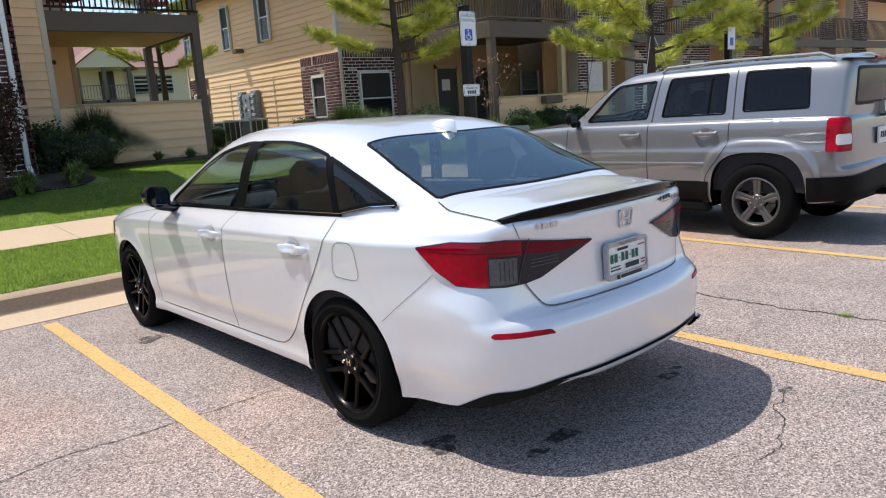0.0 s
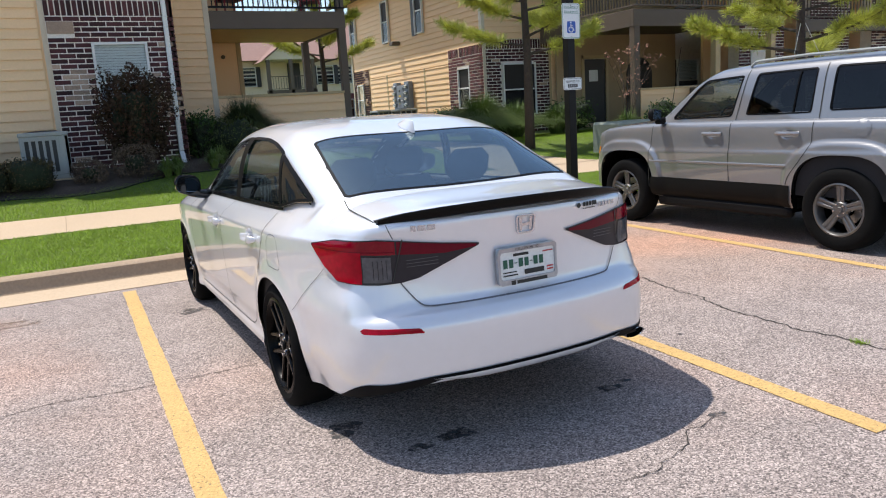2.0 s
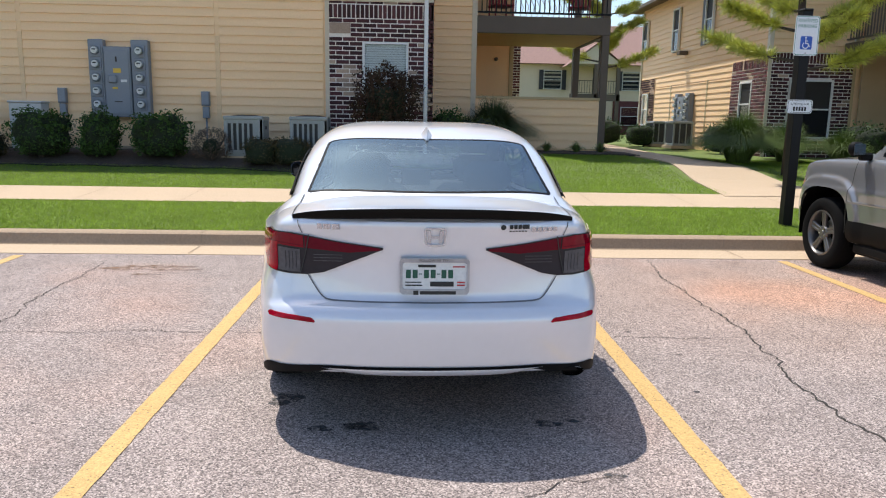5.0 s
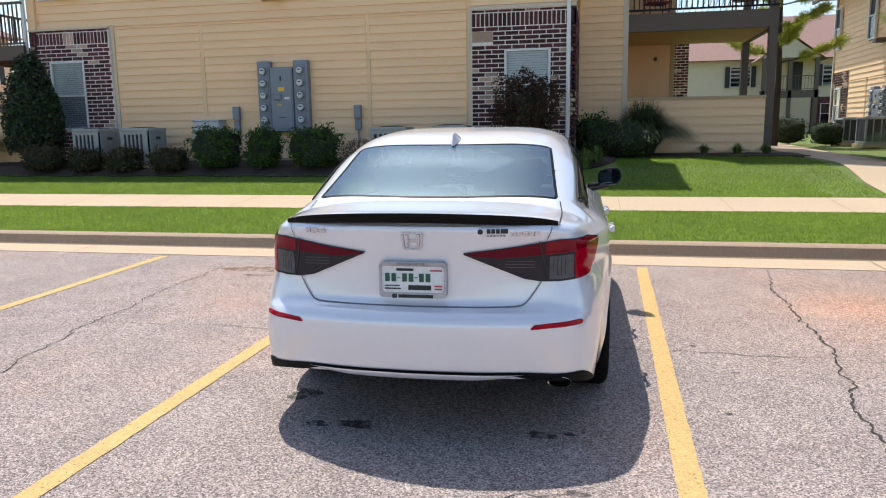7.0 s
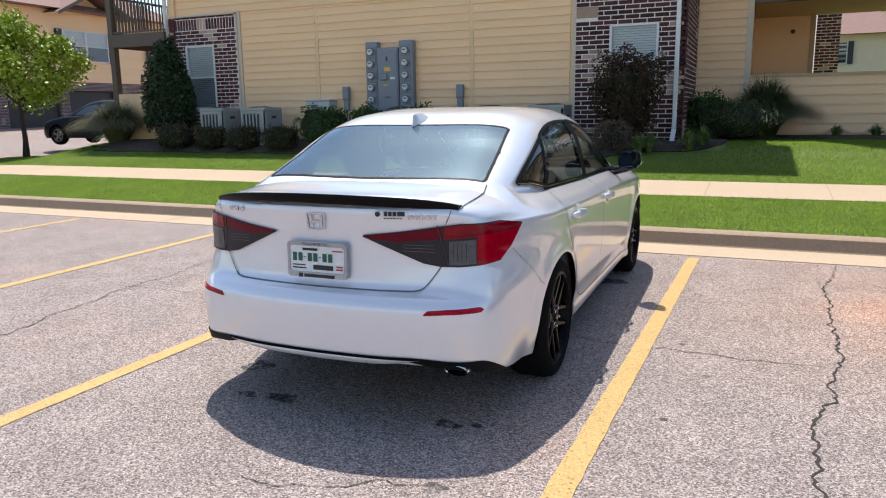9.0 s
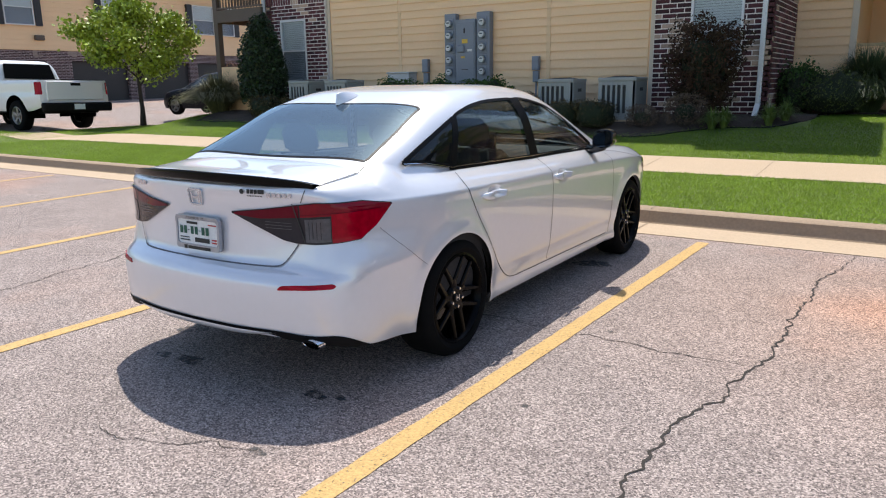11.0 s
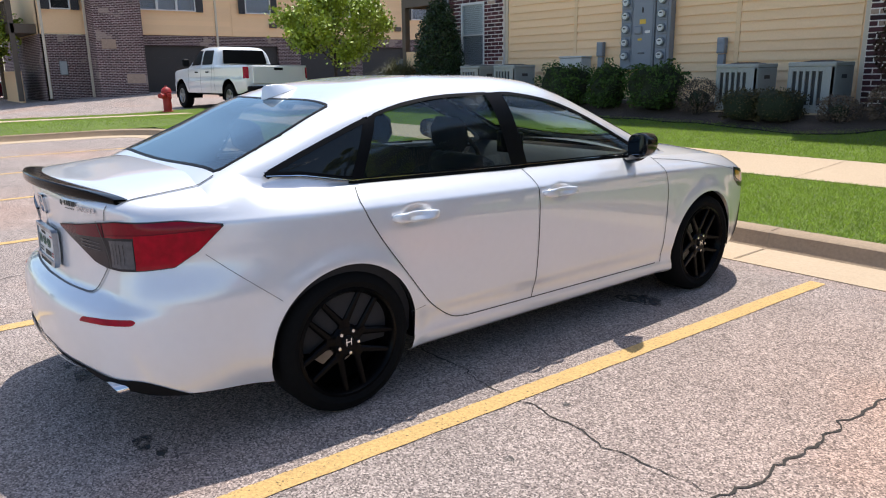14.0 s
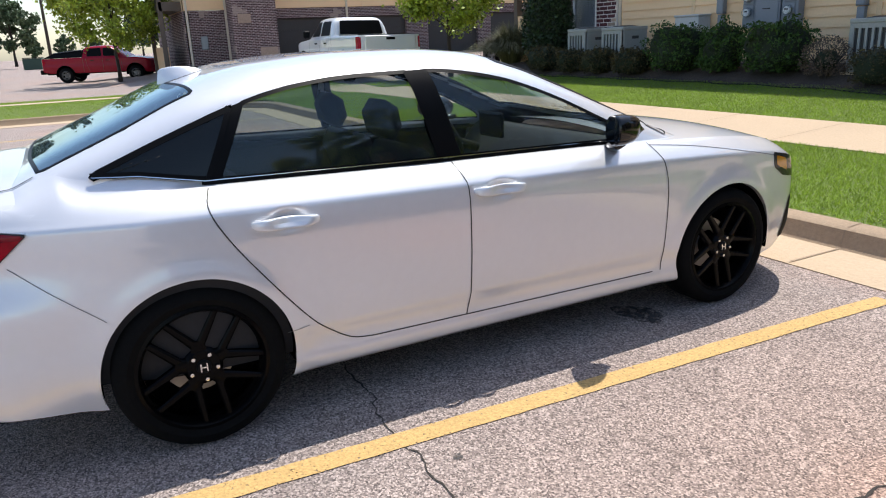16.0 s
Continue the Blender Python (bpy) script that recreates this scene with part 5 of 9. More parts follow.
M["lampsmoke"] = mat("smoked_lamp_lens", (0.030, 0.027, 0.031), 0.08, var=0.2, spec=0.2)
M["lampmid"] = mat("crimson_lamp_lens", (0.20, 0.0, 0.010), 0.07, var=0.3, scale=14, spec=0.2, coat=0.2)
M["lampdark"] = mat("dark_red_lens", (0.12, 0.0, 0.010), 0.08, spec=0.2)
M["lampclear"] = mat("clear_lamp_lens", (0.095, 0.093, 0.098), 0.10, var=0.35, scale=30, spec=0.3)
M["amber"] = mat("amber_lens", (0.55, 0.20, 0.01), 0.15, coat=0.6)
M["carglass"] = glass_mat("tinted_car_glass", (0.82, 0.90, 0.89), 0.86, ior=1.5, sky_glare=0.02)
# the blue gloss tint puts reflected sky into the rear pane's colour
M["rearglass"] = glass_mat("rear_car_glass", (0.72, 0.80, 0.82), 0.62, ior=2.35, sky_veil=0.006, gloss=(0.78, 0.93, 1.0), sky_glare=0.040)
M["spoiler"] = mat("black_spoiler", (0.003, 0.0028, 0.0028), 0.12, var=0.1, spec=0.12)
M["hairline"] = mat("panel_gap", (0.14, 0.14, 0.15), 0.8)
M["doorglass"] = glass_mat("rear_door_glass", (0.74, 0.84, 0.84), 0.70, ior=1.5, sky_glare=0.016)
M["quartglass"] = mat("quarter_glass", (0.006, 0.008, 0.009), 0.04, spec=0.35, var=0.05)
M["darkglass"] = glass_mat("privacy_car_glass", (0.55, 0.6, 0.62), 0.12, ior=1.42)
M["seat"] = mat("dark_seat_fabric", (0.020, 0.021, 0.024), 0.85, var=0.15, fine=90)
M["dash"] = mat("dark_dashboard", (0.025, 0.025, 0.027), 0.7, var=0.1)
M["inner"] = mat("dark_cabin_liner", (0.018, 0.018, 0.020), 0.9)
M["plate"] = mat("white_plate_paper", (0.74, 0.76, 0.74), 0.5, var=0.03)
M["ink"] = mat("dark_ink", (0.02, 0.022, 0.02), 0.6)
M["gink"] = mat("green_ink", (0.02, 0.10, 0.06), 0.6)
M["rink"] = mat("red_ink", (0.45, 0.05, 0.05), 0.6)
M["badge"] = mat("badge_chrome", (0.52, 0.57, 0.64), 0.15, metal=0.9, var=0.02)


class Shell:
    """A car's skin: a plan outline swept up to the shoulder line, a deck over it and a cabin on top. y is forward, the rear axle is at 0."""

    def __init__(self, outline, zbot, zsh, side, rear, front, crown, cab, N=150, lev=26, bulge=(), tuck=None, extra=(), flare=0.055, square=2.0, cups=(), rocker=None, waist=0.0):
        P = [Vector((x, y)) for x, y in outline]
        dense = []
        for i in range(len(P) - 1):
            a, b, c, d = P[max(i - 1, 0)], P[i], P[i + 1], P[min(i + 2, len(P) - 1)]
            for k in range(40):
                t = k / 40
                dense.append(0.5 * (2 * b + (c - a) * t + (2 * a - 5 * b + 4 * c - d) * t * t + (3 * b - a - 3 * c + d) * t**3))
        dense.append(P[-1])
        A = np.array([[p.x, p.y] for p in dense])
        s = np.concatenate([[0], np.cumsum(np.hypot(*np.diff(A, axis=0).T))])
        self.L = s[-1]
        self.S = np.linspace(0, self.L, N + 1)
        self.X, self.Y = np.interp(self.S, s, A[:, 0]), np.interp(self.S, s, A[:, 1])
        self.X[0] = self.X[-1] = 0.0
        tx, ty = np.gradient(self.X), np.gradient(self.Y)
        k = np.hypot(tx, ty)
        self.NX, self.NY = ty / k, -tx / k
        self.NX[0], self.NY[0], self.NX[-1], self.NY[-1] = 0, -1, 0, 1
        self.zbot, self.zsh = interp(zbot), interp(zsh)
        self.side, self.rear, self.front = interp(side), interp(rear), interp(front)
        self.crown = interp(crown)
        self.cab = cab
        self.bulge = bulge
        self.tuck = interp(tuck) if tuck else None
        self.N, self.flare, self.square, self.cups, self.rocker, self.waist = N, flare, square, cups, rocker, waist
        self.ps = sorted({k / lev for k in range(lev + 1)} | set(extra))
        self.lev = len(self.ps) - 1
        e = np.array([self.P(q, 1.0, True)[:2] for q in self.S])
        self.EX, self.EY = e[:, 0], np.maximum.accumulate(e[:, 1])
        if cab:
            self.zr = interp(cab["roof"])
            self.wb = interp(cab["belt"]) if "belt" in cab else None

    def at(self, s):
        return [float(np.interp(s, self.S, q)) for q in (self.X, self.Y, self.NX, self.NY)]

    def P(self, s, z, rel=False, off=0.0):
        """The point of the lower skin at arc length s from the rear centre and height z."""
        x, y, nx, ny = self.at(s)
        zb, zt = self.zbot(y), self.zsh(y)
        p = z if rel else (z - zb) / (zt - zb)
        z = zb + p * (zt - zb)
        wr, wf = max(0, -ny)**2, max(0, ny)**2
        sd = self.side(p)
        if self.rocker and p < 0.32:
            # the rocker's relief ends at the wheels
            a, b, c, e = self.rocker
            k = 1 - smoothstep(a, b, y) * (1 - smoothstep(c, e, y))
            sd += (self.side(0.32) + 0.045 * ((0.32 - p) / 0.32)**2 - sd) * k
        d = sd * (1 - wr - wf) + self.rear(p) * wr + self.front(p) * wf - off
        if p < 0.48 and self.tuck:
            d -= sd * (1 - wr - wf) * (1 - self.tuck(y)) * smoothstep(0.48, 0.2, p)
        for ay, az, R, amp in self.bulge:
            q = self.reach(y - ay, z - az) - R
            if self.square > 2:
                d -= amp * (1 - smoothstep(self.flare, self.flare + 0.045, q)) * abs(nx)**3
            else:
                d -= amp * math.exp(-(q / self.flare)**2) * abs(nx) if q > 0 else amp * abs(nx)
        if self.waist:
            # the tail narrows above the bumper
            d += self.waist * smoothstep(0.60, 0.80, z) * smoothstep(-0.10, -0.75, y) * (1 - 0.75 * smoothstep(0.92, 1.0, z)) * abs(nx)
        for cy, cz, ry, rz, deep in self.cups:
            q = ((y - cy) / ry)**2 + ((z - cz) / rz)**2
            if q < 1:
                d += deep * (1 - q)**1.5 * abs(nx)
        return (x - nx * d, y - ny * d, z)

    def reach(self, a, b):
        """Distance from a wheel's centre, by which the arch is round or squared."""
        return (abs(a)**self.square + abs(b)**self.square)**(1 / self.square)

    def s_of_y(self, y):
        m = (np.abs(self.NX) > 0.5)
        return float(np.interp(y, self.Y[m], self.S[m]))

    def s_of_x(self, x):
        k = int(np.argmax(self.X > self.X.max() - 0.02))
        return float(np.interp(x, self.X[:k], self.S[:k]))

    def xe(self, y):
        return float(np.interp(y, self.EY, self.EX))

    def zd(self, x, y):
        e = max(self.xe(y), 0.05)
        return self.zsh(y) + self.crown(y) * max(0.0, 1 - abs(x / e)**self.full(y))

    def full(self, y):
        """How square the deck is across: a rounded bonnet, a flatter trunk lid."""
        return 2 + 3 * smoothstep(0.5, -0.3, y) if self.waist else 2

    # cabin
    def cab_base(self, y):
        return self.zsh(y) - 0.02, (self.wb(y) if self.wb else self.xe(y) - 0.015)

    def cx(self, y, z, off=0.0):
        """Half width of the cabin at y and height z."""
        zb, xb = self.cab_base(y)
        h = max(self.zr(y) - zb, 0.02)
        r = min(max((z - zb) / h, 0), 1)
        n, t = self.cab["n"], self.cab["tum"]
        return xb * (1 - t * r) * (1 - r**n)**(1 / n) + off

    def cz(self, x, y, off=0.0):
        """Height of the cabin's top at x, y."""
        zb, xb = self.cab_base(y)
        lo, hi = zb, self.zr(y)
        x = abs(x)
        for _ in range(26):
            m = (lo + hi) / 2
            if self.cx(y, m) > x:
                lo = m
            else:
                hi = m
        return lo + off

    def body(self, arches=(), R=0.36, deck_hole=None, holes=None, cab_only=False):
        """The painted skin as one Geo: lower sides, deck and cabin."""
        g = Geo()
        N, lev = self.N, self.lev
        rows = []
        ps = self.ps
        for sgn in (1, -1):
            base = len(g.v)
            for s in self.S:
                for p in ps:
                    x, y, z = self.P(s, p, True)
                    g.v.append((sgn * x, y, z))
            w = lev + 1
            for i in range(N):
                for j in range(lev):
                    g.f.append((base + i * w + j, base + (i + 1) * w + j, base + (i + 1) * w + j + 1, base + i * w + j + 1))
        K = 40
        base = len(g.v)
        for i, s in enumerate(self.S):
            x, y, z = self.P(s, 1.0, True)
            for k in range(K + 1):
                q = -x * math.cos(math.pi * k / K)
                g.v.append((q, y, z + self.crown(y) * max(0.0, 1 - abs(q / x)**self.full(y)) if x > 0.02 else z + self.crown(y) * (1 if 0 < k < K else 0)))
        for i in range(N):
            for k in range(K):
                f = (base + i * (K + 1) + k, base + (i + 1) * (K + 1) + k, base + (i + 1) * (K + 1) + k + 1, base + i * (K + 1) + k + 1)
                c = [sum(g.v[q][a] for q in f) / 4 for a in range(2)]
                if deck_hole and deck_hole[0] < c[1] < deck_hole[1] and abs(c[0]) < self.xe(c[1]) - 0.045:
                    continue
                g.f.append(f)
        if cab_only:
            g = Geo()
        if self.cab:
            y0, y1 = self.cab["roof"][0][0], self.cab["roof"][-1][0]
            ny, nt = self.cab.get("ny", 110), self.cab.get("nt", 56)
            base = len(g.v)
            n, t = self.cab["n"], self.cab["tum"]
            # heights up one flank: even along the wall, finer round the roof's edge
            rs = sorted({k / 40 for k in range(37)} | {math.sin(math.pi * k / nt)**(2 / n) for k in range(1, nt // 2 + 1) if math.sin(math.pi * k / nt)**(2 / n) > 0.9})
            rs = rs + rs[-2::-1]
            top, nt = len(rs) // 2, len(rs) - 1
            for i in range(ny + 1):
                y = y0 + (y1 - y0) * i / ny
                zb, xb = self.cab_base(y)
                h = max(self.zr(y) - zb, 0.02)
                for k, r in enumerate(rs):
                    x = xb * (1 - t * r) * max(0.0, 1 - r**n)**(1 / n)
                    g.v.append((x if k <= top else -x, y, zb + h * r))
            for i in range(ny):
                for k in range(nt):
                    g.f.append((base + i * (nt + 1) + k, base + (i + 1) * (nt + 1) + k, base + (i + 1) * (nt + 1) + k + 1, base + i * (nt + 1) + k + 1))
        # window openings, then wheel arches cut along a true circle
        V = g.v
        faces = []
        for f in g.f:
            c = [sum(V[q][a] for q in f) / len(f) for a in range(3)]
            if not (holes and holes(c)):
                faces.append(f)
        for ay, az in arches:
            def dist(q):
                return self.reach(V[q][1] - ay, V[q][2] - az) - R if abs(V[q][0]) > 0.45 else 1.0
            made, out = {}, []
            for f in faces:
                d = [dist(q) for q in f]
                if min(d) >= 0:
                    out.append(f)
                    continue
                if max(d) <= 0:
                    continue
                poly = []
                for k in range(len(f)):
                    a, b, da, db = f[k], f[(k + 1) % len(f)], d[k], d[(k + 1) % len(f)]
                    if da >= 0:
                        poly.append(a)
                    if (da > 0) != (db > 0) and da != 0 and db != 0:
                        key = (min(a, b), max(a, b))
                        if key not in made:
                            t = da / (da - db)
                            p = [V[a][j] + (V[b][j] - V[a][j]) * t for j in range(3)]
                            k2 = R / max(self.reach(p[1] - ay, p[2] - az), 1e-4)
                            made[key] = len(V)
                            V.append((p[0], ay + (p[1] - ay) * k2, az + (p[2] - az) * k2))
                        poly.append(made[key])
                if len(poly) >= 3:
                    out.append(tuple(poly))
            faces = out
        used = sorted({q for f in faces for q in f})
        ids = {q: i for i, q in enumerate(used)}
        out = Geo()
        out.v = [V[q] for q in used]
        out.f = [tuple(ids[q] for q in f) for f in faces]
        return out


def liner(sh, holes, parent, k=0.968, dz=0.022):
    """The dark inner side of the cabin."""
    g = sh.body(holes=holes, cab_only=True)
    g.v = [(x * k, y, z - dz) for x, y, z in g.v]
    part("headliner", g, M["inner"], parent, smooth=True)


def weld(ob, dist=0.0006, solid=0.0):
    bm = bmesh.new()
    bm.from_mesh(ob.data)
    bmesh.ops.remove_doubles(bm, verts=bm.verts, dist=dist)
    bmesh.ops.dissolve_degenerate(bm, edges=bm.edges, dist=0.0004)
    bmesh.ops.recalc_face_normals(bm, faces=bm.faces)
    bm.to_mesh(ob.data)
    bm.free()
    ob.data.shade_smooth()
    ob.data.set_sharp_from_angle(angle=radians(38))


def resample(poly, n, closed=True):
    P = [Vector(p) for p in poly]
    if closed:
        P = P + [P[0]]
    s = [0]
    for a, b in zip(P, P[1:]):
        s.append(s[-1] + (b - a).length)
    q = np.linspace(0, s[-1], n + (0 if closed else 1), endpoint=not closed)
    return [(float(np.interp(t, s, [p[0] for p in P])), float(np.interp(t, s, [p[1] for p in P]))) for t in q]


def rounded(poly, r, n=5):
    """A polygon with its corners rounded."""
    out = []
    m = len(poly)
    for i in range(m):
        a, b, c = Vector(poly[i - 1]), Vector(poly[i]), Vector(poly[(i + 1) % m])
        ra = min(r, (a - b).length * 0.45, (c - b).length * 0.45)
        p, q = b + (a - b).normalized() * ra, b + (c - b).normalized() * ra
        for k in range(n + 1):
            t = k / n
            out.append(tuple(p * (1 - t)**2 + b * 2 * t * (1 - t) + q * t * t))
    return out


def inset(poly, d):
    m = len(poly)
    area = sum(poly[i - 1][0] * poly[i][1] - poly[i][0] * poly[i - 1][1] for i in range(m))
    sg = 1 if area > 0 else -1
    out = []
    for i in range(m):
        a, b, c = Vector(poly[i - 1]), Vector(poly[i]), Vector(poly[(i + 1) % m])
        t = ((b - a).normalized() + (c - b).normalized())
        t = t.normalized() if t.length > 1e-6 else (b - a).normalized()
        out.append((b.x - sg * t.y * d, b.y + sg * t.x * d))
    return out


def patch(outline, place, off=0.0, n=64, rings=7, lip=0.0):
    """A sheet that fills a 2D outline, laid on a surface: place(u, v, off)."""
    o = resample(outline, n)
    cx, cy = sum(p[0] for p in o) / n, sum(p[1] for p in o) / n
    g = Geo()
    v, f = [], []
    for k in range(rings):
        t = 1 - k / rings
        v += [place(cx + (a - cx) * t, cy + (b - cy) * t, off) for a, b in o]
    v.append(place(cx, cy, off))
    for k in range(rings - 1):
        for i in range(n):
            f.append((k * n + i, k * n + (i + 1) % n, (k + 1) * n + (i + 1) % n, (k + 1) * n + i))
    for i in range(n):
        f.append(((rings - 1) * n + i, (rings - 1) * n + (i + 1) % n, rings * n))
    if lip:
        b = len(v)
        v += [place(a, c, off - lip) for a, c in o]
        f += [(i, b + i, b + (i + 1) % n, (i + 1) % n) for i in range(n)]
    return g.add(v, f)


def ring_patch(outer, inner, place, off=0.0, n=72, lip=0.004):
    a, b = resample(outer, n), resample(inner, n)
    # start both loops at the same corner
    k = min(range(n), key=lambda j: (b[j][0] - a[0][0])**2 + (b[j][1] - a[0][1])**2)
    b = b[k:] + b[:k]
    v = [place(*p, off - lip) for p in a] + [place(*p, off) for p in a] + [place(*p, off) for p in b] + [place(*p, off - lip) for p in b]
    f = [(q * n + i, q * n + (i + 1) % n, (q + 1) * n + (i + 1) % n, (q + 1) * n + i) for q in range(3) for i in range(n)]
    return Geo().add(v, f)


def ribbon(line, place, w, off=0.0015, step=0.02):
    """A thin strip along a 2D line on a surface."""
    L = sum((Vector(b) - Vector(a)).length for a, b in zip(line, line[1:]))
    P = [Vector(p) for p in resample(line, max(4, int(L / step)), False)]
    v = []
    for i, p in enumerate(P):
        d = (P[min(i + 1, len(P) - 1)] - P[max(i - 1, 0)]).normalized()
        s = Vector((-d.y, d.x)) * w / 2
        v += [place(*(p + s), off), place(*(p - s), off)]
    return Geo().add(v, [(2 * i, 2 * i + 1, 2 * i + 3, 2 * i + 2) for i in range(len(P) - 1)])


def smooth_line(pts, n=10):
    P = [Vector(p) for p in pts]
    out = []
    for i in range(len(P) - 1):
        a, b, c, d = P[max(i - 1, 0)], P[i], P[i + 1], P[min(i + 2, len(P) - 1)]
        for k in range(n):
            t = k / n
            out.append(tuple(0.5 * (2 * b + (c - a) * t + (2 * a - 5 * b + 4 * c - d) * t * t + (3 * b - a - 3 * c + d) * t**3)))
    out.append(tuple(P[-1]))
    return out


def outward(ob, c):
    """Turns a sheet's faces away from the point c."""
    me = ob.data
    if sum((p.center - c).dot(p.normal) * p.area for p in me.polygons) < 0:
        me.flip_normals()
    return ob


def mirror_geo(g):
    m = Geo()
    m.v = [(-x, y, z) for x, y, z in g.v]
    m.f = [tuple(reversed(f)) for f in g.f]
    return m


def both(name, fn, material, parent, label="", smooth=True, angle=40):
    """A part on both sides: fn() gives the Geo of the right one."""
    g = fn()
    a = part(name, g, material, parent, label, smooth=smooth, angle=angle)
    b = part(name, mirror_geo(g), material, parent, label, smooth=smooth, angle=angle)
    return a, b


def wheel(parent, x, y, z, R, rim_r, width, sgn, style, rim_mat):
    """A wheel whose face looks along sgn * x."""
    e = new("wheel")
    e.empty_display_size = 0.1
    e.parent = parent
    e.location = (x, y, z)
    X = lambda a: sgn * a                      # outward distance from the wheel's middle plane
    hw = width / 2
    prof = [(rim_r - 0.004, X(-hw + 0.015)), (rim_r + 0.03, X(-hw)), (R - 0.035, X(-hw - 0.004)), (R - 0.010, X(-hw + 0.018)), (R, X(-hw + 0.045)), (R, X(hw - 0.045)), (R - 0.010, X(hw - 0.018)),
            (R - 0.030, X(hw - 0.003)), (R - 0.05, X(hw + 0.002)), (rim_r + 0.03, X(hw + 0.001)), (rim_r + 0.008, X(hw - 0.008)), (rim_r - 0.004, X(hw - 0.015))]
    part("tyre", Geo().lathe(prof, 64, "x"), M["tyre"], e, smooth=True, angle=50)
    rim = part("rim", Geo().lathe([(rim_r, X(-hw + 0.02)), (rim_r - 0.012, X(-hw + 0.02)), (rim_r - 0.03, X(0)), (rim_r - 0.022, X(hw - 0.02)), (rim_r - 0.010, X(hw - 0.004)), (rim_r + 0.004, X(hw - 0.008)), (rim_r + 0.002, X(hw - 0.02))], 64, "x"), rim_mat, e, smooth=True, angle=40)
    face = hw - 0.012
    g = Geo()

    def arm(a0, r0, w0, a1, r1, w1, d0, d1, th=0.028):
        """A spoke from polar point (a0, r0) to (a1, r1)."""
        p0, p1 = Vector((math.cos(a0) * r0, math.sin(a0) * r0)), Vector((math.cos(a1) * r1, math.sin(a1) * r1))
        t = (p1 - p0).normalized()
        s = Vector((-t.y, t.x))
        v = []
        for p, w, d in ((p0, w0, d0), (p1, w1, d1)):
            for k, dd in ((-1, -th), (-1, -0.006), (-0.55, 0), (0.55, 0), (1, -0.006), (1, -th)):
                q = p + s * w / 2 * k
                v.append((X(face - d + dd), q.x, q.y))
        f = [(k, k + 1, 6 + k + 1, 6 + k) for k in range(5)] + [(0, 6, 11, 5), (0, 5, 4, 3, 2, 1), (6, 7, 8, 9, 10, 11)]
        g.add(v, f)
    if style == "y":
        for k in range(5):
            a = radians(97) + 2 * math.pi * k / 5
            for s in (-1, 1):
                arm(a + s * 0.13, 0.088, 0.034, a + s * 0.43, rim_r - 0.006, 0.022, 0.020, 0.003)
            arm(a, 0.03, 0.066, a, 0.104, 0.048, 0.016, 0.0195)
    else:
        for k in range(5):
            a = math.pi / 2 + 2 * math.pi * k / 5
            for s in (-1, 1):
                arm(a + s * 0.30, 0.05, 0.030, a + s * 0.105, rim_r - 0.012, 0.034, 0.022, 0.006)
            arm(a, 0.05, 0.02, a, rim_r - 0.012, 0.018, 0.030, 0.012)
    g.lathe([(0.0, X(face - 0.016)), (0.062, X(face - 0.016)), (0.075, X(face - 0.03)), (0.075, X(face - 0.06))], 24, "x")
    part("spokes", g, rim_mat, rim, smooth=True, angle=30)
    part("hub_cap", Geo().lathe([(0.0, X(face - 0.006)), (0.024, X(face - 0.007)), (0.029, X(face - 0.014)), (0.029, X(face - 0.03))], 20, "x"), M["plast"] if style == "y" else M["alloy"], rim, smooth=True, angle=40)
    gb = Geo()
    if style == "y":
        for dy in (-0.014, 0.009):
            gb.box(min(X(face - 0.004), X(face - 0.008)), dy, -0.016, max(X(face - 0.004), X(face - 0.008)), dy + 0.005, 0.016)
        gb.box(min(X(face - 0.004), X(face - 0.008)), -0.010, -0.0025, max(X(face - 0.004), X(face - 0.008)), 0.010, 0.0025)
        part("cap_badge", gb, M["chrome"], rim)
    for k in range(5):
        a = radians(61) + 2 * math.pi * k / 5
        part("lug_nut", Geo().lathe([(0.0, X(face - 0.004)), (0.0075, X(face - 0.005)), (0.009, X(face - 0.012)), (0.009, X(face - 0.03))], 8, "x", (0, math.cos(a) * 0.0515, math.sin(a) * 0.0515)), M["chrome"], rim, smooth=True, angle=40)
    part("brake_disc", Geo().lathe([(0.07, X(-0.02)), (0.14, X(-0.02)), (0.14, X(-0.035)), (0.07, X(-0.035))], 32, "x"), M["steel"], e, smooth=True, angle=40)
    part("brake_caliper", Geo().box(min(X(0.0), X(-0.06)), -0.145, -0.03, max(X(0.0), X(-0.06)), -0.085, 0.10, 0.012), M["steel"], e)
    part("barrel", Geo().lathe([(rim_r - 0.03, X(0.0)), (rim_r - 0.04, X(-hw + 0.03)), (0.03, X(-hw + 0.03))], 40, "x"), M["liner"], e, smooth=True)
    return e


def arch_liner(parent, ay, az, R, x0, x1, sgn, sh):
    g = Geo()
    n = 28
    v, f = [], []
    for i in range(n + 1):
        a = -0.18 + (math.pi + 0.36) * i / n
        Ra = R / sh.reach(math.cos(a), math.sin(a))
        for x in (x1, x0):
            v.append((sgn * x, ay + Ra * math.cos(a), az + Ra * math.sin(a)))
        v.append((sgn * x0, ay + 0.03 * math.cos(a), az + 0.03 * math.sin(a)))
    for i in range(n):
        for k in range(2):
            f.append((i * 3 + k, (i + 1) * 3 + k, (i + 1) * 3 + k + 1, i * 3 + k + 1))
    part("arch_liner", g.add(v, f), M["liner"], parent, smooth=True, angle=40)


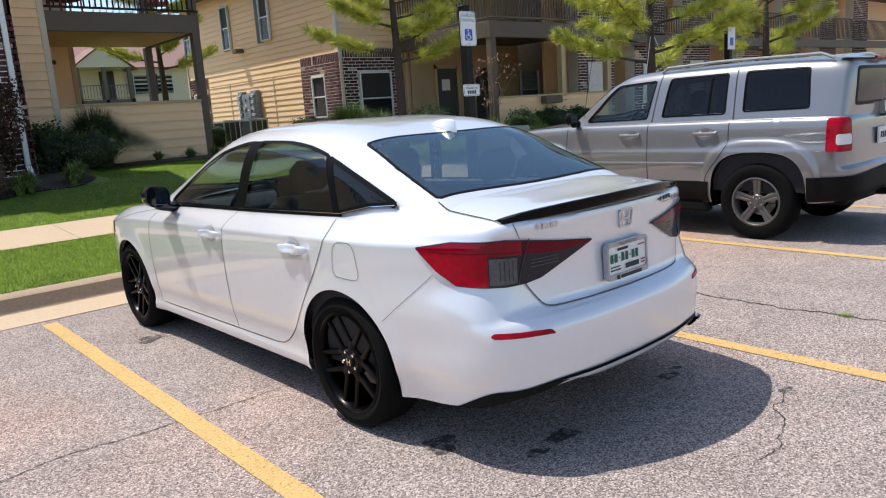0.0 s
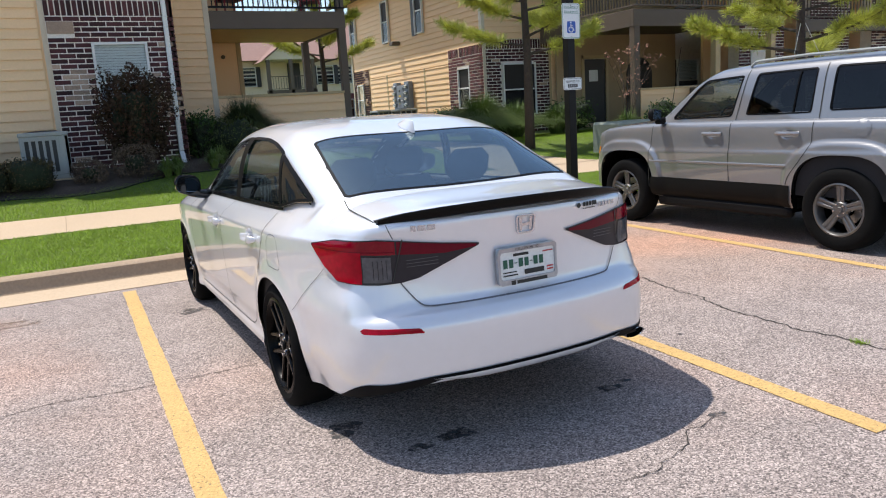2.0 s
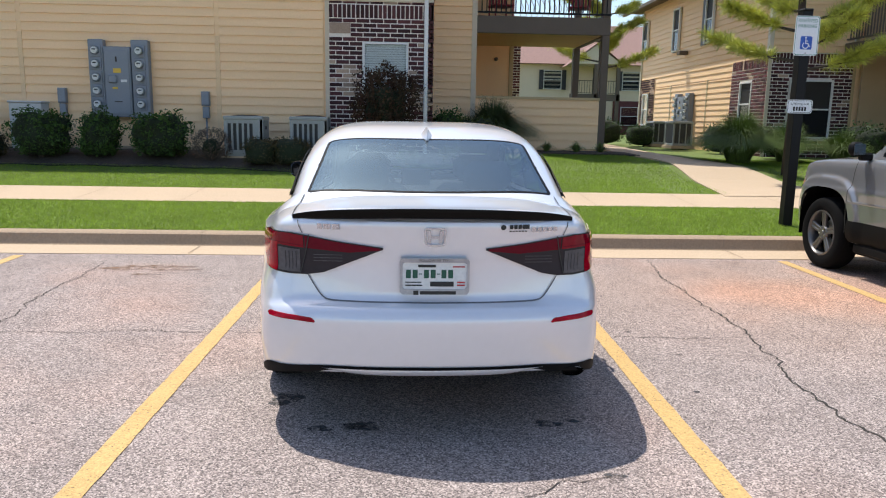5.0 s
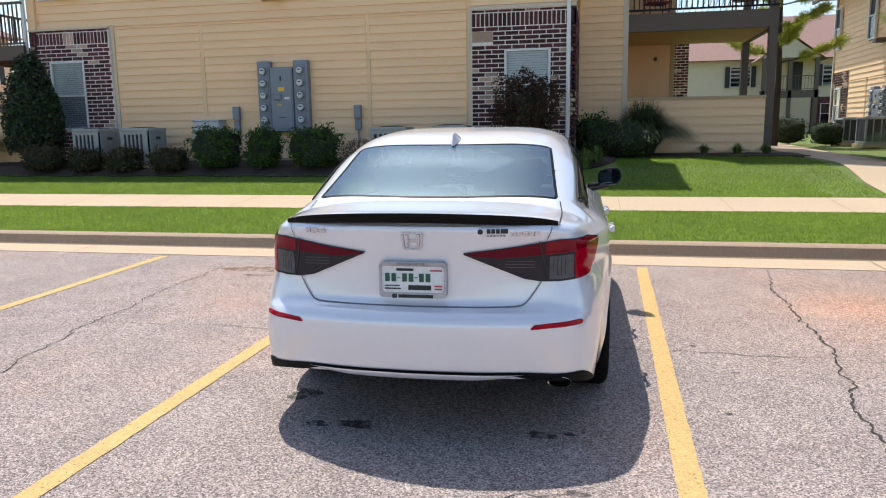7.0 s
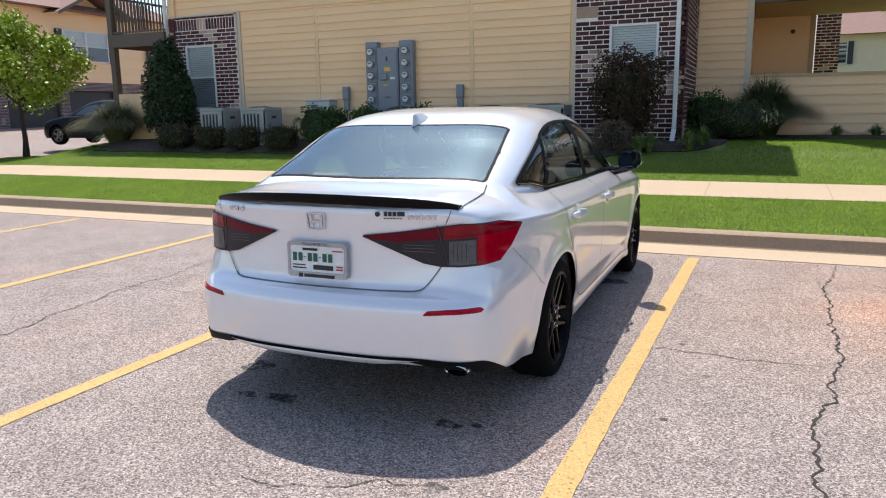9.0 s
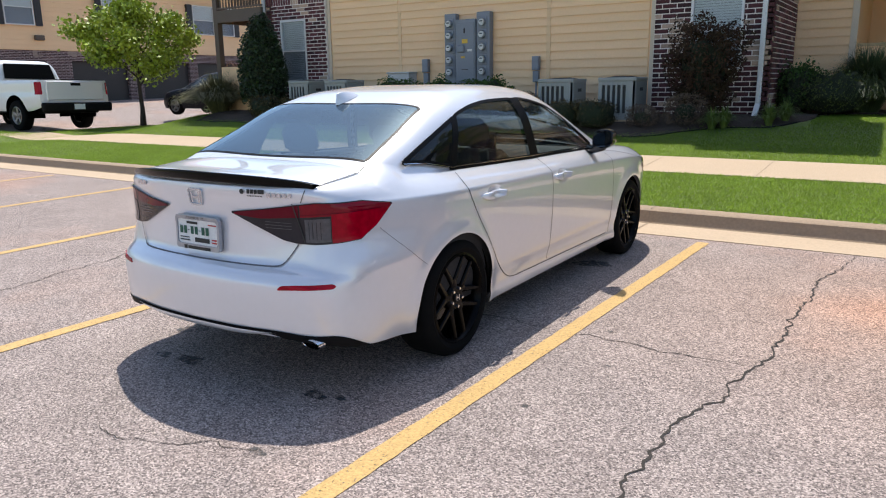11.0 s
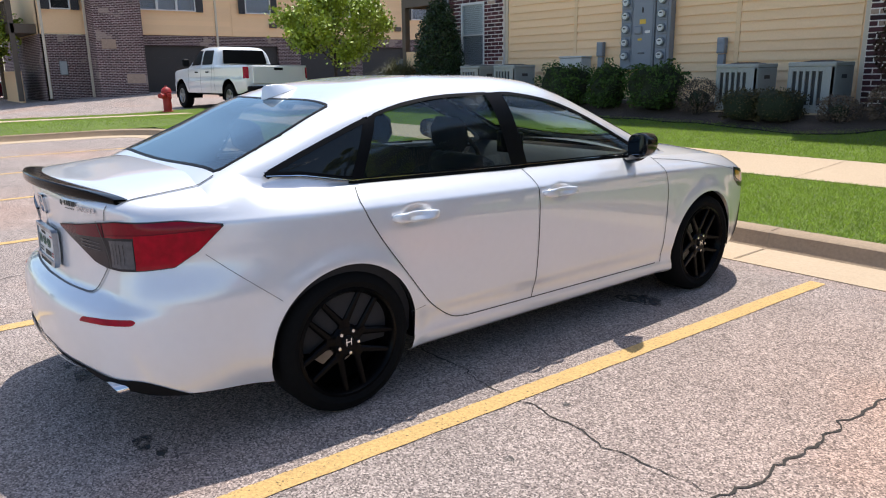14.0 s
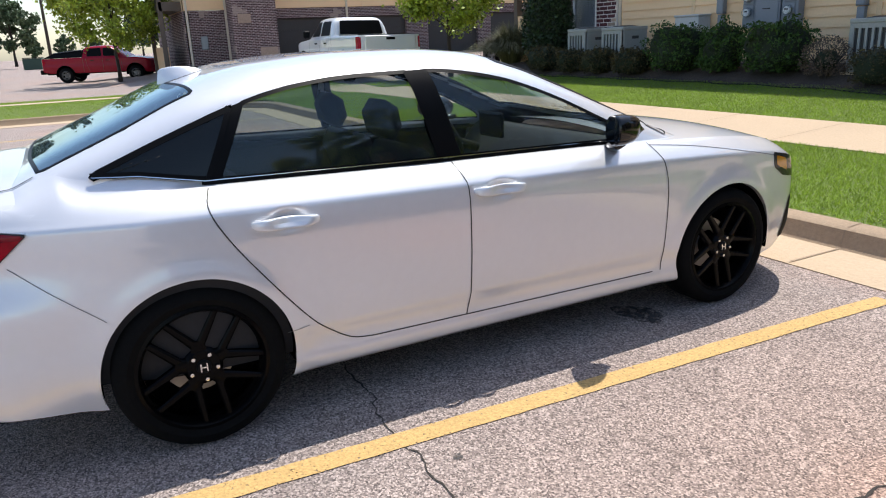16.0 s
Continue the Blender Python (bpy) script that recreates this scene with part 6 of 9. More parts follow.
def seat(parent, x, y, z, w=0.52, tilt=18, rest=True):
    """A car seat: cushion, backrest and headrest, facing +y."""
    e = new("seat")
    e.empty_display_size = 0.1
    e.parent = parent
    e.location = (x, y, z)

    def pad(a, b, c, r):
        return Geo().box(-a / 2, -b / 2, -c / 2, a / 2, b / 2, c / 2, r)
    c = part("cushion", pad(w, 0.52, 0.16, 0.05), M["seat"], e, smooth=True)
    c.location = (0, 0.12, 0.28)
    b = part("backrest", pad(w, 0.15, 0.62, 0.06), M["seat"], e, smooth=True)
    b.location, b.rotation_euler = (0, -0.22, 0.62), (radians(tilt), 0, 0)
    if rest:
        h = part("headrest", pad(min(w, 0.28), 0.11, 0.19, 0.05), M["seat"], e, smooth=True)
        h.location, h.rotation_euler = (0, -0.37, 1.03), (radians(tilt * 0.6), 0, 0)
    return e


def car_window(parent, poly, place, glass, frame_w=0.028, off=0.003, name="window", glass_off=-0.004, bend=0.03):
    """Black surround, glass set a little in, for both sides."""
    poly = rounded(poly, bend)
    inner = inset(poly, frame_w)
    for sg in (1, -1):
        pl = (lambda u, v, o: place(u, v, o)) if sg > 0 else (lambda u, v, o: (-place(u, v, o)[0], *place(u, v, o)[1:]))
        w = part(name, ring_patch(poly, inner, pl, off), M["gloss"], parent, smooth=True, angle=40)
        outward(part("pane", patch(inner, pl, glass_off, 56, 6), glass, w, "tinted glass", smooth=True), Vector((0, 0.8, 1.0)))


def make_sedan():
    """The white sedan that the camera circles."""
    WB = 2.762           # wheelbase
    sh = Shell(
        outline=[(0, -1.035), (0.30, -1.02), (0.55, -0.970), (0.70, -0.905), (0.795, -0.785), (0.850, -0.56), (0.885, -0.2), (0.898, 0.2), (0.896, 1.3), (0.898, 2.4), (0.89, 2.85), (0.855, 3.18), (0.765, 3.43), (0.56, 3.585), (0.3, 3.655), (0, 3.68)],
        zbot=[(-1.04, 0.332), (-0.97, 0.322), (-0.905, 0.305), (-0.785, 0.278), (-0.6, 0.252), (-0.35, 0.225), (0, 0.185), (2.7, 0.182), (3.3, 0.20), (3.64, 0.22)],
        zsh=[(-1.04, 1.02), (-0.85, 1.008), (-0.5, 1.0), (0, 0.992), (1.0, 0.966), (1.9, 0.948), (2.3, 0.935), (2.75, 0.915), (3.15, 0.872), (3.45, 0.785), (3.64, 0.67)],
        side=[(0, 0.070), (0.035, 0.034), (0.085, 0.029), (0.125, 0.034), (0.19, 0.031), (0.265, 0.019), (0.36, 0.012), (0.60, 0.002), (0.74, 0.0), (0.875, 0.006), (0.893, 0.010), (0.910, 0.021), (0.955, 0.060), (1, 0.112)],
        rear=[(0, 0.030), (0.05, 0.014), (0.12, 0.008), (0.30, 0.0), (0.365, 0.003), (0.385, 0.010), (0.43, 0.032), (0.455, 0.075), (0.50, 0.092), (0.70, 0.098), (0.88, 0.085), (0.96, 0.082), (0.985, 0.09), (1, 0.11)],
        front=[(0, 0.10), (0.08, 0.04), (0.3, 0.0), (0.6, 0.01), (0.8, 0.04), (0.93, 0.09), (1, 0.16)],
        crown=[(-1.04, 0.032), (-0.85, 0.044), (-0.46, 0.080), (0.5, 0.04), (2.2, 0.06), (3.0, 0.055), (3.64, 0.03)],
        cab=dict(roof=[(-0.60, 1.020), (-0.465, 1.090), (-0.15, 1.225), (0.15, 1.352), (0.45, 1.420), (0.85, 1.446), (1.15, 1.443), (1.42, 1.422), (1.62, 1.370), (1.87, 1.270), (2.10, 1.165), (2.35, 1.045), (2.53, 0.955)], n=5.0, tum=0.108, ny=250, nt=112),
        N=330, lev=48, bulge=((0, 0.322, 0.356, 0.017), (WB, 0.322, 0.356, 0.017)), tuck=[(-1.04, 0.15), (-0.7, 0.3), (-0.4, 0.9), (0, 1), (3, 1)],
        extra=(0.035, 0.085, 0.105, 0.125, 0.265, 0.865, 0.875, 0.884, 0.893, 0.9015, 0.910, 0.93), flare=0.062, cups=((0.375, 0.850, 0.085, 0.048, 0.026), (1.335, 0.842, 0.085, 0.048, 0.026)), rocker=(0.05, 0.30, 2.42, 2.60), waist=0.055)
    car = empty("sedan", "glossy white four-door sedan with black wheels and black trunk spoiler", "car", pose(2.666, 2.84, 0, 0, 0, 0.8))
    AR, AZ = 0.356, 0.322
    # side windows in (y, z)
    top = interp([(-0.27, 1.072), (0.0, 1.180), (0.28, 1.278), (0.49, 1.328), (0.75, 1.354), (1.1, 1.358), (1.42, 1.316), (1.72, 1.218), (2.02, 1.078), (2.20, 0.988)])
    bel = lambda y: sh.zsh(y) + 0.012 + 0.040 * min(1.0, max(0.0, (0.12 - y) / 0.24)) + 0.006 * smoothstep(-0.12, -0.28, y)
    ys = lambda a, b, n: [a + (b - a) * k / n for k in range(n + 1)]
    w_front = [(y, bel(y)) for y in ys(1.155, 2.20, 8)] + [(y, top(y)) for y in ys(2.17, 1.065, 10)]
    w_rear = [(y, bel(y)) for y in ys(0.135, 1.14, 7)] + [(y, top(y)) for y in ys(1.045, 0.275, 8)]
    w_quart = [(y, bel(y)) for y in (-0.28, -0.22, -0.16, -0.12, -0.04, 0.04, 0.13)] + [(y, top(y)) for y in ys(0.262, -0.255, 6)]
    rear_glass = [(x, -0.435 - 0.035 * (1 - (x / 0.62)**2)) for x in ys(-0.625, 0.625, 8)] + [(x, 0.150 - 0.025 * (1 - (x / 0.57)**2)) for x in ys(0.565, -0.565, 8)]
    wind = [(x, 1.50 + 0.05 * (1 - (x / 0.56)**2)) for x in ys(-0.56, 0.56, 8)] + [(x, 2.30 + 0.14 * (1 - (x / 0.66)**2)) for x in ys(0.66, -0.66, 8)]
    cuts = [inset(rounded(w, 0.03), 0.007) for w in (w_front, w_rear)]
    tcuts = [inset(rear_glass, 0.007), inset(wind, 0.02)]
    wide = [inset(rounded(w, 0.03), -0.014) for w in (w_front, w_rear)]

    def holes(c):
        if c[2] > sh.zsh(c[1]) + 0.012:
            if abs(c[0]) > 0.42 and any(inside(w, c[1], c[2]) for w in cuts):
                return True
            if c[2] > sh.zd(c[0], c[1]) - 0.01 and abs(c[0]) < 0.66 and any(inside(w, c[0], c[1]) for w in tcuts) and c[2] > sh.cz(c[0], c[1]) - 0.04:
                return True
        return False

    def lined(c):
        return holes(c) or (c[2] > sh.zsh(c[1]) - 0.03 and abs(c[0]) > 0.42 and any(inside(w, c[1], c[2]) for w in wide))
    skin = sh.body([(0, AZ), (WB, AZ)], AR, (-0.465, 2.22), holes)
    # the rear pillar's foot runs out softly into the shoulder
    def foot(sg):
        def fn(u, v):
            y = -0.60 + 0.72 * u
            f = smoothstep(-0.61, -0.47, y)
            up = 0.105 + (bel(y) - sh.zsh(y) - 0.002 - 0.105) * smoothstep(-0.50, -0.26, y)
            up = max(min(up, 0.62 * (sh.zr(y) - sh.zsh(y))) * f, 0.003)
            dn = (0.055 - 0.045 * smoothstep(-0.30, 0.10, y)) * f + 0.003
            s, zs = sh.s_of_y(y), sh.zsh(y)
            a, a2 = Vector(sh.P(s, zs - dn)), Vector(sh.P(s, zs - dn - 0.006))
            b, b2 = Vector((sh.cx(y, zs + up), y, zs + up)), Vector((sh.cx(y, zs + up + 0.006), y, zs + up + 0.006))
            k = (b - a).length * 0.38
            p1, p2 = a + (a - a2).normalized() * k, b + (b - b2).normalized() * k
            q = a * (1 - v)**3 + p1 * 3 * v * (1 - v)**2 + p2 * 3 * v * v * (1 - v) + b * v**3
            return (sg * (q.x + 0.0008 * math.sin(math.pi * v)), q.y, q.z)
        return fn
    for sg in (1, -1):
        skin.grid(foot(sg), 48, 12)
    body = part("body", skin, M["pearl"], car, "glossy pearl white bodywork")
    weld(body)
    side = lambda y, z, o: (sh.cx(y, z, o), y, z + o * 0.2)
    car_window(car, w_front, side, M["carglass"], 0.015)
    car_window(car, w_rear, side, M["doorglass"], 0.015)
    car_window(car, w_quart, side, M["quartglass"], 0.020, 0.015, glass_off=0.0125, bend=0.008)
    # black pillar covers between the windows
    for yb, yt, hw in ((1.147, 1.055, 0.058), (0.132, 0.268, 0.040)):
        pc = [(yb - hw, bel(yb - hw) + 0.004), (yb + hw, bel(yb + hw) + 0.004), (yt + hw, top(yt + hw) - 0.004), (yt - hw, top(yt - hw) - 0.004)]
        both("pillar_cover", lambda: patch(pc, side, 0.0065, 48, 6), M["gloss"], car, "black pillar cover")
    topp = lambda x, y, o: (x, y, sh.cz(x, y, o))
    for nm, poly, lab, gm in (("rear_window", rear_glass, "tinted rear window", "rearglass"), ("windscreen", wind, "windscreen", "carglass")):
        p = rounded(poly, 0.02, 3)
        inn = inset(p, 0.014 if nm == "rear_window" else 0.045)
        w = part(nm, ring_patch(p, inn, topp, 0.0025, 110), M["gloss"], car, smooth=True, angle=40)
        outward(part("pane", patch(inn, topp, 0.0012, 96, 10), M[gm], w, lab, smooth=True), Vector((0, 0.8, 0.6)))
    # body side helper: (y, z) on the lower skin
    low = lambda y, z, o: sh.P(sh.s_of_y(y), z, off=o)
    arc = lambda s, z, o: sh.P(s, z, off=o)

    def seam(line, place=low, w=0.005, sides=(1, -1), off=0.002, m="ink"):
        g = ribbon(smooth_line(line), place, w, off)
        for sg in sides:
            part("seam", g if sg > 0 else mirror_geo(g), M[m], car, fix=False)
    seam([(0.115, 0.985), (0.095, 0.915), (0.16, 0.785), (0.285, 0.61), (0.42, 0.44), (0.50, 0.365), (0.60, 0.302), (0.70, 0.286)])
    seam([(0.70, 0.286), (1.3, 0.279), (2.26, 0.272)])
    seam([(1.145, 0.965), (1.168, 0.86), (1.172, 0.64), (1.170, 0.42), (1.165, 0.35), (1.15, 0.281)])
    seam([(2.255, 0.935), (2.295, 0.82), (2.315, 0.70), (2.318, 0.50), (2.31, 0.272)])
    seam([(-0.575, 0.80), (-0.48, 0.72), (-0.30, 0.575)], w=0.0025, m="hairline")
    seam([(0.325, 0.395), (0.42, 0.402)], w=0.002, m="hairline")
    seam([(2.255, 0.925), (2.6, 0.885), (3.1, 0.79), (3.32, 0.725)], w=0.003, m="hairline")
    # fuel flap on the driver's side
    fl = rounded([(-0.17, 0.735), (0.03, 0.745), (0.02, 0.90), (-0.13, 0.905)], 0.05, 6)
    seam(fl + fl[:1], w=0.003, sides=(-1,), m="hairline")
    # bright line under the windows
    for sg in (1, -1):
        g = ribbon([(y, bel(y) - 0.004) for y in ys(0.10, 2.14, 40)], side, 0.014, 0.006)
        part("belt_trim", g if sg > 0 else mirror_geo(g), M["gloss"], car, fix=False)
        g = ribbon([(y, bel(y) + 0.004) for y in ys(-0.265, 0.125, 26)] + [(y, bel(y) + 0.006) for y in ys(0.135, 2.15, 40)], side, 0.0034, 0.0165)
        part("bright_strip", g if sg > 0 else mirror_geo(g), M["chrome"], car, "thin chrome strip", fix=False)
    # door handles with their recess
    for y0 in (0.232, 1.192):
        def handle():
            g = Geo()
            def grip(u, v):
                u = 0.5 - 0.5 * math.cos(math.pi * u)
                k = abs(2 * u - 1)
                end = math.sqrt(max(0.0, 1 - k**12))
                o = 0.026 * (1 - k**6)
                h = (0.021 - 0.006 * k**4 + 0.002 * (1 - u)) * end
                a = 2 * math.pi * v
                flat = lambda q: math.copysign(abs(q)**0.6, q)
                return low(y0 + 0.268 * u, 0.842 - 0.006 * u + h * flat(math.sin(a)), 0.003 + o + 0.011 * end * flat(math.cos(a)))
            return g.grid(grip, 24, 16)
        both("door_handle", handle, M["pearl"], car, angle=60)
    # rear lamps round the corner, in (arc length, height)
    sx, sy = sh.s_of_x, sh.s_of_y
    tip, c1, c2 = sy(-0.50), sy(-0.66), sx(0.70)
    gap = sx(0.615)
    mid = sx(0.62) + 0.35 * (tip - sx(0.62))

    def curve(pts):
        return lambda s: float(np.interp(s, [p[0] for p in pts], [p[1] for p in pts]))
    ltop = curve([(sx(0.235), 0.888), (sx(0.42), 0.908), (sx(0.60), 0.932), (c2, 0.942), (c1, 0.938), (tip, 0.912)])
    lbot = curve([(sx(0.235), 0.880), (sx(0.40), 0.815), (sx(0.52), 0.767), (sx(0.60), 0.753), (c2, 0.751), (sy(-0.69), 0.763), (sy(-0.60), 0.815), (tip, 0.904)])

    def band(s0, s1, bot, top_, place, off, n=60, m=5, lip=0.0):
        """A lens between two curves over a stretch of the corner."""
        def fn(u, v):
            s_ = s0 + (s1 - s0) * u
            return place(s_, bot(s_) + (top_(s_) - bot(s_)) * v, off)
        g = Geo().grid(fn, n, m)
        if lip:
            for top_edge in (0, 1):
                g.grid(lambda u, v: place(s0 + (s1 - s0) * u, (top_ if top_edge else bot)(s0 + (s1 - s0) * u), off - lip * v), n, 1)
        return g
    lamp_a, lamp_b = both("rear_lamp", lambda: band(sx(0.235), tip, lbot, ltop, arc, 0.009, 110, 10, 0.010), M["lampsmoke"], car, "smoked and red rear lamp")
    rbot = curve([(sx(0.25), 0.876), (sx(0.40), 0.862), (sx(0.60), 0.874), (mid, 0.882)])
    for lm, sg in ((lamp_a, 1), (lamp_b, -1)):
        pl = arc if sg > 0 else (lambda s, z, o: (-sh.P(s, z, off=o)[0], *sh.P(s, z, off=o)[1:]))
        part("red_strip", band(sx(0.25), gap - 0.004, rbot, lambda s: ltop(s) - 0.004, pl, 0.0115), M["lampdark"], lm, "deep red lens strip", smooth=True)
        part("red_strip", band(gap + 0.004, mid, rbot, lambda s: ltop(s) - 0.004, pl, 0.0115), M["lampmid"], lm, "crimson lens strip", smooth=True)
        part("red_lens", band(mid, tip - 0.004, lambda s: lbot(s) + 0.004, lambda s: max(lbot(s) + 0.006, min(0.894, ltop(s) - 0.006)), pl, 0.0115, 60, 8), M["lampred"], lm, "bright red lens", smooth=True)
        part("upper_lens", band(mid, tip - 0.012, lambda s: max(0.8945, lbot(s) + 0.003), lambda s: max(ltop(s) - 0.004, lbot(s) + 0.004), pl, 0.0115, 50, 4), M["lampmid"], lm, "crimson upper lens", smooth=True)
        part("reverse_lens", band(sx(0.642), mid - 0.006, lambda s: lbot(s) + 0.010, lambda s: rbot(s) - 0.010, pl, 0.0115), M["lampclear"], lm, "clear reversing lens", smooth=True)
        part("lens_line", ribbon([(gap + 0.01, 0.886), (mid, 0.893), (tip - 0.07, 0.895)], pl, 0.004, 0.0125), M["lampdark"], lm, fix=False)
        part("lens_gap", ribbon([(sx(0.585), 0.938), (sx(0.60), 0.88), (sx(0.640), 0.754)], pl, 0.006, 0.0145), M["ink"], lm, fix=False)
        # thin pale ribbons paint glints inside the smoked lens
        for zz in (0.822, 0.836, 0.850):
            part("inner_glint", ribbon([(sx(0.43), zz), (sx(0.57), zz - 0.004)], pl, 0.0028, 0.0118), M["lampclear"], lm, fix=False)
        for k in range(4):
            a = sx(0.655) + (c2 + 0.045 - sx(0.655)) * (k + 0.5) / 4
            part("lens_rib", ribbon([(a, 0.775), (a, 0.855)], pl, 0.003, 0.0135), M["lampsmoke"], lm, fix=False)
    # reflectors low on the bumper
    refl = [(sx(0.525), 0.557), (sx(0.62), 0.562), (sx(0.755), 0.563), (sx(0.765), 0.574), (sx(0.755), 0.585), (sx(0.62), 0.583), (sx(0.545), 0.578)]
    both("reflector", lambda: patch(rounded(refl, 0.006, 3), arc, 0.004, 60, 3, 0.006), M["lampred"], car, "narrow red reflector")
    # trunk lid seams
    deckp = lambda x, y, o: (x, y, max(sh.zd(x, y), sh.cz(x, y) if y > -0.56 else 0) + o)
    seam([(sx(0.60), 0.752), (sx(0.56), 0.70), (sx(0.525), 0.662), (sx(0.49), 0.649), (sx(0.40), 0.646), (0.0, 0.645)], arc, 0.006, off=0.006, m="hairline")
    seam([(0.634, -0.445), (0.645, -0.53), (0.650, -0.66), (0.645, -0.815)], deckp, 0.006, off=0.004)
    seam([(sx(0.655), 1.0), (sx(0.625), 0.94)], arc, 0.004, off=0.003)
    # spoiler
    lip = [(0.078, -0.012), (0.060, -0.008), (0.040, -0.004), (0.018, -0.001), (0.004, 0.0), (0.0, -0.004), (-0.001, -0.020), (0.002, -0.036), (0.006, -0.041), (0.014, -0.046), (0.035, -0.047)]

    def sp(u, v):
        x = -0.640 + 1.28 * u
        k = abs(x / 0.640)
        q = v * (len(lip) - 1)
        a = min(int(q), len(lip) - 2)
        dy = lip[a][0] + (lip[a + 1][0] - lip[a][0]) * (q - a)
        dz = lip[a][1] + (lip[a + 1][1] - lip[a][1]) * (q - a)
        return (x, -0.995 + 0.40 * x * x + dy * (1 - 0.35 * k**8), 1.070 - 0.085 * x * x - 0.014 * k**8 + dz * (1 - 0.55 * k**6))
    g = Geo().grid(sp, 60, 20)
    for e in (0, 60):
        g.f.append(tuple(range(e * 21, e * 21 + 21)))
    part("spoiler", g, M["spoiler"], car, "gloss black trunk spoiler", smooth=True, angle=40)
    # bumper foot: black strip, white blade, exhaust
    def strip(u, v):
        s = sy(-0.60) * u
        x, yb = sh.at(s)[:2]
        ztop = 0.362 - 0.018 * smoothstep(0.45, 0.74, x) - 0.10 * smoothstep(sx(0.74), sy(-0.60), s)
        zlo = sh.zbot(yb) - 0.004 + (0.018 if x < 0.45 else 0.018 * (1 - smoothstep(0.45, 0.56, x)))
        return sh.P(s, zlo + max(ztop - zlo, 0.002) * v, off=0.004)
    both("bumper_strip", lambda: Geo().grid(strip, 50, 4), M["plast"], car)

    def blade(u, v):
        x = -0.50 + 1.0 * u
        k = abs(x / 0.5)
        h = 0.030 * (1 - k**5) + 0.001
        y = sh.P(sx(abs(x)), 0.40)[1]
        return (x, y - 0.004 + 0.020 * v * v, 0.350 - h * v)
    part("bumper_blade", Geo().grid(blade, 50, 5), M["pearl"], car, "white lower bumper blade", smooth=True)
    part("bumper_underside", Geo().grid(lambda u, v: (-0.66 + 1.32 * u, -0.985 + 0.42 * (-0.66 + 1.32 * u)**2 + 0.26 * v, 0.316 - 0.015 * v - 0.05 * smoothstep(0.5, 0.66, abs(-0.66 + 1.32 * u))), 24, 3), M["plast"], car)
    part("diffuser", Geo().box(-0.60, -0.78, 0.27, 0.60, -0.35, 0.310, 0.015), M["plast"], car)
    ex = Geo()
    n = 28
    prof = [(1.0, 0.0), (1.0, -0.150), (0.965, -0.162), (0.90, -0.158), (0.86, 0.0)]
    v, f = [], []
    for i in range(n):
        a = 2 * math.pi * i / n
        for r, h in prof:
            v.append((0.655 + 0.056 * r * math.cos(a), -0.755 + h - 0.022 * math.sin(a), 0.306 + 0.031 * r * math.sin(a)))
    for i in range(n):
        for k in range(4):
            f.append((i * 5 + k, ((i + 1) % n) * 5 + k, ((i + 1) % n) * 5 + k + 1, i * 5 + k + 1))
    part("exhaust_tip", ex.add(v, f), M["chrome"], car, "oval chrome exhaust tip", smooth=True, angle=40)
    # flat black disc paints the shaded hollow of the pipe
    part("exhaust_bore", Geo().add([(0.655 + 0.0485 * math.cos(a), -0.893 - 0.02 * math.sin(a), 0.306 + 0.0268 * math.sin(a)) for a in np.linspace(0, 2 * math.pi, 24, False)], [tuple(range(24))]), M["liner"], car)
    # number plate with its frame: plain bars for what is written on it
    fp = lambda x, z, o: (x, sh.P(0.0, z)[1] + 0.07 * x * x - o, z)
    plt = part("number_plate", patch(rounded([(-0.148, 0.692), (0.148, 0.692), (0.148, 0.838), (-0.148, 0.838)], 0.012, 3), fp, 0.022, 40, 3, 0.02), M["plate"], car, "white paper plate in a chrome frame")
    part("plate_frame", ring_patch(rounded([(-0.155, 0.684), (0.155, 0.684), (0.155, 0.846), (-0.155, 0.846)], 0.012, 3), rounded([(-0.143, 0.708), (0.143, 0.708), (0.143, 0.828), (-0.143, 0.828)], 0.008, 3), fp, 0.028, 48, 0.02), M["frame"], plt, "brushed chrome plate frame", smooth=True, angle=40)

    def bar(nm, x0, x1, z0, z1, m, o=0.0245):
        part(nm, Geo().add([fp(x0, z0, o), fp(x1, z0, o), fp(x1, z1, o), fp(x0, z1, o)], [(0, 1, 2, 3)]), M[m], plt, fix=False)
    for x in (-0.128, -0.098, -0.048, -0.018, 0.030, 0.060):
        bar("plate_bar", x, x + 0.022, 0.757, 0.795, "gink")
    bar("plate_bar", -0.070, -0.056, 0.774, 0.778, "gink")
    bar("plate_bar", 0.010, 0.024, 0.774, 0.778, "gink")
    bar("plate_bar", -0.02, 0.085, 0.720, 0.742, "ink")
    bar("plate_bar", -0.13, -0.055, 0.722, 0.728, "ink")
    bar("plate_bar", -0.13, -0.06, 0.736, 0.741, "ink")
    bar("plate_bar", -0.075, 0.005, 0.806, 0.818, "ink")
    bar("plate_bar", 0.10, 0.135, 0.735, 0.742, "rink")
    bar("plate_bar", 0.10, 0.135, 0.722, 0.729, "rink")
    bar("plate_bar", 0.08, 0.135, 0.806, 0.812, "rink")
    bar("plate_bar", -0.095, -0.072, 0.683, 0.702, "ink", 0.0295)
    bar("plate_bar", -0.065, 0.095, 0.685, 0.700, "ink", 0.0295)
    part("plate_lettering", text_geo("FOLLOW ME TO...", 0.017, lambda u, v: fp(u, 0.837 + v, 0.0295)), M["ink"], plt, fix=False)
    # badges as plain shapes
    arc2 = lambda x, z, o: sh.P(sx(abs(x)), z, off=o) if x >= 0 else (-sh.P(sx(-x), z, off=o)[0], *sh.P(sx(-x), z, off=o)[1:])
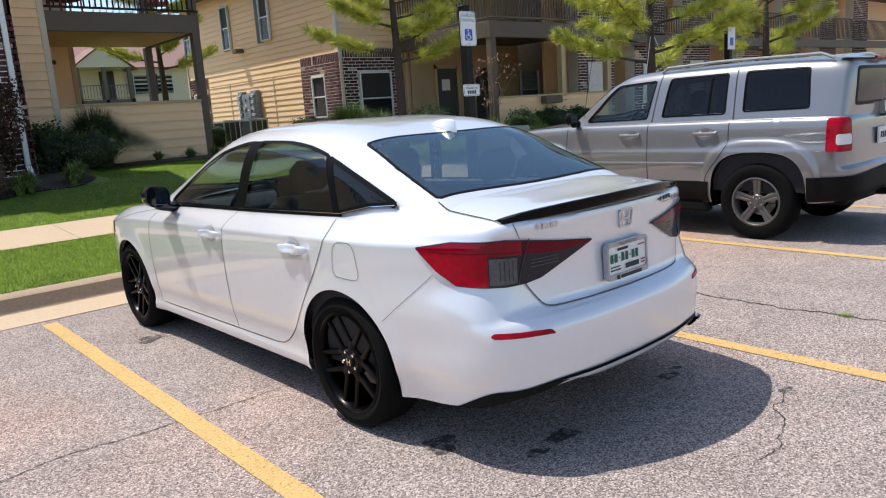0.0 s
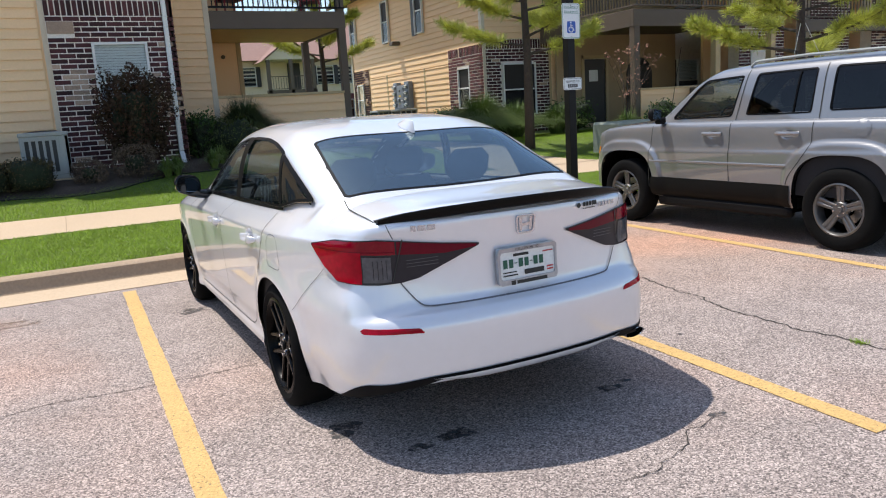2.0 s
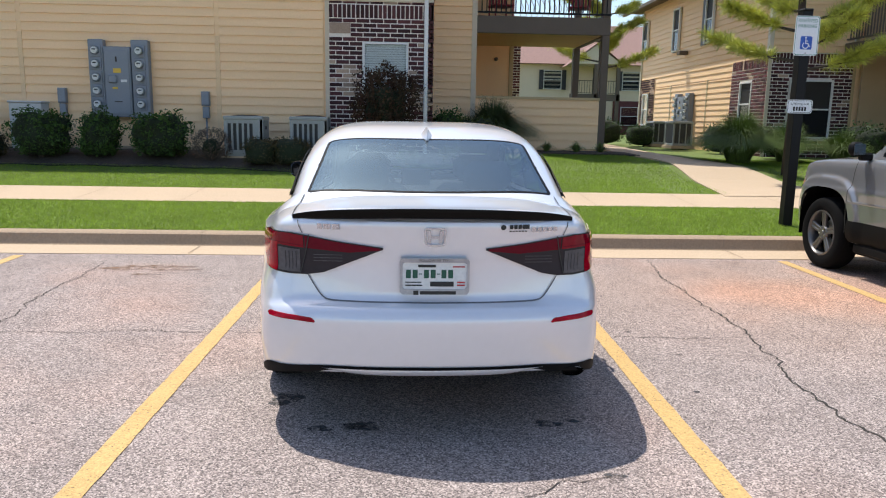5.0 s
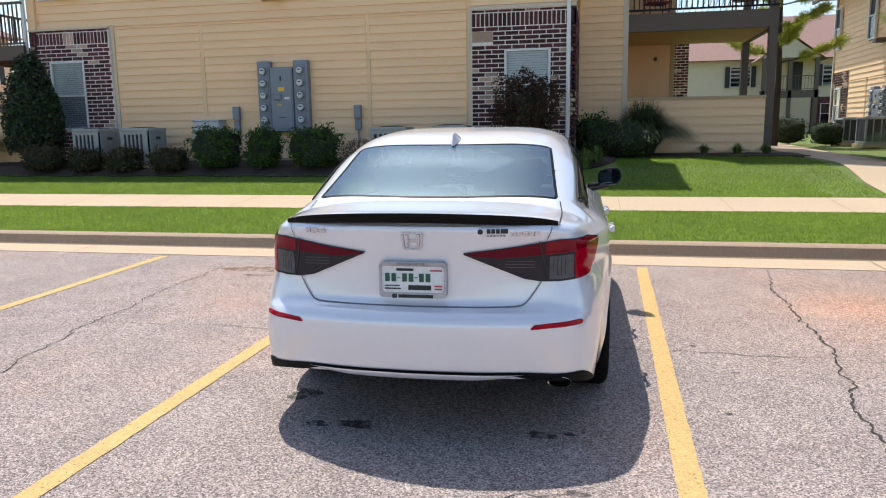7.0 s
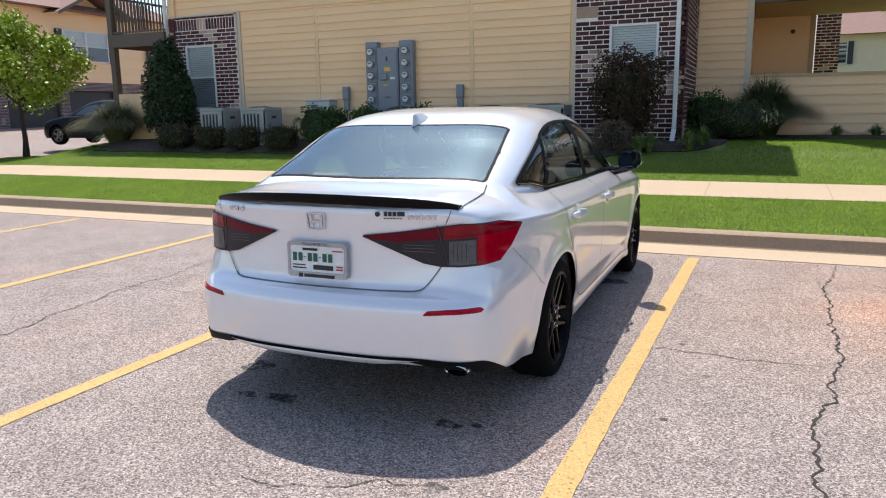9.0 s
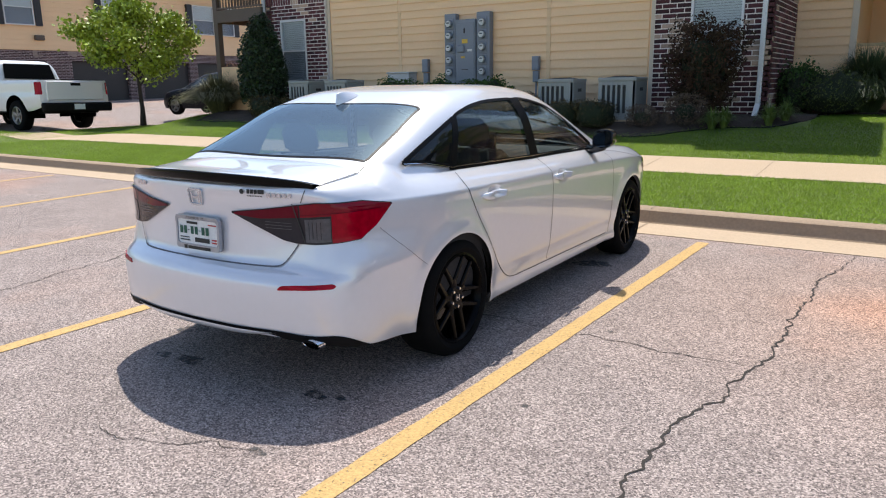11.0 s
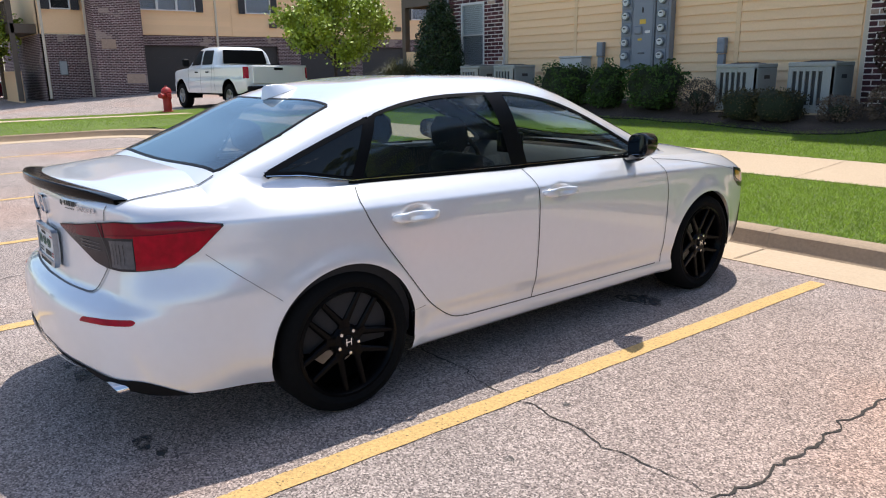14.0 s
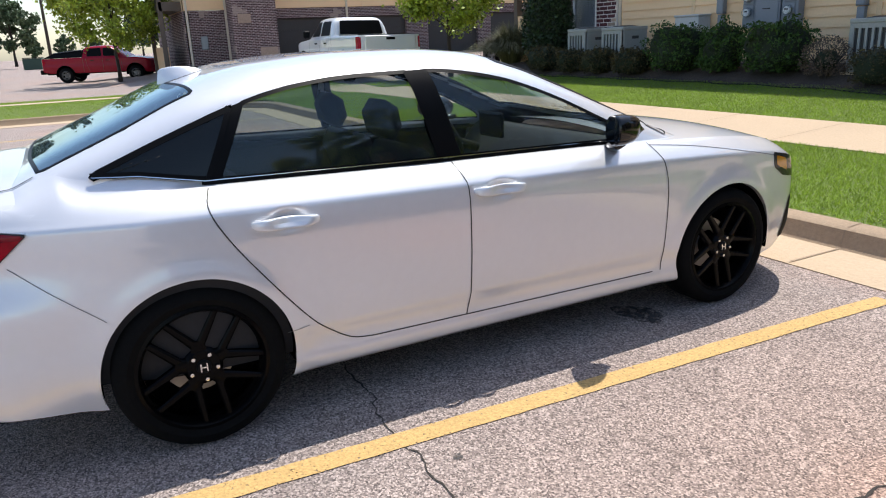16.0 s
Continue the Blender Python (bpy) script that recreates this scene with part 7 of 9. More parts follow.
    bo = rounded([(-0.047, 0.900), (0.047, 0.900), (0.054, 0.982), (-0.054, 0.982)], 0.018, 5)
    part("badge", ring_patch(bo, inset(bo, 0.008), arc2, 0.010, 48, 0.010), M["badge"], car, "chrome badge", smooth=True, angle=40)
    g = Geo()
    for a, b in ((-0.033, -0.020), (0.020, 0.033)):
        g.add([arc2(a, 0.912, 0.009), arc2(b, 0.912, 0.009), arc2(b * 1.15, 0.970, 0.009), arc2(a * 1.15, 0.970, 0.009)], [(0, 1, 2, 3)])
    g.add([arc2(-0.022, 0.934, 0.009), arc2(0.022, 0.934, 0.009), arc2(0.022, 0.946, 0.009), arc2(-0.022, 0.946, 0.009)], [(0, 1, 2, 3)])
    part("badge_bars", g, M["badge"], car)

    def bars(nm, xs, w, z0, z1, m, o=0.006):
        g = Geo()
        for x in xs:
            g.add([arc2(x, z0, o), arc2(x + w, z0, o), arc2(x + w, z1, o), arc2(x, z1, o)], [(0, 1, 2, 3)])
        part(nm, g, M[m], car, fix=False)
    bars("model_badge", (-0.545, -0.515, -0.503, -0.473, -0.461), 0.022, 0.966, 0.990, "badge")
    bars("trim_badge", (0.455, 0.482, 0.509, 0.536, 0.563), 0.020, 0.962, 0.982, "badge")
    bars("dealer_badge", (0.345, 0.366, 0.387, 0.408, 0.425), 0.017, 0.976, 0.996, "ink")
    bars("dealer_badge", (0.345, 0.360, 0.375, 0.390, 0.405, 0.420), 0.010, 0.963, 0.968, "ink")
    part("dealer_badge", patch([(0.315 + 0.013 * math.cos(a), 0.984 + 0.012 * math.sin(a)) for a in np.linspace(0, 6.0, 14)], arc2, 0.006, 20, 2), M["ink"], car)
    # roof fin
    def fin(u, v):
        y = 0.285 - 0.185 * u
        h = 0.060 * (1 - (1 - u)**2.1)
        if u > 0.94:
            h *= 1 - (u - 0.94) / 0.06
        a = math.pi * v
        wdt = 0.030 * (math.sin(math.pi * (0.12 + 0.80 * u)))
        return (wdt * math.cos(a) * (1 - 0.72 * math.sin(a)), y - 0.016 * math.sin(a) * u, sh.cz(0, y) - 0.004 + h * math.sin(a) + 0.006)
    part("roof_fin", Geo().grid(fin, 18, 12), M["pearl"], car, "white shark-fin aerial", smooth=True)
    # mirrors
    for sg in (1, -1):
        g = Geo()
        v, f = [], []
        nn = 28
        for k, (dy, sc) in enumerate(((-0.045, 0.90), (-0.04, 1.0), (0.0, 1.03), (0.055, 0.93), (0.095, 0.68), (0.118, 0.36), (0.124, 0.08))):
            for i in range(nn):
                a = 2 * math.pi * i / nn
                cxv, czv = abs(math.cos(a))**0.72 * math.copysign(1, math.cos(a)), abs(math.sin(a))**0.72 * math.copysign(1, math.sin(a))
                v.append((sg * (0.950 + 0.090 * sc * cxv), 1.945 + dy + 0.03 * cxv * -1, 1.037 + 0.072 * sc * czv * (1 - 0.16 * cxv * (czv < 0)) + 0.010 * cxv))
        for k in range(6):
            for i in range(nn):
                f.append((k * nn + i, k * nn + (i + 1) % nn, (k + 1) * nn + (i + 1) % nn, (k + 1) * nn + i))
        f.append(tuple(range(nn)))
        f.append(tuple(range(6 * nn, 7 * nn)))
        mi = part("mirror", g.add(v, f), M["shine"], car, "gloss black wing mirror", smooth=True, angle=40)
        gm = Geo()
        gm.add([(sg * (0.955 + 0.083 * math.cos(a)), 1.898 - 0.03 * math.cos(a), 1.030 + 0.057 * math.sin(a)) for a in np.linspace(0, 2 * math.pi, 20, False)], [tuple(range(20))])
        part("mirror_glass", gm, mat("mirror_silver", (0.22, 0.24, 0.27), 0.04, metal=1.0, var=0.0, fvar=0.0), mi)
        part("mirror_foot", Geo().tube([(sg * 0.80, 2.03, 0.950), (sg * 0.85, 1.995, 0.958), (sg * 0.90, 1.97, 0.972), (sg * 0.935, 1.955, 0.992)], [0.040, 0.034, 0.034, 0.040], 12), M["shine"], car, smooth=True)
    # front lamp corners and grille corner
    hl = [(sy(3.13), 0.799), (sy(3.26), 0.776), (sy(3.33) + 0.10, 0.736), (sy(3.33) + 0.30, 0.694), (sy(3.33) + 0.30, 0.624), (sy(3.33) + 0.08, 0.624), (sy(3.24), 0.654), (sy(3.14), 0.714)]
    hl_a, hl_b = both("head_lamp", lambda: patch(rounded(hl, 0.012, 3), arc, 0.004, 60, 4, 0.006), M["lampsmoke"], car, "dark head lamp")
    for lm, sg in ((hl_a, 1), (hl_b, -1)):
        pl = arc if sg > 0 else (lambda s, z, o: (-sh.P(s, z, off=o)[0], *sh.P(s, z, off=o)[1:]))
        part("side_marker", patch(rounded([(sy(3.155), 0.779), (sy(3.27), 0.749), (sy(3.28), 0.679), (sy(3.16), 0.724)], 0.01, 3), pl, 0.006, 24, 2), M["amber"], lm, "amber side marker")
    both("bumper_corner", lambda: patch(rounded([(sy(3.31), 0.27), (sy(3.33) + 0.10, 0.26), (sy(3.33) + 0.12, 0.50), (sy(3.33) + 0.05, 0.52), (sy(3.32), 0.36)], 0.02, 3), arc, 0.003, 32, 3), M["plast"], car)
    cowl = [(x, 2.34 + 0.14 * (1 - (x / 0.68)**2)) for x in ys(-0.70, 0.70, 10)] + [(x, 2.45 + 0.15 * (1 - (x / 0.74)**2)) for x in ys(0.74, -0.74, 10)]
    part("cowl", patch(cowl, lambda x, y, o: (x, y, max(sh.zd(x, y), sh.cz(x, y) if y < 2.53 else 0) + o), 0.006, 60, 5), M["plast"], car, smooth=True)
    # wheels
    for y in (0.0, WB):
        for sg in (1, -1):
            wheel(car, sg * 0.778, y, 0.322, 0.323, 0.244, 0.232, sg, "y", M["rimblk"])
            arch_liner(car, y, AZ, AR + 0.002, 0.56, 0.865, sg, sh)
    # under-floor and cabin
    part("underbody", Geo().box(-0.60, -0.30, 0.20, 0.60, 3.35, 0.28, 0.03).box(-0.80, 0.42, 0.20, 0.80, 2.32, 0.28, 0.02), M["plast"], car)
    part("cabin_floor", Geo().box(-0.74, -0.38, 0.285, 0.74, 2.12, 0.32), M["inner"], car)

    def card():
        return Geo().grid(lambda u, v: sh.P(sh.s_of_y(-0.55 + 2.7 * u), 0.12 + 0.87 * v, True, off=-0.022 - 0.03 * (1 - v)), 30, 10)
    both("door_card", card, M["inner"], car)
    part("parcel_shelf", Geo().grid(lambda u, v: (-0.68 + 1.36 * u, -0.56 + 0.68 * v, 0.985 - 0.02 * v), 8, 4), M["dash"], car)
    part("bulkhead", Geo().box(-0.70, 0.08, 0.35, 0.70, 0.13, 0.96), M["inner"], car)
    liner(sh, lined, car)
    for x in (-0.36, 0.36):
        seat(car, x, 1.38, 0.10, 0.52)
    for x in (-0.36, 0.36):
        seat(car, x, 0.52, 0.10, 0.50, 22)
    part("dashboard", Geo().grid(lambda u, v: ((-1 + 2 * u) * 0.72, 1.86 + 0.42 * math.sin(v * math.pi / 2), 0.55 + 0.42 * math.sin(min(1, v * 1.6) * math.pi / 2) - 0.03 * v), 12, 10), M["dash"], car, smooth=True)
    part("screen", Geo().box(-0.14, 1.83, 0.93, 0.10, 1.86, 1.07, 0.01), M["gloss"], car)
    g = Geo()
    ring = [(-0.37 + 0.185 * math.cos(a), 1.72 - 0.07 * math.sin(a), 0.90 + 0.17 * math.sin(a)) for a in np.linspace(0, 2 * math.pi, 28)]
    g.tube(ring, 0.015, 8, False)
    g.tube([(-0.55, 1.73, 0.90), (-0.37, 1.75, 0.89), (-0.19, 1.73, 0.90)], 0.02, 6)
    g.tube([(-0.37, 1.75, 0.89), (-0.37, 1.95, 0.82)], 0.03, 8)
    part("steering_wheel", g, M["plast"], car, smooth=True)
    return car, sh


sedan, sedan_shell = make_sedan()


# ---------------- marks on the asphalt ----------------
crack([(5.18, 6.45), (5.12, 5.9), (5.01, 5.15), (4.99, 4.35), (4.95, 3.5), (4.88, 2.94), (4.80, 2.45), (4.79, 2.0), (4.82, 1.5), (4.9, 0.6)], 0.0066, 1, 0.03)
crack([(4.95, 3.5), (4.44, 3.46), (3.98, 3.48), (3.55, 3.53), (2.9, 3.55)], 0.0042, 2, 0.02)
crack([(2.0, 3.55), (1.25, 3.58), (0.76, 3.62), (0.2, 3.57), (-0.6, 3.56)], 0.0035, 3, 0.015)
crack([(-0.40, 6.45), (-0.50, 6.1), (-0.42, 4.9), (-0.40, 4.5), (-0.24, 3.25), (-0.05, 2.2), (0.1, 1.2)], 0.0045, 4, 0.03)
crack([(3.42, 1.50), (3.23, 1.47), (3.05, 1.34), (2.88, 1.28), (2.6, 1.27)], 0.0025, 5, 0.02)


def blot(x, y, rx, ry, material, label, seed, rot=0.0):
    r = random.Random(seed)
    n = 26
    ph = [r.uniform(0, 6.28) for _ in range(3)]
    v = [(0, 0)]
    for i in range(n):
        a = 2 * math.pi * i / n
        k = 1 + 0.16 * math.sin(2 * a + ph[0]) + 0.12 * math.sin(3 * a + ph[1]) + 0.09 * math.sin(7 * a + ph[2])
        v.append((rx * k * math.cos(a), ry * k * math.sin(a)))
    c, s = math.cos(rot), math.sin(rot)
    g = Geo().add([(x + c * a - s * b, y + s * a + c * b, 0.003) for a, b in v], [(0, i + 1, (i + 1) % n + 1) for i in range(n)])
    return tagged(part("stain", g, material), label, "stain", "pavement stains", "structure")


for k, (x, y, rx, ry) in enumerate(((2.35, 2.01, 0.11, 0.07), (2.15, 1.985, 0.07, 0.04), (1.93, 2.36, 0.11, 0.10), (3.25, 2.03, 0.08, 0.05), (3.36, 2.07, 0.06, 0.03), (3.43, 1.50, 0.06, 0.03), (3.40, 5.12, 0.17, 0.13), (4.15, 2.45, 0.03, 0.02), (4.12, 3.62, 0.03, 0.02), (4.3, 3.1, 0.03, 0.02), (1.66, 5.2, 0.12, 0.10))):
    blot(x, y, rx * 0.8, ry * 0.8, M["oil"], "dark oil stain on the asphalt", 60 + k)
for k, (x, y, rx, ry) in enumerate(((0.10, 5.75, 0.42, 0.16), (0.12, 5.45, 0.14, 0.05))):
    blot(x, y, rx, ry, M["rust"], "faded brown clay stain on the asphalt", 80 + k)
g = Geo()
rr = random.Random(8)
for k in range(70):
    a, d = rr.uniform(0, 6.28), rr.uniform(0, 0.06)
    x, y = 4.80 + d * math.cos(a) * 0.7, 1.72 + d * math.sin(a)
    b = rr.uniform(0, 6.28)
    g.add([(x, y, 0), (x + 0.006, y, 0), (x + 0.03 * math.cos(b), y + 0.03 * math.sin(b), rr.uniform(0.01, 0.04))], [(0, 1, 2)])
tagged(part("weed", g, M["grass"], fix=False), "small green weed in the asphalt crack", "weed")


def make_suv():
    """The silver boxy off-roader in the next bay."""
    sh = Shell(
        outline=[(0, -0.83), (0.45, -0.825), (0.68, -0.805), (0.80, -0.75), (0.842, -0.64), (0.856, -0.3), (0.862, 0.5), (0.862, 2.2), (0.86, 2.9), (0.83, 3.10), (0.74, 3.25), (0.5, 3.33), (0, 3.37)],
        zbot=[(-0.93, 0.42), (-0.5, 0.36), (0.4, 0.33), (2.2, 0.33), (3.0, 0.36), (3.42, 0.38)],
        zsh=[(-0.93, 1.12), (0, 1.128), (1.9, 1.122), (2.2, 1.115), (2.7, 1.095), (3.1, 1.055), (3.37, 1.0)],
        side=[(0, 0.06), (0.08, 0.02), (0.2, 0.012), (0.5, 0.0), (0.62, 0.0), (0.66, 0.010), (0.9, 0.028), (0.97, 0.045), (1, 0.085)],
        rear=[(0, 0.05), (0.08, 0.0), (0.38, 0.0), (0.42, 0.05), (0.6, 0.055), (0.95, 0.07), (1, 0.09)],
        front=[(0, 0.08), (0.1, 0.0), (0.4, 0.0), (0.5, 0.03), (0.9, 0.05), (1, 0.10)],
        crown=[(-0.93, 0.02), (1.9, 0.02), (2.4, 0.05), (3.42, 0.03)],
        cab=dict(roof=[(-0.80, 1.12), (-0.775, 1.34), (-0.735, 1.54), (-0.69, 1.605), (-0.54, 1.640), (0.2, 1.668), (1.0, 1.665), (1.46, 1.645), (1.70, 1.570), (1.92, 1.430), (2.14, 1.25), (2.33, 1.08)], n=8.0, tum=0.155, ny=300),
        N=300, lev=48, bulge=((0, 0.372, 0.45, 0.026), (2.635, 0.372, 0.45, 0.026)), square=3.0, flare=0.085, cups=((0.52, 1.0, 0.075, 0.045, 0.022), (1.37, 1.0, 0.075, 0.045, 0.022)))
    car = empty("suv", "boxy silver five-door off-roader with grey cladding", "car", pose(7.80, 3.33, 0, 0, 0, 0.3) @ Matrix.Diagonal((1.02, 1.04, 1.04, 1)))
    AR, AZ = 0.45, 0.372
    w1 = [(1.22, 1.160), (1.99, 1.148), (2.005, 1.178), (1.71, 1.47), (1.62, 1.535), (1.14, 1.556)]
    w2 = [(0.360, 1.176), (1.06, 1.172), (0.99, 1.563), (0.360, 1.570)]
    w3 = [(-0.42, 1.197), (0.195, 1.190), (0.195, 1.574), (-0.39, 1.566)]
    rg = [(-0.56, 1.20), (0.56, 1.20), (0.50, 1.54), (-0.50, 1.54)]
    ws = [(x, 1.67 + 0.03 * (1 - (x / 0.6)**2)) for x in (-0.56, -0.3, 0, 0.3, 0.56)] + [(x, 2.15 + 0.08 * (1 - (x / 0.7)**2)) for x in (0.66, 0.3, 0, -0.3, -0.66)]
    cuts = [inset(rounded(w, 0.03), 0.010) for w in (w1, w2, w3)]
    rc, wc = inset(rg, 0.03), inset(ws, 0.02)

    def holes(c):
        if c[2] > sh.zsh(c[1]) + 0.02:
            if abs(c[0]) > 0.55 and any(inside(w, c[1], c[2]) for w in cuts):
                return True
            if c[1] < -0.62 and inside(rc, c[0], c[2]):
                return True
            if c[1] > 1.4 and inside(wc, c[0], c[1]):
                return True
        return False
    body = part("body", sh.body([(0, AZ), (2.635, AZ)], AR, (-0.66, 2.0), holes), M["silver"], car, "silver bodywork")
    weld(body)
    liner(sh, holes, car)
    side = lambda y, z, o: (sh.cx(y, z, o), y, z)
    low = lambda y, z, o: sh.P(sh.s_of_y(y), z, off=o)
    arc = lambda s, z, o: sh.P(s, z, off=o)
    car_window(car, w1, side, M["carglass"], 0.014)
    car_window(car, w2, side, M["darkglass"], 0.014)
    car_window(car, w3, side, M["darkglass"], 0.014)
    both("window_divider", lambda: ribbon([(0.545, 1.180), (0.53, 1.565)], side, 0.016, 0.004), M["gloss"], car)

    def back_y(x, z):
        lo, hi = -0.79, -0.4
        for _ in range(24):
            m = (lo + hi) / 2
            if sh.cx(m, z) > abs(x) and sh.zr(m) > z:
                hi = m
            else:
                lo = m
        return hi
    rp = rounded(rg, 0.05)
    rw = part("rear_window", ring_patch(rp, inset(rp, 0.03), lambda x, z, o: (x, back_y(x, z) - o, z), 0.004), M["gloss"], car, smooth=True, angle=40)
    outward(part("pane", patch(inset(rp, 0.03), lambda x, z, o: (x, back_y(x, z) - o, z), 0.0, 48, 5), M["quartglass"], rw, "privacy glass", smooth=True), Vector((0, 1, 1)))
    tp = lambda x, y, o: (x, y, sh.cz(x, y, o))
    wp = rounded(ws, 0.03, 3)
    ww = part("windscreen", ring_patch(wp, inset(wp, 0.04), tp, 0.004, 90), M["gloss"], car, smooth=True, angle=40)
    outward(part("pane", patch(inset(wp, 0.04), tp, -0.003, 72, 7), M["carglass"], ww, "windscreen glass", smooth=True), Vector((0, 1, 0.8)))

    def seam(line, w=0.008, place=low):
        g = ribbon(smooth_line(line), place, w, 0.002)
        for sg in (1, -1):
            part("seam", g if sg > 0 else mirror_geo(g), M["ink"], car, fix=False)
    seam([(1.17, 1.12), (1.165, 0.7), (1.16, 0.40)])
    seam([(2.22, 1.09), (2.235, 0.8), (2.24, 0.42)])
    seam([(0.285, 1.12), (0.285, 1.0), (0.29, 0.90), (0.36, 0.78), (0.49, 0.60), (0.52, 0.42)])
    # door seams run up the cabin
    for y0, y1 in ((1.165, 1.095), (0.277, 0.282)):
        g = ribbon([(y0, 1.13), (y1, 1.60)], side, 0.010, 0.003)
        for sg in (1, -1):
            part("seam", g if sg > 0 else mirror_geo(g), M["ink"], car, fix=False)
    # door frames' raised outline, handles, side moulding, cladding
    for y0 in (0.40, 1.262):
        both("door_handle", lambda: Geo().tube([low(y0 + 0.235 * k / 6, 1.005, 0.012 + 0.026 * math.sin(math.pi * k / 6)**0.5) for k in range(7)], 0.017, 8), M["silver"], car)
    both("side_moulding", lambda: Geo().grid(lambda u, v: low(0.52 + 1.70 * u, 0.702 + 0.026 * v, 0.005 * math.sin(math.pi * v) + 0.001), 20, 4), M["silver"], car)
    both("cladding", lambda: Geo().grid(lambda u, v: low(0.47 + 1.74 * u, 0.335 + 0.205 * v, 0.012 * math.sin(math.pi * (0.1 + 0.9 * v))**0.5 + 0.002), 30, 5), M["gplast"], car)

    sx, sy = sh.s_of_x, sh.s_of_y
    both("rear_lamp", lambda: patch(rounded([(sx(0.70), 0.82), (sy(-0.60), 0.82), (sy(-0.60), 1.11), (sx(0.70), 1.11)], 0.02), arc, 0.014, 48, 5, 0.02), M["lampred"], car, "upright red rear lamp")
    both("reverse_lens", lambda: patch(rounded([(sx(0.71), 0.88), (sy(-0.68), 0.88), (sy(-0.68), 0.97), (sx(0.71), 0.97)], 0.01), arc, 0.0165, 24, 3), M["white"], car, "clear reversing lens")
    g = Geo().grid(lambda u, v: sh.P(sy(-0.46) * u, 0.425 + 0.22 * v - 0.05 * u, off=0.022), 60, 5)
    part("rear_bumper", g, M["gplast"], car, smooth=True)
    part("rear_bumper", mirror_geo(g), M["gplast"], car, smooth=True)
    both("side_marker", lambda: patch(rounded([(sy(3.12), 0.775), (sy(3.20), 0.775), (sy(3.20), 0.855), (sy(3.12), 0.855)], 0.02), arc, 0.006, 24, 3), M["amber"], car, "amber side marker")
    part("number_plate", Geo().box(-0.155, -0.805, 0.84, 0.155, -0.785, 0.99, 0.004), M["plate"], car)
    for x in (-0.11, -0.06, -0.01, 0.04, 0.09):
        part("plate_bar", Geo().box(x - 0.015, -0.808, 0.89, x + 0.02, -0.8055, 0.945), M["ink"], car)
    part("fuel_flap", patch([(-0.16 + 0.075 * math.cos(a), 1.045 + 0.075 * math.sin(a)) for a in np.linspace(0, 6.28, 24, False)], lambda y, z, o: (-low(y, z, o)[0], *low(y, z, o)[1:]), 0.003, 24, 3), M["silver"], car, smooth=True)
    both("roof_rail", lambda: Geo().tube([(0.60, 1.12, 1.630), (0.60, 1.06, 1.672), (0.605, 0.5, 1.685), (0.60, -0.46, 1.668), (0.595, -0.56, 1.62)], 0.014, 8), M["acgrey"], car)
    part("roof_spoiler", Geo().grid(lambda u, v: ((-1 + 2 * u) * 0.58, -0.60 - 0.15 * v, 1.648 - 0.012 * v - 0.03 * abs(-1 + 2 * u)**4), 16, 4), M["silver"], car, smooth=True)
    part("brake_light", Geo().box(-0.16, -0.765, 1.60, 0.16, -0.74, 1.62), M["lampred"], car)
    part("aerial", Geo().tube([(-0.70, 2.1, 1.10), (-0.70, 2.02, 1.5), (-0.70, 1.93, 1.9)], 0.003, 5), M["plast"], car)
    for sg in (1, -1):
        mi = part("mirror", Geo().box(min(sg * 0.87, sg * 1.01), 2.05, 1.15, max(sg * 0.87, sg * 1.01), 2.14, 1.28, 0.035), M["plast"], car, "black wing mirror", smooth=True, angle=50)
        part("mirror_glass", Geo().box(min(sg * 0.885, sg * 0.995), 2.036, 1.165, max(sg * 0.885, sg * 0.995), 2.039, 1.265), M["chrome"], mi)
        part("mirror_foot", Geo().box(min(sg * 0.78, sg * 0.90), 2.06, 1.11, max(sg * 0.78, sg * 0.90), 2.13, 1.18, 0.015), M["plast"], car)
    for y in (0.0, 2.635):
        for sg in (1, -1):
            wheel(car, sg * 0.762, y, 0.358, 0.358, 0.228, 0.225, sg, "five", M["alloy"])
            arch_liner(car, y, AZ, AR + 0.002, 0.52, 0.84, sg, sh)
    part("underbody", Geo().box(-0.62, -0.7, 0.32, 0.62, 3.2, 0.42, 0.03).box(-0.78, 0.45, 0.32, 0.78, 2.2, 0.42), M["plast"], car)
    both("side_step", lambda: Geo().box(0.74, 0.48, 0.23, 0.838, 2.16, 0.345, 0.03), M["plast"], car, "black sill")
    part("hitch", Geo().box(-0.04, -0.95, 0.36, 0.04, -0.75, 0.42, 0.01), M["plast"], car)
    part("cabin_floor", Geo().box(-0.72, -0.70, 0.43, 0.72, 2.0, 0.46), M["inner"], car)
    both("door_card", lambda: Geo().grid(lambda u, v: low(-0.6 + 2.6 * u, 0.45 + 0.60 * v, -0.06), 20, 4), M["inner"], car)
    for x in (-0.36, 0.36):
        seat(car, x, 1.22, 0.30, 0.52)
        seat(car, x, 0.28, 0.30, 0.5)
    part("dashboard", Geo().box(-0.72, 1.82, 0.7, 0.72, 2.18, 1.10, 0.06), M["dash"], car, smooth=True)
    g = Geo().tube([(-0.36 + 0.18 * math.cos(a), 1.60 - 0.07 * math.sin(a), 1.10 + 0.16 * math.sin(a)) for a in np.linspace(0, 6.28, 24)], 0.015, 8, False)
    part("steering_wheel", g, M["plast"], car, smooth=True)
    part("air_freshener", Geo().box(-0.02, 1.55, 1.27, 0.0, 1.56, 1.37), mat("yellow_card", (0.6, 0.55, 0.05), 0.6), car)
    return car


make_suv()


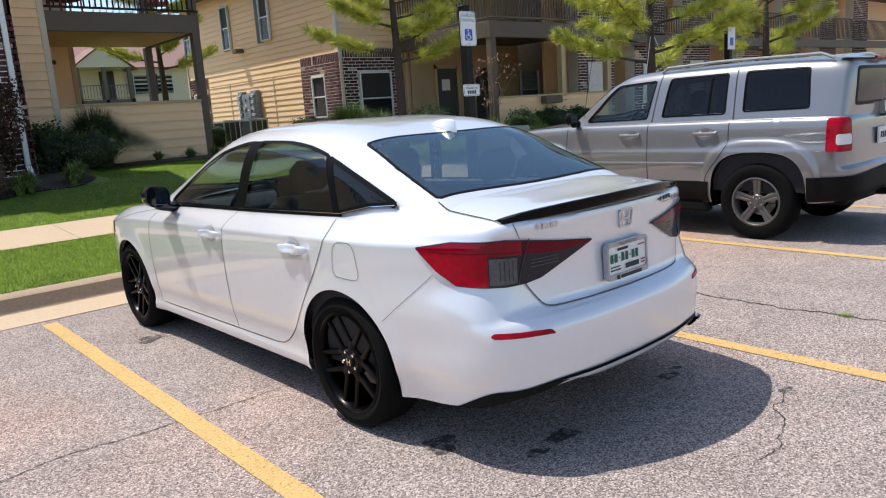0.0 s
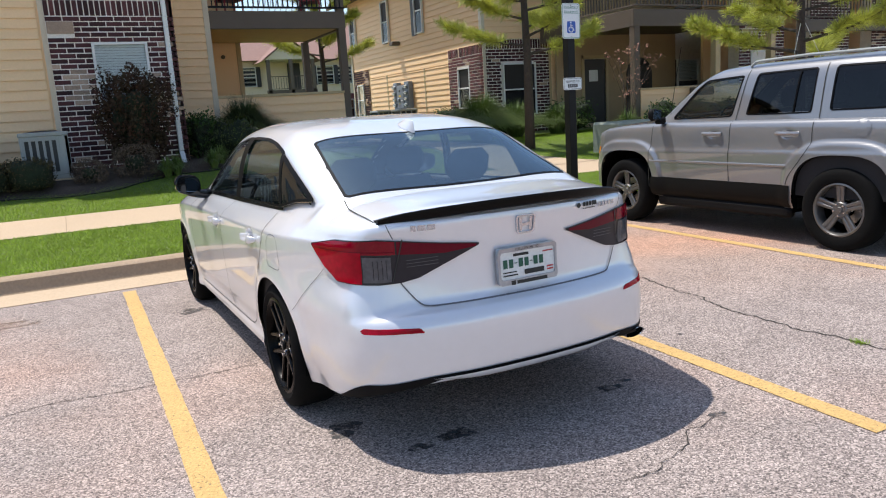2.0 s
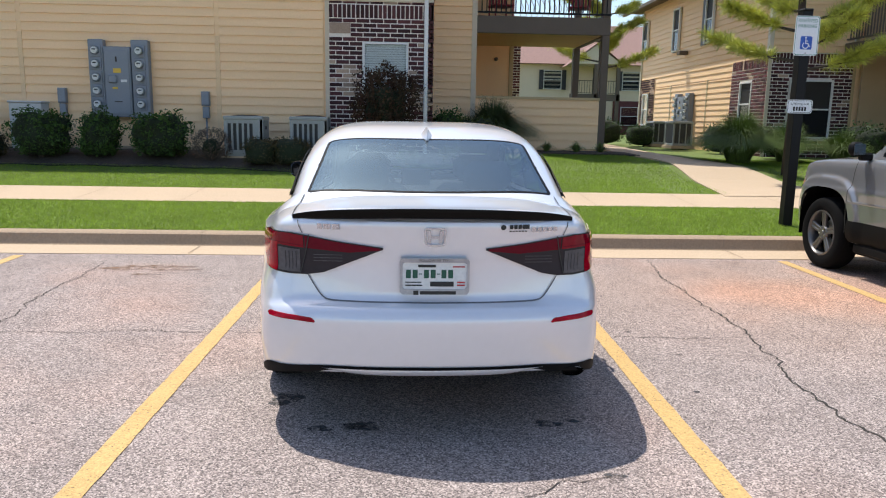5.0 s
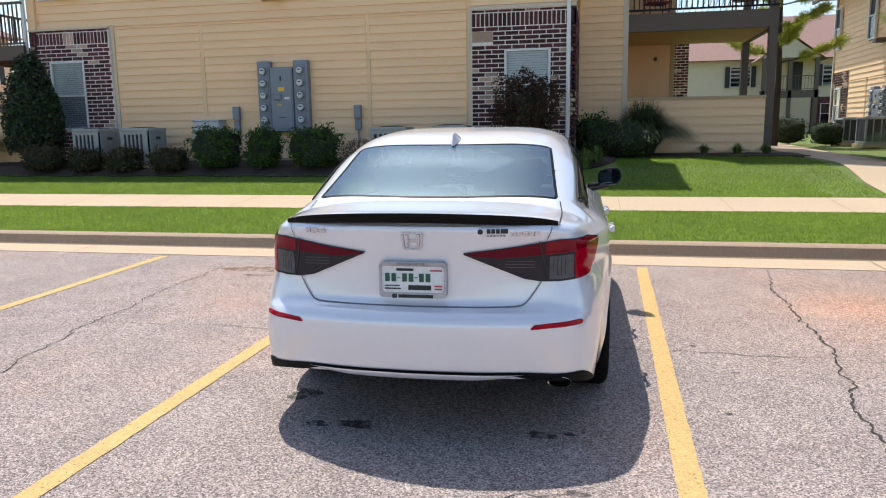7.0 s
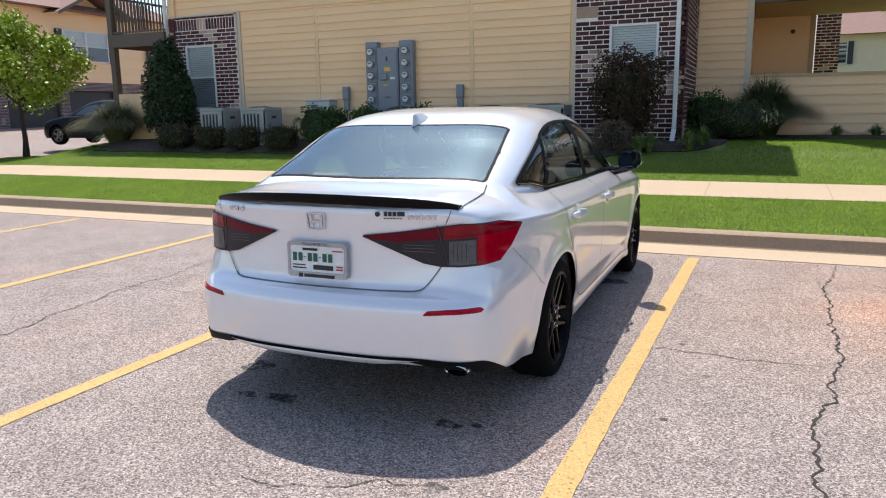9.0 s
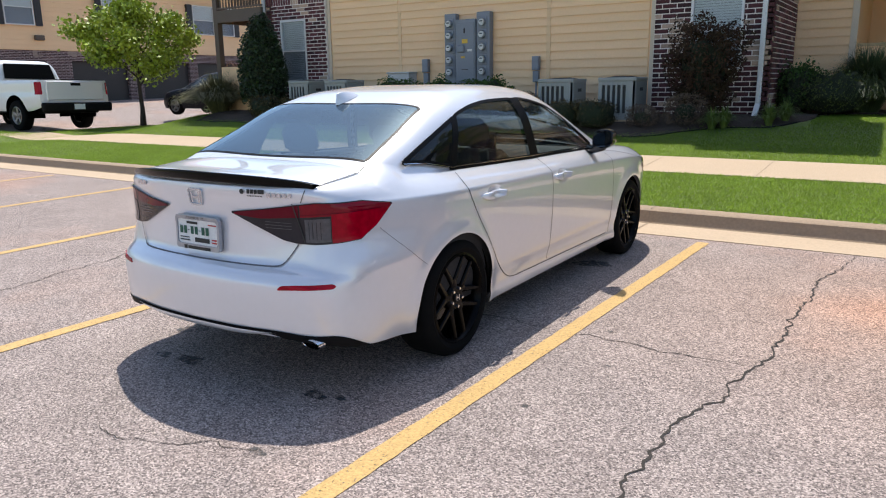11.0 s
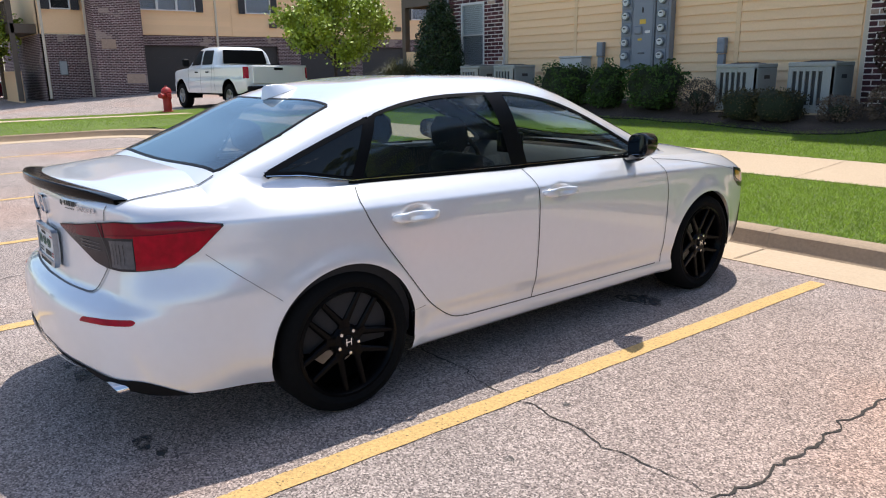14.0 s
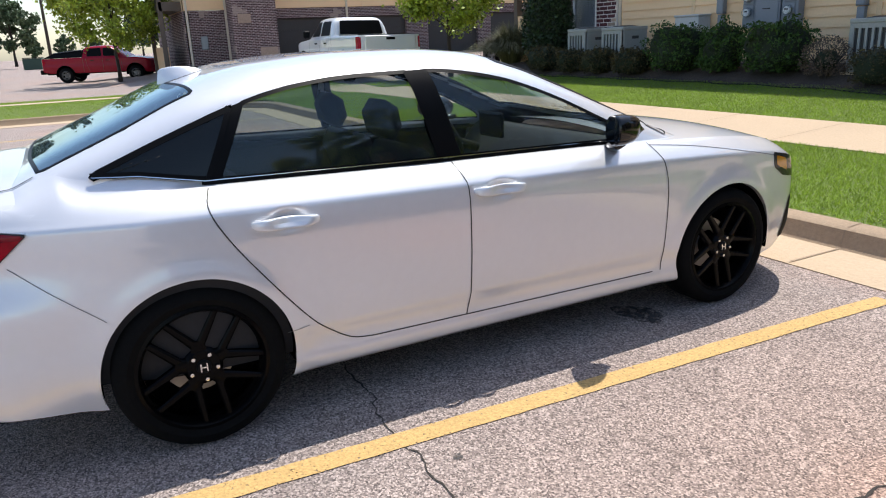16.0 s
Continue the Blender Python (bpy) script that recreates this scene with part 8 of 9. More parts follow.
def make_pickup(m, paint, label, rim, cover=False):
    """A crew-cab pickup, seen from afar."""
    sh = Shell(
        outline=[(0, -1.22), (0.6, -1.215), (0.92, -1.19), (1.0, -1.08), (1.005, -0.6), (1.01, 1.0), (1.01, 3.6), (1.0, 4.2), (0.93, 4.45), (0.7, 4.58), (0, 4.64)],
        zbot=[(-1.22, 0.62), (-0.6, 0.52), (3.7, 0.50), (4.64, 0.40)],
        zsh=[(-1.22, 1.32), (1.3, 1.33), (3.0, 1.28), (3.7, 1.24), (4.3, 1.18), (4.64, 1.10)],
        side=[(0, 0.05), (0.1, 0.02), (0.45, 0.0), (0.6, 0.02), (0.9, 0.02), (0.98, 0.03), (1, 0.05)],
        rear=[(0, 0.02), (0.2, 0.0), (1, 0.03)], front=[(0, 0.05), (0.3, 0.0), (0.9, 0.02), (1, 0.08)],
        crown=[(-1.22, 0.0), (1.2, 0.0), (3.2, 0.05), (4.64, 0.03)],
        cab=dict(roof=[(0.95, 1.34), (1.0, 1.60), (1.08, 1.82), (1.25, 1.90), (2.0, 1.925), (2.4, 1.90), (2.7, 1.75), (3.1, 1.48), (3.35, 1.30)], n=7, tum=0.16, ny=70),
        N=110, lev=16)
    car = empty("pickup_truck", label, "pickup truck", m)
    w1 = [(2.12, 1.36), (2.98, 1.35), (2.62, 1.72), (2.45, 1.79), (2.10, 1.80)]
    w2 = [(1.22, 1.37), (2.02, 1.36), (2.0, 1.80), (1.28, 1.79)]
    rg = [(-0.72, 1.39), (0.72, 1.39), (0.66, 1.80), (-0.66, 1.80)]
    body = part("body", sh.body([(0, 0.42), (3.75, 0.42)], 0.52), paint, car)
    weld(body)
    side = lambda y, z, o: (sh.cx(y, z, o), y, z)
    arc = lambda s, z, o: sh.P(s, z, off=o)
    for w in (w1, w2):
        both("window", lambda: patch(rounded(w, 0.05), side, 0.006, 40, 4), M["gloss"], car, "dark tinted glass")
    part("rear_window", Geo().add([(x, 0.955 + 0.30 * (z - 1.40) - 0.055, z) for x, z in rounded(rg, 0.05)], [tuple(range(24))]), M["gloss"], car, "dark rear window")
    sx, sy = sh.s_of_x, sh.s_of_y
    both("rear_lamp", lambda: patch(rounded([(sx(0.90), 0.95), (sy(-1.02), 0.95), (sy(-1.02), 1.27), (sx(0.90), 1.27)], 0.02), arc, 0.012, 32, 3, 0.02), M["lampred"], car, "red rear lamp")
    part("bumper", Geo().box(-0.98, -1.34, 0.50, 0.98, -1.18, 0.74, 0.04), M["plast"], car)
    part("tailgate", Geo().box(-0.80, -1.245, 0.80, 0.80, -1.20, 1.30, 0.02), paint, car)
    part("tailgate_handle", Geo().box(-0.14, -1.252, 1.18, 0.14, -1.243, 1.25, 0.004), M["plast"], car)
    part("number_plate", Geo().box(-0.15, -1.352, 0.56, 0.15, -1.341, 0.70), M["plate"], car)
    part("bed_floor", Geo().box(-0.80, -1.12, 1.335, 0.80, 0.88, 1.338), M["plast"], car)
    for y in (1.40, 2.25):
        both("door_handle", lambda: Geo().box(1.0, y, 1.12, 1.03, y + 0.2, 1.16, 0.01), M["plast"], car)
    low = lambda y, z, o: sh.P(sh.s_of_y(y), z, off=o)
    for ln in ([(2.06, 1.30), (2.06, 0.56)], [(3.05, 1.27), (3.08, 0.56)], [(1.16, 1.32), (1.2, 0.95), (1.3, 0.58)], [(1.0, 1.32), (1.0, 0.56)]):
        both("seam", lambda: ribbon(ln, low, 0.012, 0.003), M["ink"], car)
    for sg in (1, -1):
        part("mirror", Geo().box(min(sg * 1.02, sg * 1.24), 2.78, 1.32, max(sg * 1.02, sg * 1.24), 2.92, 1.56, 0.04), M["plast"], car)
        for y in (0.0, 3.75):
            wheel(car, sg * 0.86, y, 0.40, 0.40, 0.235, 0.27, sg, "five", rim)
            arch_liner(car, y, 0.42, 0.52, 0.5, 0.98, sg, sh)
    part("underbody", Geo().box(-0.7, -1.1, 0.45, 0.7, 4.3, 0.6, 0.02), M["plast"], car)
    if cover:
        cv = part("bed_cover", Geo().add([(-0.86, -1.15, 1.34), (0.86, -1.15, 1.34), (0.86, 0.93, 1.34), (-0.86, 0.93, 1.34), (-0.78, -0.55, 1.60), (0.78, -0.55, 1.60), (0.78, 0.93, 1.72), (-0.78, 0.93, 1.72)], [(0, 1, 5, 4), (4, 5, 6, 7), (1, 2, 6, 5), (3, 0, 4, 7), (2, 3, 7, 6)]), M["gloss"], car, "black bed cover")
        for sg in (-1, 1):
            part("cover_rail", Geo().tube([(sg * 0.79, -0.57, 1.60), (sg * 0.79, 0.92, 1.725)], 0.022, 6), M["alloy"], cv)
    return car


TX, TY = -16.55, 11.65
make_pickup(pose(TX, TY, road_z(TX - 2, TY) + 0.01, 0, 0.9, 91.5) @ Matrix.Diagonal((1.08, 1.08, 1.08, 1)), M["twhite"], "white crew-cab pickup truck parked on the road", M["steel"])
make_pickup(pose(-40.6, 3.0, road_z(-40, 4), 0, 0, -22), M["tred"], "deep red crew-cab pickup truck with a black bed cover", M["alloy"], True)


def make_dark_car(m):
    sh = Shell(
        outline=[(0, -1.0), (0.5, -0.96), (0.78, -0.8), (0.86, -0.4), (0.88, 1.2), (0.87, 2.6), (0.8, 3.2), (0.5, 3.5), (0, 3.58)],
        zbot=[(-1, 0.3), (0.4, 0.22), (3.58, 0.22)], zsh=[(-1, 0.95), (1, 0.95), (2.3, 0.92), (3.58, 0.68)],
        side=[(0, 0.06), (0.2, 0.02), (0.6, 0.0), (0.95, 0.04), (1, 0.09)], rear=[(0, 0.06), (0.3, 0), (1, 0.08)], front=[(0, 0.06), (0.3, 0), (1, 0.12)],
        crown=[(-1, 0.04), (3.58, 0.04)],
        cab=dict(roof=[(-0.75, 0.97), (-0.2, 1.25), (0.4, 1.42), (1.0, 1.46), (1.4, 1.42), (2.4, 0.95)], n=4.5, tum=0.16, ny=50), N=80, lev=14)
    car = empty("dark_car", "dark blue hatchback parked behind shrubs", "car", m)
    weld(part("body", sh.body([(0, 0.32), (2.65, 0.32)], 0.36), M["navy"], car))
    side = lambda y, z, o: (sh.cx(y, z, o), y, z)
    for w in ([(1.05, 0.98), (1.95, 0.98), (1.5, 1.25), (1.05, 1.33)], [(0.1, 0.99), (0.98, 0.98), (0.98, 1.33), (0.3, 1.29)]):
        both("window", lambda: patch(rounded(w, 0.03), side, 0.006, 36, 4), mat("pale_reflecting_glass", (0.05, 0.055, 0.06), 0.05, coat=1.0), car, "tinted glass")
    for y in (0.0, 2.65):
        for sg in (1, -1):
            wheel(car, sg * 0.75, y, 0.32, 0.32, 0.21, 0.21, sg, "five", M["alloy"])
            arch_liner(car, y, 0.32, 0.362, 0.5, 0.84, sg, sh)
    return car


make_dark_car(pose(-14.6, 17.6, 0.50, 0, 0, 97))
# dumpster far off
d = empty("dumpster", "dark green steel dumpster far across the road", "dumpster", pose(-95, -0.5, road_z(-95, 0), 0, 0, 80))
part("bin", Geo().box(-1.0, -0.8, 0.1, 1.0, 0.8, 1.4, 0.03), mat("green_steel", (0.02, 0.05, 0.035), 0.6), d)
part("lid", Geo().box(-1.02, -0.84, 1.42, 1.02, 0.8, 1.5, 0.02), M["plast"], d)


# ---------------- site furniture ----------------
def reserved_sign():
    e = empty("parking_sign", "black square post with a white reserved parking sign", "sign", pose(7.5, 7.9, lawn_z(7.5, 7.9) - 0.02))
    H = 2.72
    post = part("post", Geo().box(-0.062, -0.062, 0, 0.062, 0.062, H, 0.006), M["black"], e)
    part("cap", Geo().box(-0.068, -0.068, H, 0.068, 0.068, H + 0.03, 0.012), M["black"], e)
    r = mat("sign_white", (0.78, 0.80, 0.80), 0.35, var=0.03)
    blue, green = mat("sign_blue", (0.02, 0.09, 0.42), 0.35), mat("sign_green", (0.02, 0.20, 0.11), 0.4)
    z0, z1 = 2.18, 2.66
    pl = lambda x, z, o: (x, -0.066 - o, z)
    b = part("sign_plate", patch(rounded([(-0.155, z0), (0.155, z0), (0.155, z1), (-0.155, z1)], 0.025), pl, 0.004, 40, 2, 0.004), r, e, "white reserved parking plate")
    o1 = rounded([(-0.147, z0 + 0.008), (0.147, z0 + 0.008), (0.147, z1 - 0.008), (-0.147, z1 - 0.008)], 0.022)
    part("sign_border", ring_patch(o1, inset(o1, 0.006), pl, 0.0055, 40, 0.001), green, b)
    part("lettering", text_geo("RESERVED", 0.060, lambda u, v: pl(u * 0.92, z1 - 0.060 + v, 0.0062)), green, b, fix=False)
    part("lettering", text_geo("PARKING", 0.060, lambda u, v: pl(u * 0.95, z1 - 0.125 + v, 0.0062)), green, b, fix=False)
    part("symbol_panel", patch(rounded([(-0.075, z0 + 0.075), (0.075, z0 + 0.075), (0.075, z0 + 0.235), (-0.075, z0 + 0.235)], 0.012), pl, 0.006, 24, 2), blue, b, "blue panel with a wheelchair symbol")
    g = Geo()
    cz = z0 + 0.125
    n = 20
    ro, ri = 0.042, 0.031
    a0, a1 = 2.2, 2.2 + 4.4
    v = []
    for k in range(n + 1):
        a = a0 + (a1 - a0) * k / n
        v += [pl(-0.006 + ro * math.cos(a), cz + ro * math.sin(a), 0.0075), pl(-0.006 + ri * math.cos(a), cz + ri * math.sin(a), 0.0075)]
    g.add(v, [(2 * k, 2 * k + 1, 2 * k + 3, 2 * k + 2) for k in range(n)])
    for q in ([(-0.014, 0.145), (-0.002, 0.145), (-0.002, 0.20), (-0.014, 0.20)], [(-0.014, 0.142), (0.03, 0.142), (0.03, 0.154), (-0.014, 0.154)], [(0.022, 0.142), (0.036, 0.142), (0.052, 0.105), (0.038, 0.105)], [(-0.014, 0.172), (0.022, 0.172), (0.022, 0.182), (-0.014, 0.182)]):
        g.add([pl(x, z0 + z, 0.0075) for x, z in q], [(0, 1, 2, 3)])
    g.add([pl(-0.008 + 0.012 * math.cos(a), z0 + 0.217 + 0.012 * math.sin(a), 0.0075) for a in np.linspace(0, 6.28, 14, False)], [tuple(range(14))])
    part("symbol", g, r, b, fix=False)
    z0, z1 = 1.47, 1.64
    c = part("small_plate", patch(rounded([(-0.165, z0), (0.165, z0), (0.165, z1), (-0.165, z1)], 0.035), pl, 0.004, 40, 2, 0.004), r, e, "small white plate with black lettering")
    o2 = rounded([(-0.155, z0 + 0.010), (0.155, z0 + 0.010), (0.155, z1 - 0.010), (-0.155, z1 - 0.010)], 0.028)
    part("plate_border", ring_patch(o2, inset(o2, 0.005), pl, 0.0055, 40, 0.001), M["ink"], c)
    part("lettering", text_geo("RESERVED FOR", 0.040, lambda u, v: pl(u * 0.9, z1 - 0.055 + v, 0.0062)), M["ink"], c, fix=False)
    for k in range(5):
        part("number_bar", Geo().add([pl(-0.085 + 0.036 * k, z0 + 0.032, 0.0062), pl(-0.060 + 0.036 * k, z0 + 0.032, 0.0062), pl(-0.060 + 0.036 * k, z0 + 0.082, 0.0062), pl(-0.085 + 0.036 * k, z0 + 0.082, 0.0062)], [(0, 1, 2, 3)]), M["ink"], c, fix=False)
    for z in (2.63, 2.21):
        part("bolt", Geo().lathe([(0, -0.078), (0.008, -0.077), (0.009, -0.072)], 8, "y", (0, 0, z)), M["steel"], e)


reserved_sign()
e = empty("parking_sign", "black square post with a small white sign further along", "sign", pose(15.2, 7.9, lawn_z(15, 7.9) - 0.02))
part("post", Geo().box(-0.062, -0.062, 0, 0.062, 0.062, 2.7, 0.006), M["black"], e)
part("sign_plate", Geo().box(-0.155, -0.075, 2.15, 0.155, -0.066, 2.62, 0.003), M["white"], e)
part("symbol_panel", Geo().box(-0.075, -0.079, 2.23, 0.075, -0.0755, 2.39), mat("panel_blue", (0.02, 0.09, 0.42), 0.35), e)


def hydrant():
    e = empty("fire_hydrant", "weathered red cast-iron fire hydrant on the lawn strip", "fire hydrant", pose(-17.55, 8.95, lawn_z(-17.55, 8.95) - 0.02) @ Matrix.Diagonal((1.25, 1.25, 1.0, 1)))
    red = mat("hydrant_red", (0.36, 0.018, 0.016), 0.55, var=0.25, scale=6)
    part("barrel", Geo().lathe([(0.15, 0.0), (0.15, 0.04), (0.105, 0.05), (0.10, 0.42), (0.125, 0.43), (0.125, 0.47), (0.11, 0.48), (0.11, 0.60), (0.13, 0.61), (0.13, 0.64)], 24), red, e, smooth=True, angle=30)
    part("bonnet", Geo().lathe([(0.13, 0.64), (0.115, 0.70), (0.08, 0.76), (0.03, 0.79), (0.03, 0.83), (0.0, 0.83)], 24), red, e, smooth=True, angle=40)
    for a in (0, math.pi):
        c, s = math.cos(a), math.sin(a)
        part("side_outlet", Geo().tube([(0.09 * c, 0.09 * s, 0.54), (0.19 * c, 0.19 * s, 0.54), (0.19 * c, 0.19 * s, 0.54), (0.22 * c, 0.22 * s, 0.54)], [0.05, 0.05, 0.06, 0.055], 12), red, e, smooth=True, angle=30)
    part("front_outlet", Geo().tube([(0.06, -0.08, 0.52), (0.10, -0.17, 0.52), (0.10, -0.17, 0.52), (0.115, -0.20, 0.52)], [0.07, 0.07, 0.08, 0.075], 14), red, e, smooth=True, angle=30)


hydrant()
# planting bed along the near house
bed_front = interp([(-11.0, 12.5), (-3.0, 12.45), (-0.5, 12.35), (0.7, 12.14), (1.5, 12.2), (2.0, 12.58), (2.5, 12.8), (3.3, 12.92), (3.6, 13.15), (3.85, 13.6), (3.9, 14.4)])


def bed(x0, x1, back, nx, label, name):
    """A mulch bed from its curved front edge to the wall."""
    def fn(u, v):
        x = x0 + (x1 - x0) * u
        a = bed_front(x) + 0.03 * math.sin(x * 5.1)
        y = a + (back - a) * v
        return (x, y, lawn_z(x, y) + 0.05 * math.sin(math.pi * min(1, 3 * v) / 2) + 0.015 * noise.noise((x * 3, y * 3, 0)))
    setting(name, Geo().grid(fn, nx, 10), M["mulch"], label, "bed")


bed(-11.0, 3.05, 14.18, 70, "dark bark mulch bed along the wall", "planting_bed")
bed(3.05, 3.88, 15.32, 10, "dark bark mulch bed round the bay's corner", "planting_bed_side")
sheet("planting_bed_corner", 3.1, 7.9, 15.3, 16.75, 20, 5, lambda x, y: lawn_z(x, y) + 0.04 + 0.015 * noise.noise((x * 3, y * 3, 4)), M["mulch"], "dark bark mulch bed under the balcony", category="bed")
g = Geo()
v = []
for k in range(75):
    x = -11.0 + 14.88 * k / 74
    y = bed_front(x) + 0.03 * math.sin(x * 5.1)
    v.append((x, y, lawn_z(x, y) + 0.012))
tagged(part("edging", g.tube(v, 0.011, 6), M["black"], smooth=True), "black plastic lawn edging along the mulch bed", "edging", kind="structure")


# ---------------- plants ----------------
def mesh_np(name, verts, faces, material, parent=None):
    """A mesh of many small faces from arrays."""
    me = bpy.data.meshes.new(name)
    k = faces.shape[1]
    me.vertices.add(len(verts))
    me.vertices.foreach_set("co", verts.astype(np.float32).ravel())
    me.loops.add(faces.size)
    me.loops.foreach_set("vertex_index", faces.astype(np.int32).ravel())
    me.polygons.add(len(faces))
    me.polygons.foreach_set("loop_start", np.arange(0, faces.size, k, dtype=np.int32))
    me.update(calc_edges=True)
    me.materials.append(material)
    ob = new(name, me)
    if parent is not None:
        ob.parent = parent
    return ob


def leaves(name, centres, size, material, parent, rng, aspect=0.55, up=0.25):
    """Many small leaf blades, each a bent diamond."""
    n = len(centres)
    d = rng.normal(size=(n, 3))
    d[:, 2] += up
    d /= np.linalg.norm(d, axis=1, keepdims=True)
    s = np.cross(d, rng.normal(size=(n, 3)))
    s /= np.linalg.norm(s, axis=1, keepdims=True)
    nn = np.cross(d, s)
    L = (size * rng.uniform(0.65, 1.3, n))[:, None]
    a = centres - d * L * 0.5
    b = centres + s * L * aspect * 0.5 + nn * L * 0.08
    c = centres + d * L * 0.5
    e = centres - s * L * aspect * 0.5 + nn * L * 0.08
    v = np.stack([a, b, c, e], 1).reshape(-1, 3)
    f = np.arange(4 * n).reshape(-1, 4)
    return mesh_np(name, v, f, material, parent)


def lumpy(rx, ry, rz, seed, sq=2.0, rough=0.16, nu=26, nv=14, base=0.0):
    """A lumpy core: fn for points on a rounded form standing on z = 0."""
    def at(th, ph):
        c = math.copysign(abs(math.cos(ph))**(2 / sq), math.cos(ph))
        s = math.copysign(abs(math.sin(ph))**(2 / sq), math.sin(ph))
        cx = math.copysign(abs(math.cos(th))**(2 / sq), math.cos(th)) if sq > 2 else math.cos(th)
        sx = math.copysign(abs(math.sin(th))**(2 / sq), math.sin(th)) if sq > 2 else math.sin(th)
        p = Vector((rx * cx * c, ry * sx * c, rz + rz * s))
        k = 1 + rough * noise.noise((p.x * 2.2 / max(rx, 0.3) + seed, p.y * 2.2 / max(ry, 0.3), p.z * 2.2 / max(rz, 0.3)))
        return Vector((p.x * k, p.y * k, p.z * (0.5 + 0.5 * k)))
    return at


def shrub(x, y, rx, ry, h, material, seed, label, n=1500, size=0.05, sq=2.6, name="shrub", group="", z=None, rough=0.2, core=0.86, twigs=0, taper=0.0):
    rng = np.random.default_rng(seed)
    e = empty(name, label, "shrub", pose(x, y, (lawn_z(x, y) if z is None else z), 0, 0, 0), group)
    lump = lumpy(rx, ry, h / 2, seed * 3.7, sq, rough)

    def at(th, ph):
        p = lump(th, ph)
        k = 1 + taper * (0.45 - p.z / h)
        return Vector((p.x * k, p.y * k, p.z))
    nu, nv = 20, 12
    # dark solid core fills the shrub and paints the shade between its leaves
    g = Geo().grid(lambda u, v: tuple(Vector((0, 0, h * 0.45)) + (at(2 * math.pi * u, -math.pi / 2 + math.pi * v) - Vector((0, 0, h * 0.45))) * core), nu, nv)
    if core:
        part("core", g, M["shrub_shade"], e, smooth=True)
    pts = []
    for _ in range(n):
        th, ph = rng.uniform(0, 2 * math.pi), math.asin(rng.uniform(-0.75, 1))
        p = at(th, ph)
        k = rng.uniform(0.80, 1.08) if core else rng.uniform(0.3, 1.05)
        q = Vector((0, 0, h * 0.45)) + (p - Vector((0, 0, h * 0.45))) * k
        pts.append(q)
    leaves("foliage", np.array(pts), size, material, e, rng)
    g = Geo()
    for k in range(4 + twigs):
        a = rng.uniform(0, 6.28)
        p = at(a, rng.uniform(-0.1, 1.0))
        g.tube([(0.04 * math.cos(a), 0.04 * math.sin(a), -0.05), tuple(p * 0.5 + Vector((0, 0, h * 0.05))), tuple(p * (0.97 if twigs else 0.8))], [0.014, 0.009, 0.003], 5)
    part("stem", g, M["bark"], e)
    return e


# near-black green: the shade inside a shrub, put into the colour
M["shrub_shade"] = mat("shrub_core_shade", (0.012, 0.020, 0.007), 0.9, var=0.4, scale=14, fine=50, fvar=0.5, bump=0.8, bscale=40)
M["leafb"] = mat("boxwood_leaf", (0.050, 0.058, 0.020), 0.65, var=0.3, scale=4, fine=15, fvar=0.25, island=0.45, spec=0.15, tint=(0.075, 0.055, 0.03))
M["leafo"] = mat("olive_leaf", (0.075, 0.095, 0.025), 0.6, var=0.3, scale=4, fine=15, fvar=0.25, island=0.4, spec=0.2)
M["bladedry"] = mat("dry_grass_blade", (0.13, 0.125, 0.05), 0.6, var=0.3, scale=3, fine=9, fvar=0.25, island=0.45)
box = "trimmed dark green shrub in the mulch bed"
for k, (x, y, rx, ry, h) in enumerate(((-4.36, 12.9, 0.47, 0.42, 0.92), (-3.32, 12.95, 0.35, 0.36, 0.84), (-2.17, 12.95, 0.50, 0.45, 0.90), (-5.40, 12.75, 0.37, 0.36, 0.55), (-6.45, 12.75, 0.34, 0.34, 0.54), (-7.40, 12.75, 0.34, 0.34, 0.54), (-8.50, 12.80, 0.46, 0.40, 0.60))):
    shrub(x, y, rx, ry, h, M["leaf"] if k < 3 else M["leafb"], 10 + k, box, n=3200 if k < 3 else 1800, size=0.054, sq=2.5, group="bed shrubs", rough=0.4)
for k, (x, y, rx, h) in enumerate(((-0.22, 12.62, 0.33, 0.52), (0.36, 12.62, 0.36, 0.54))):
    shrub(x, y, rx, 0.33, h, M["leafb"], 24 + k, "small brownish boxwood shrub before the condenser", n=1300, size=0.038, sq=3.0, group="bed shrubs")
for k, (x, y, rx, h, nn) in enumerate(((-1.2, 12.85, 0.36, 0.62, 2200), (1.22, 12.72, 0.28, 0.42, 1600), (1.95, 12.85, 0.38, 0.60, 2400))):
    shrub(x, y, rx, rx * 0.9, h, M["twig"], 30 + k, "brownish thinning barberry shrub", n=nn, size=0.032, sq=2.4, group="brown shrubs", core=0.45, twigs=16)
# tall clipped holly at the west bay
M["hollyleaf"] = mat("holly_leaf", (0.020, 0.042, 0.012), 0.4, var=0.3, scale=4, fine=15, fvar=0.25, island=0.5, spec=0.4)
shrub(-9.12, 13.3, 0.60, 0.60, 2.50, M["hollyleaf"], 40, "tall dense holly clipped to a dome", n=9000, size=0.075, sq=2.0, rough=0.16, name="holly", taper=0.6)
# crape myrtle against the brick bay
shrub(2.12, 13.35, 0.54, 0.46, 1.76, M["leafr"], 41, "dark crape myrtle with reddish leaves and loose shoots", n=8000, size=0.06, sq=2.0, rough=0.55, name="crape_myrtle", core=0.62, twigs=16, taper=-0.5)
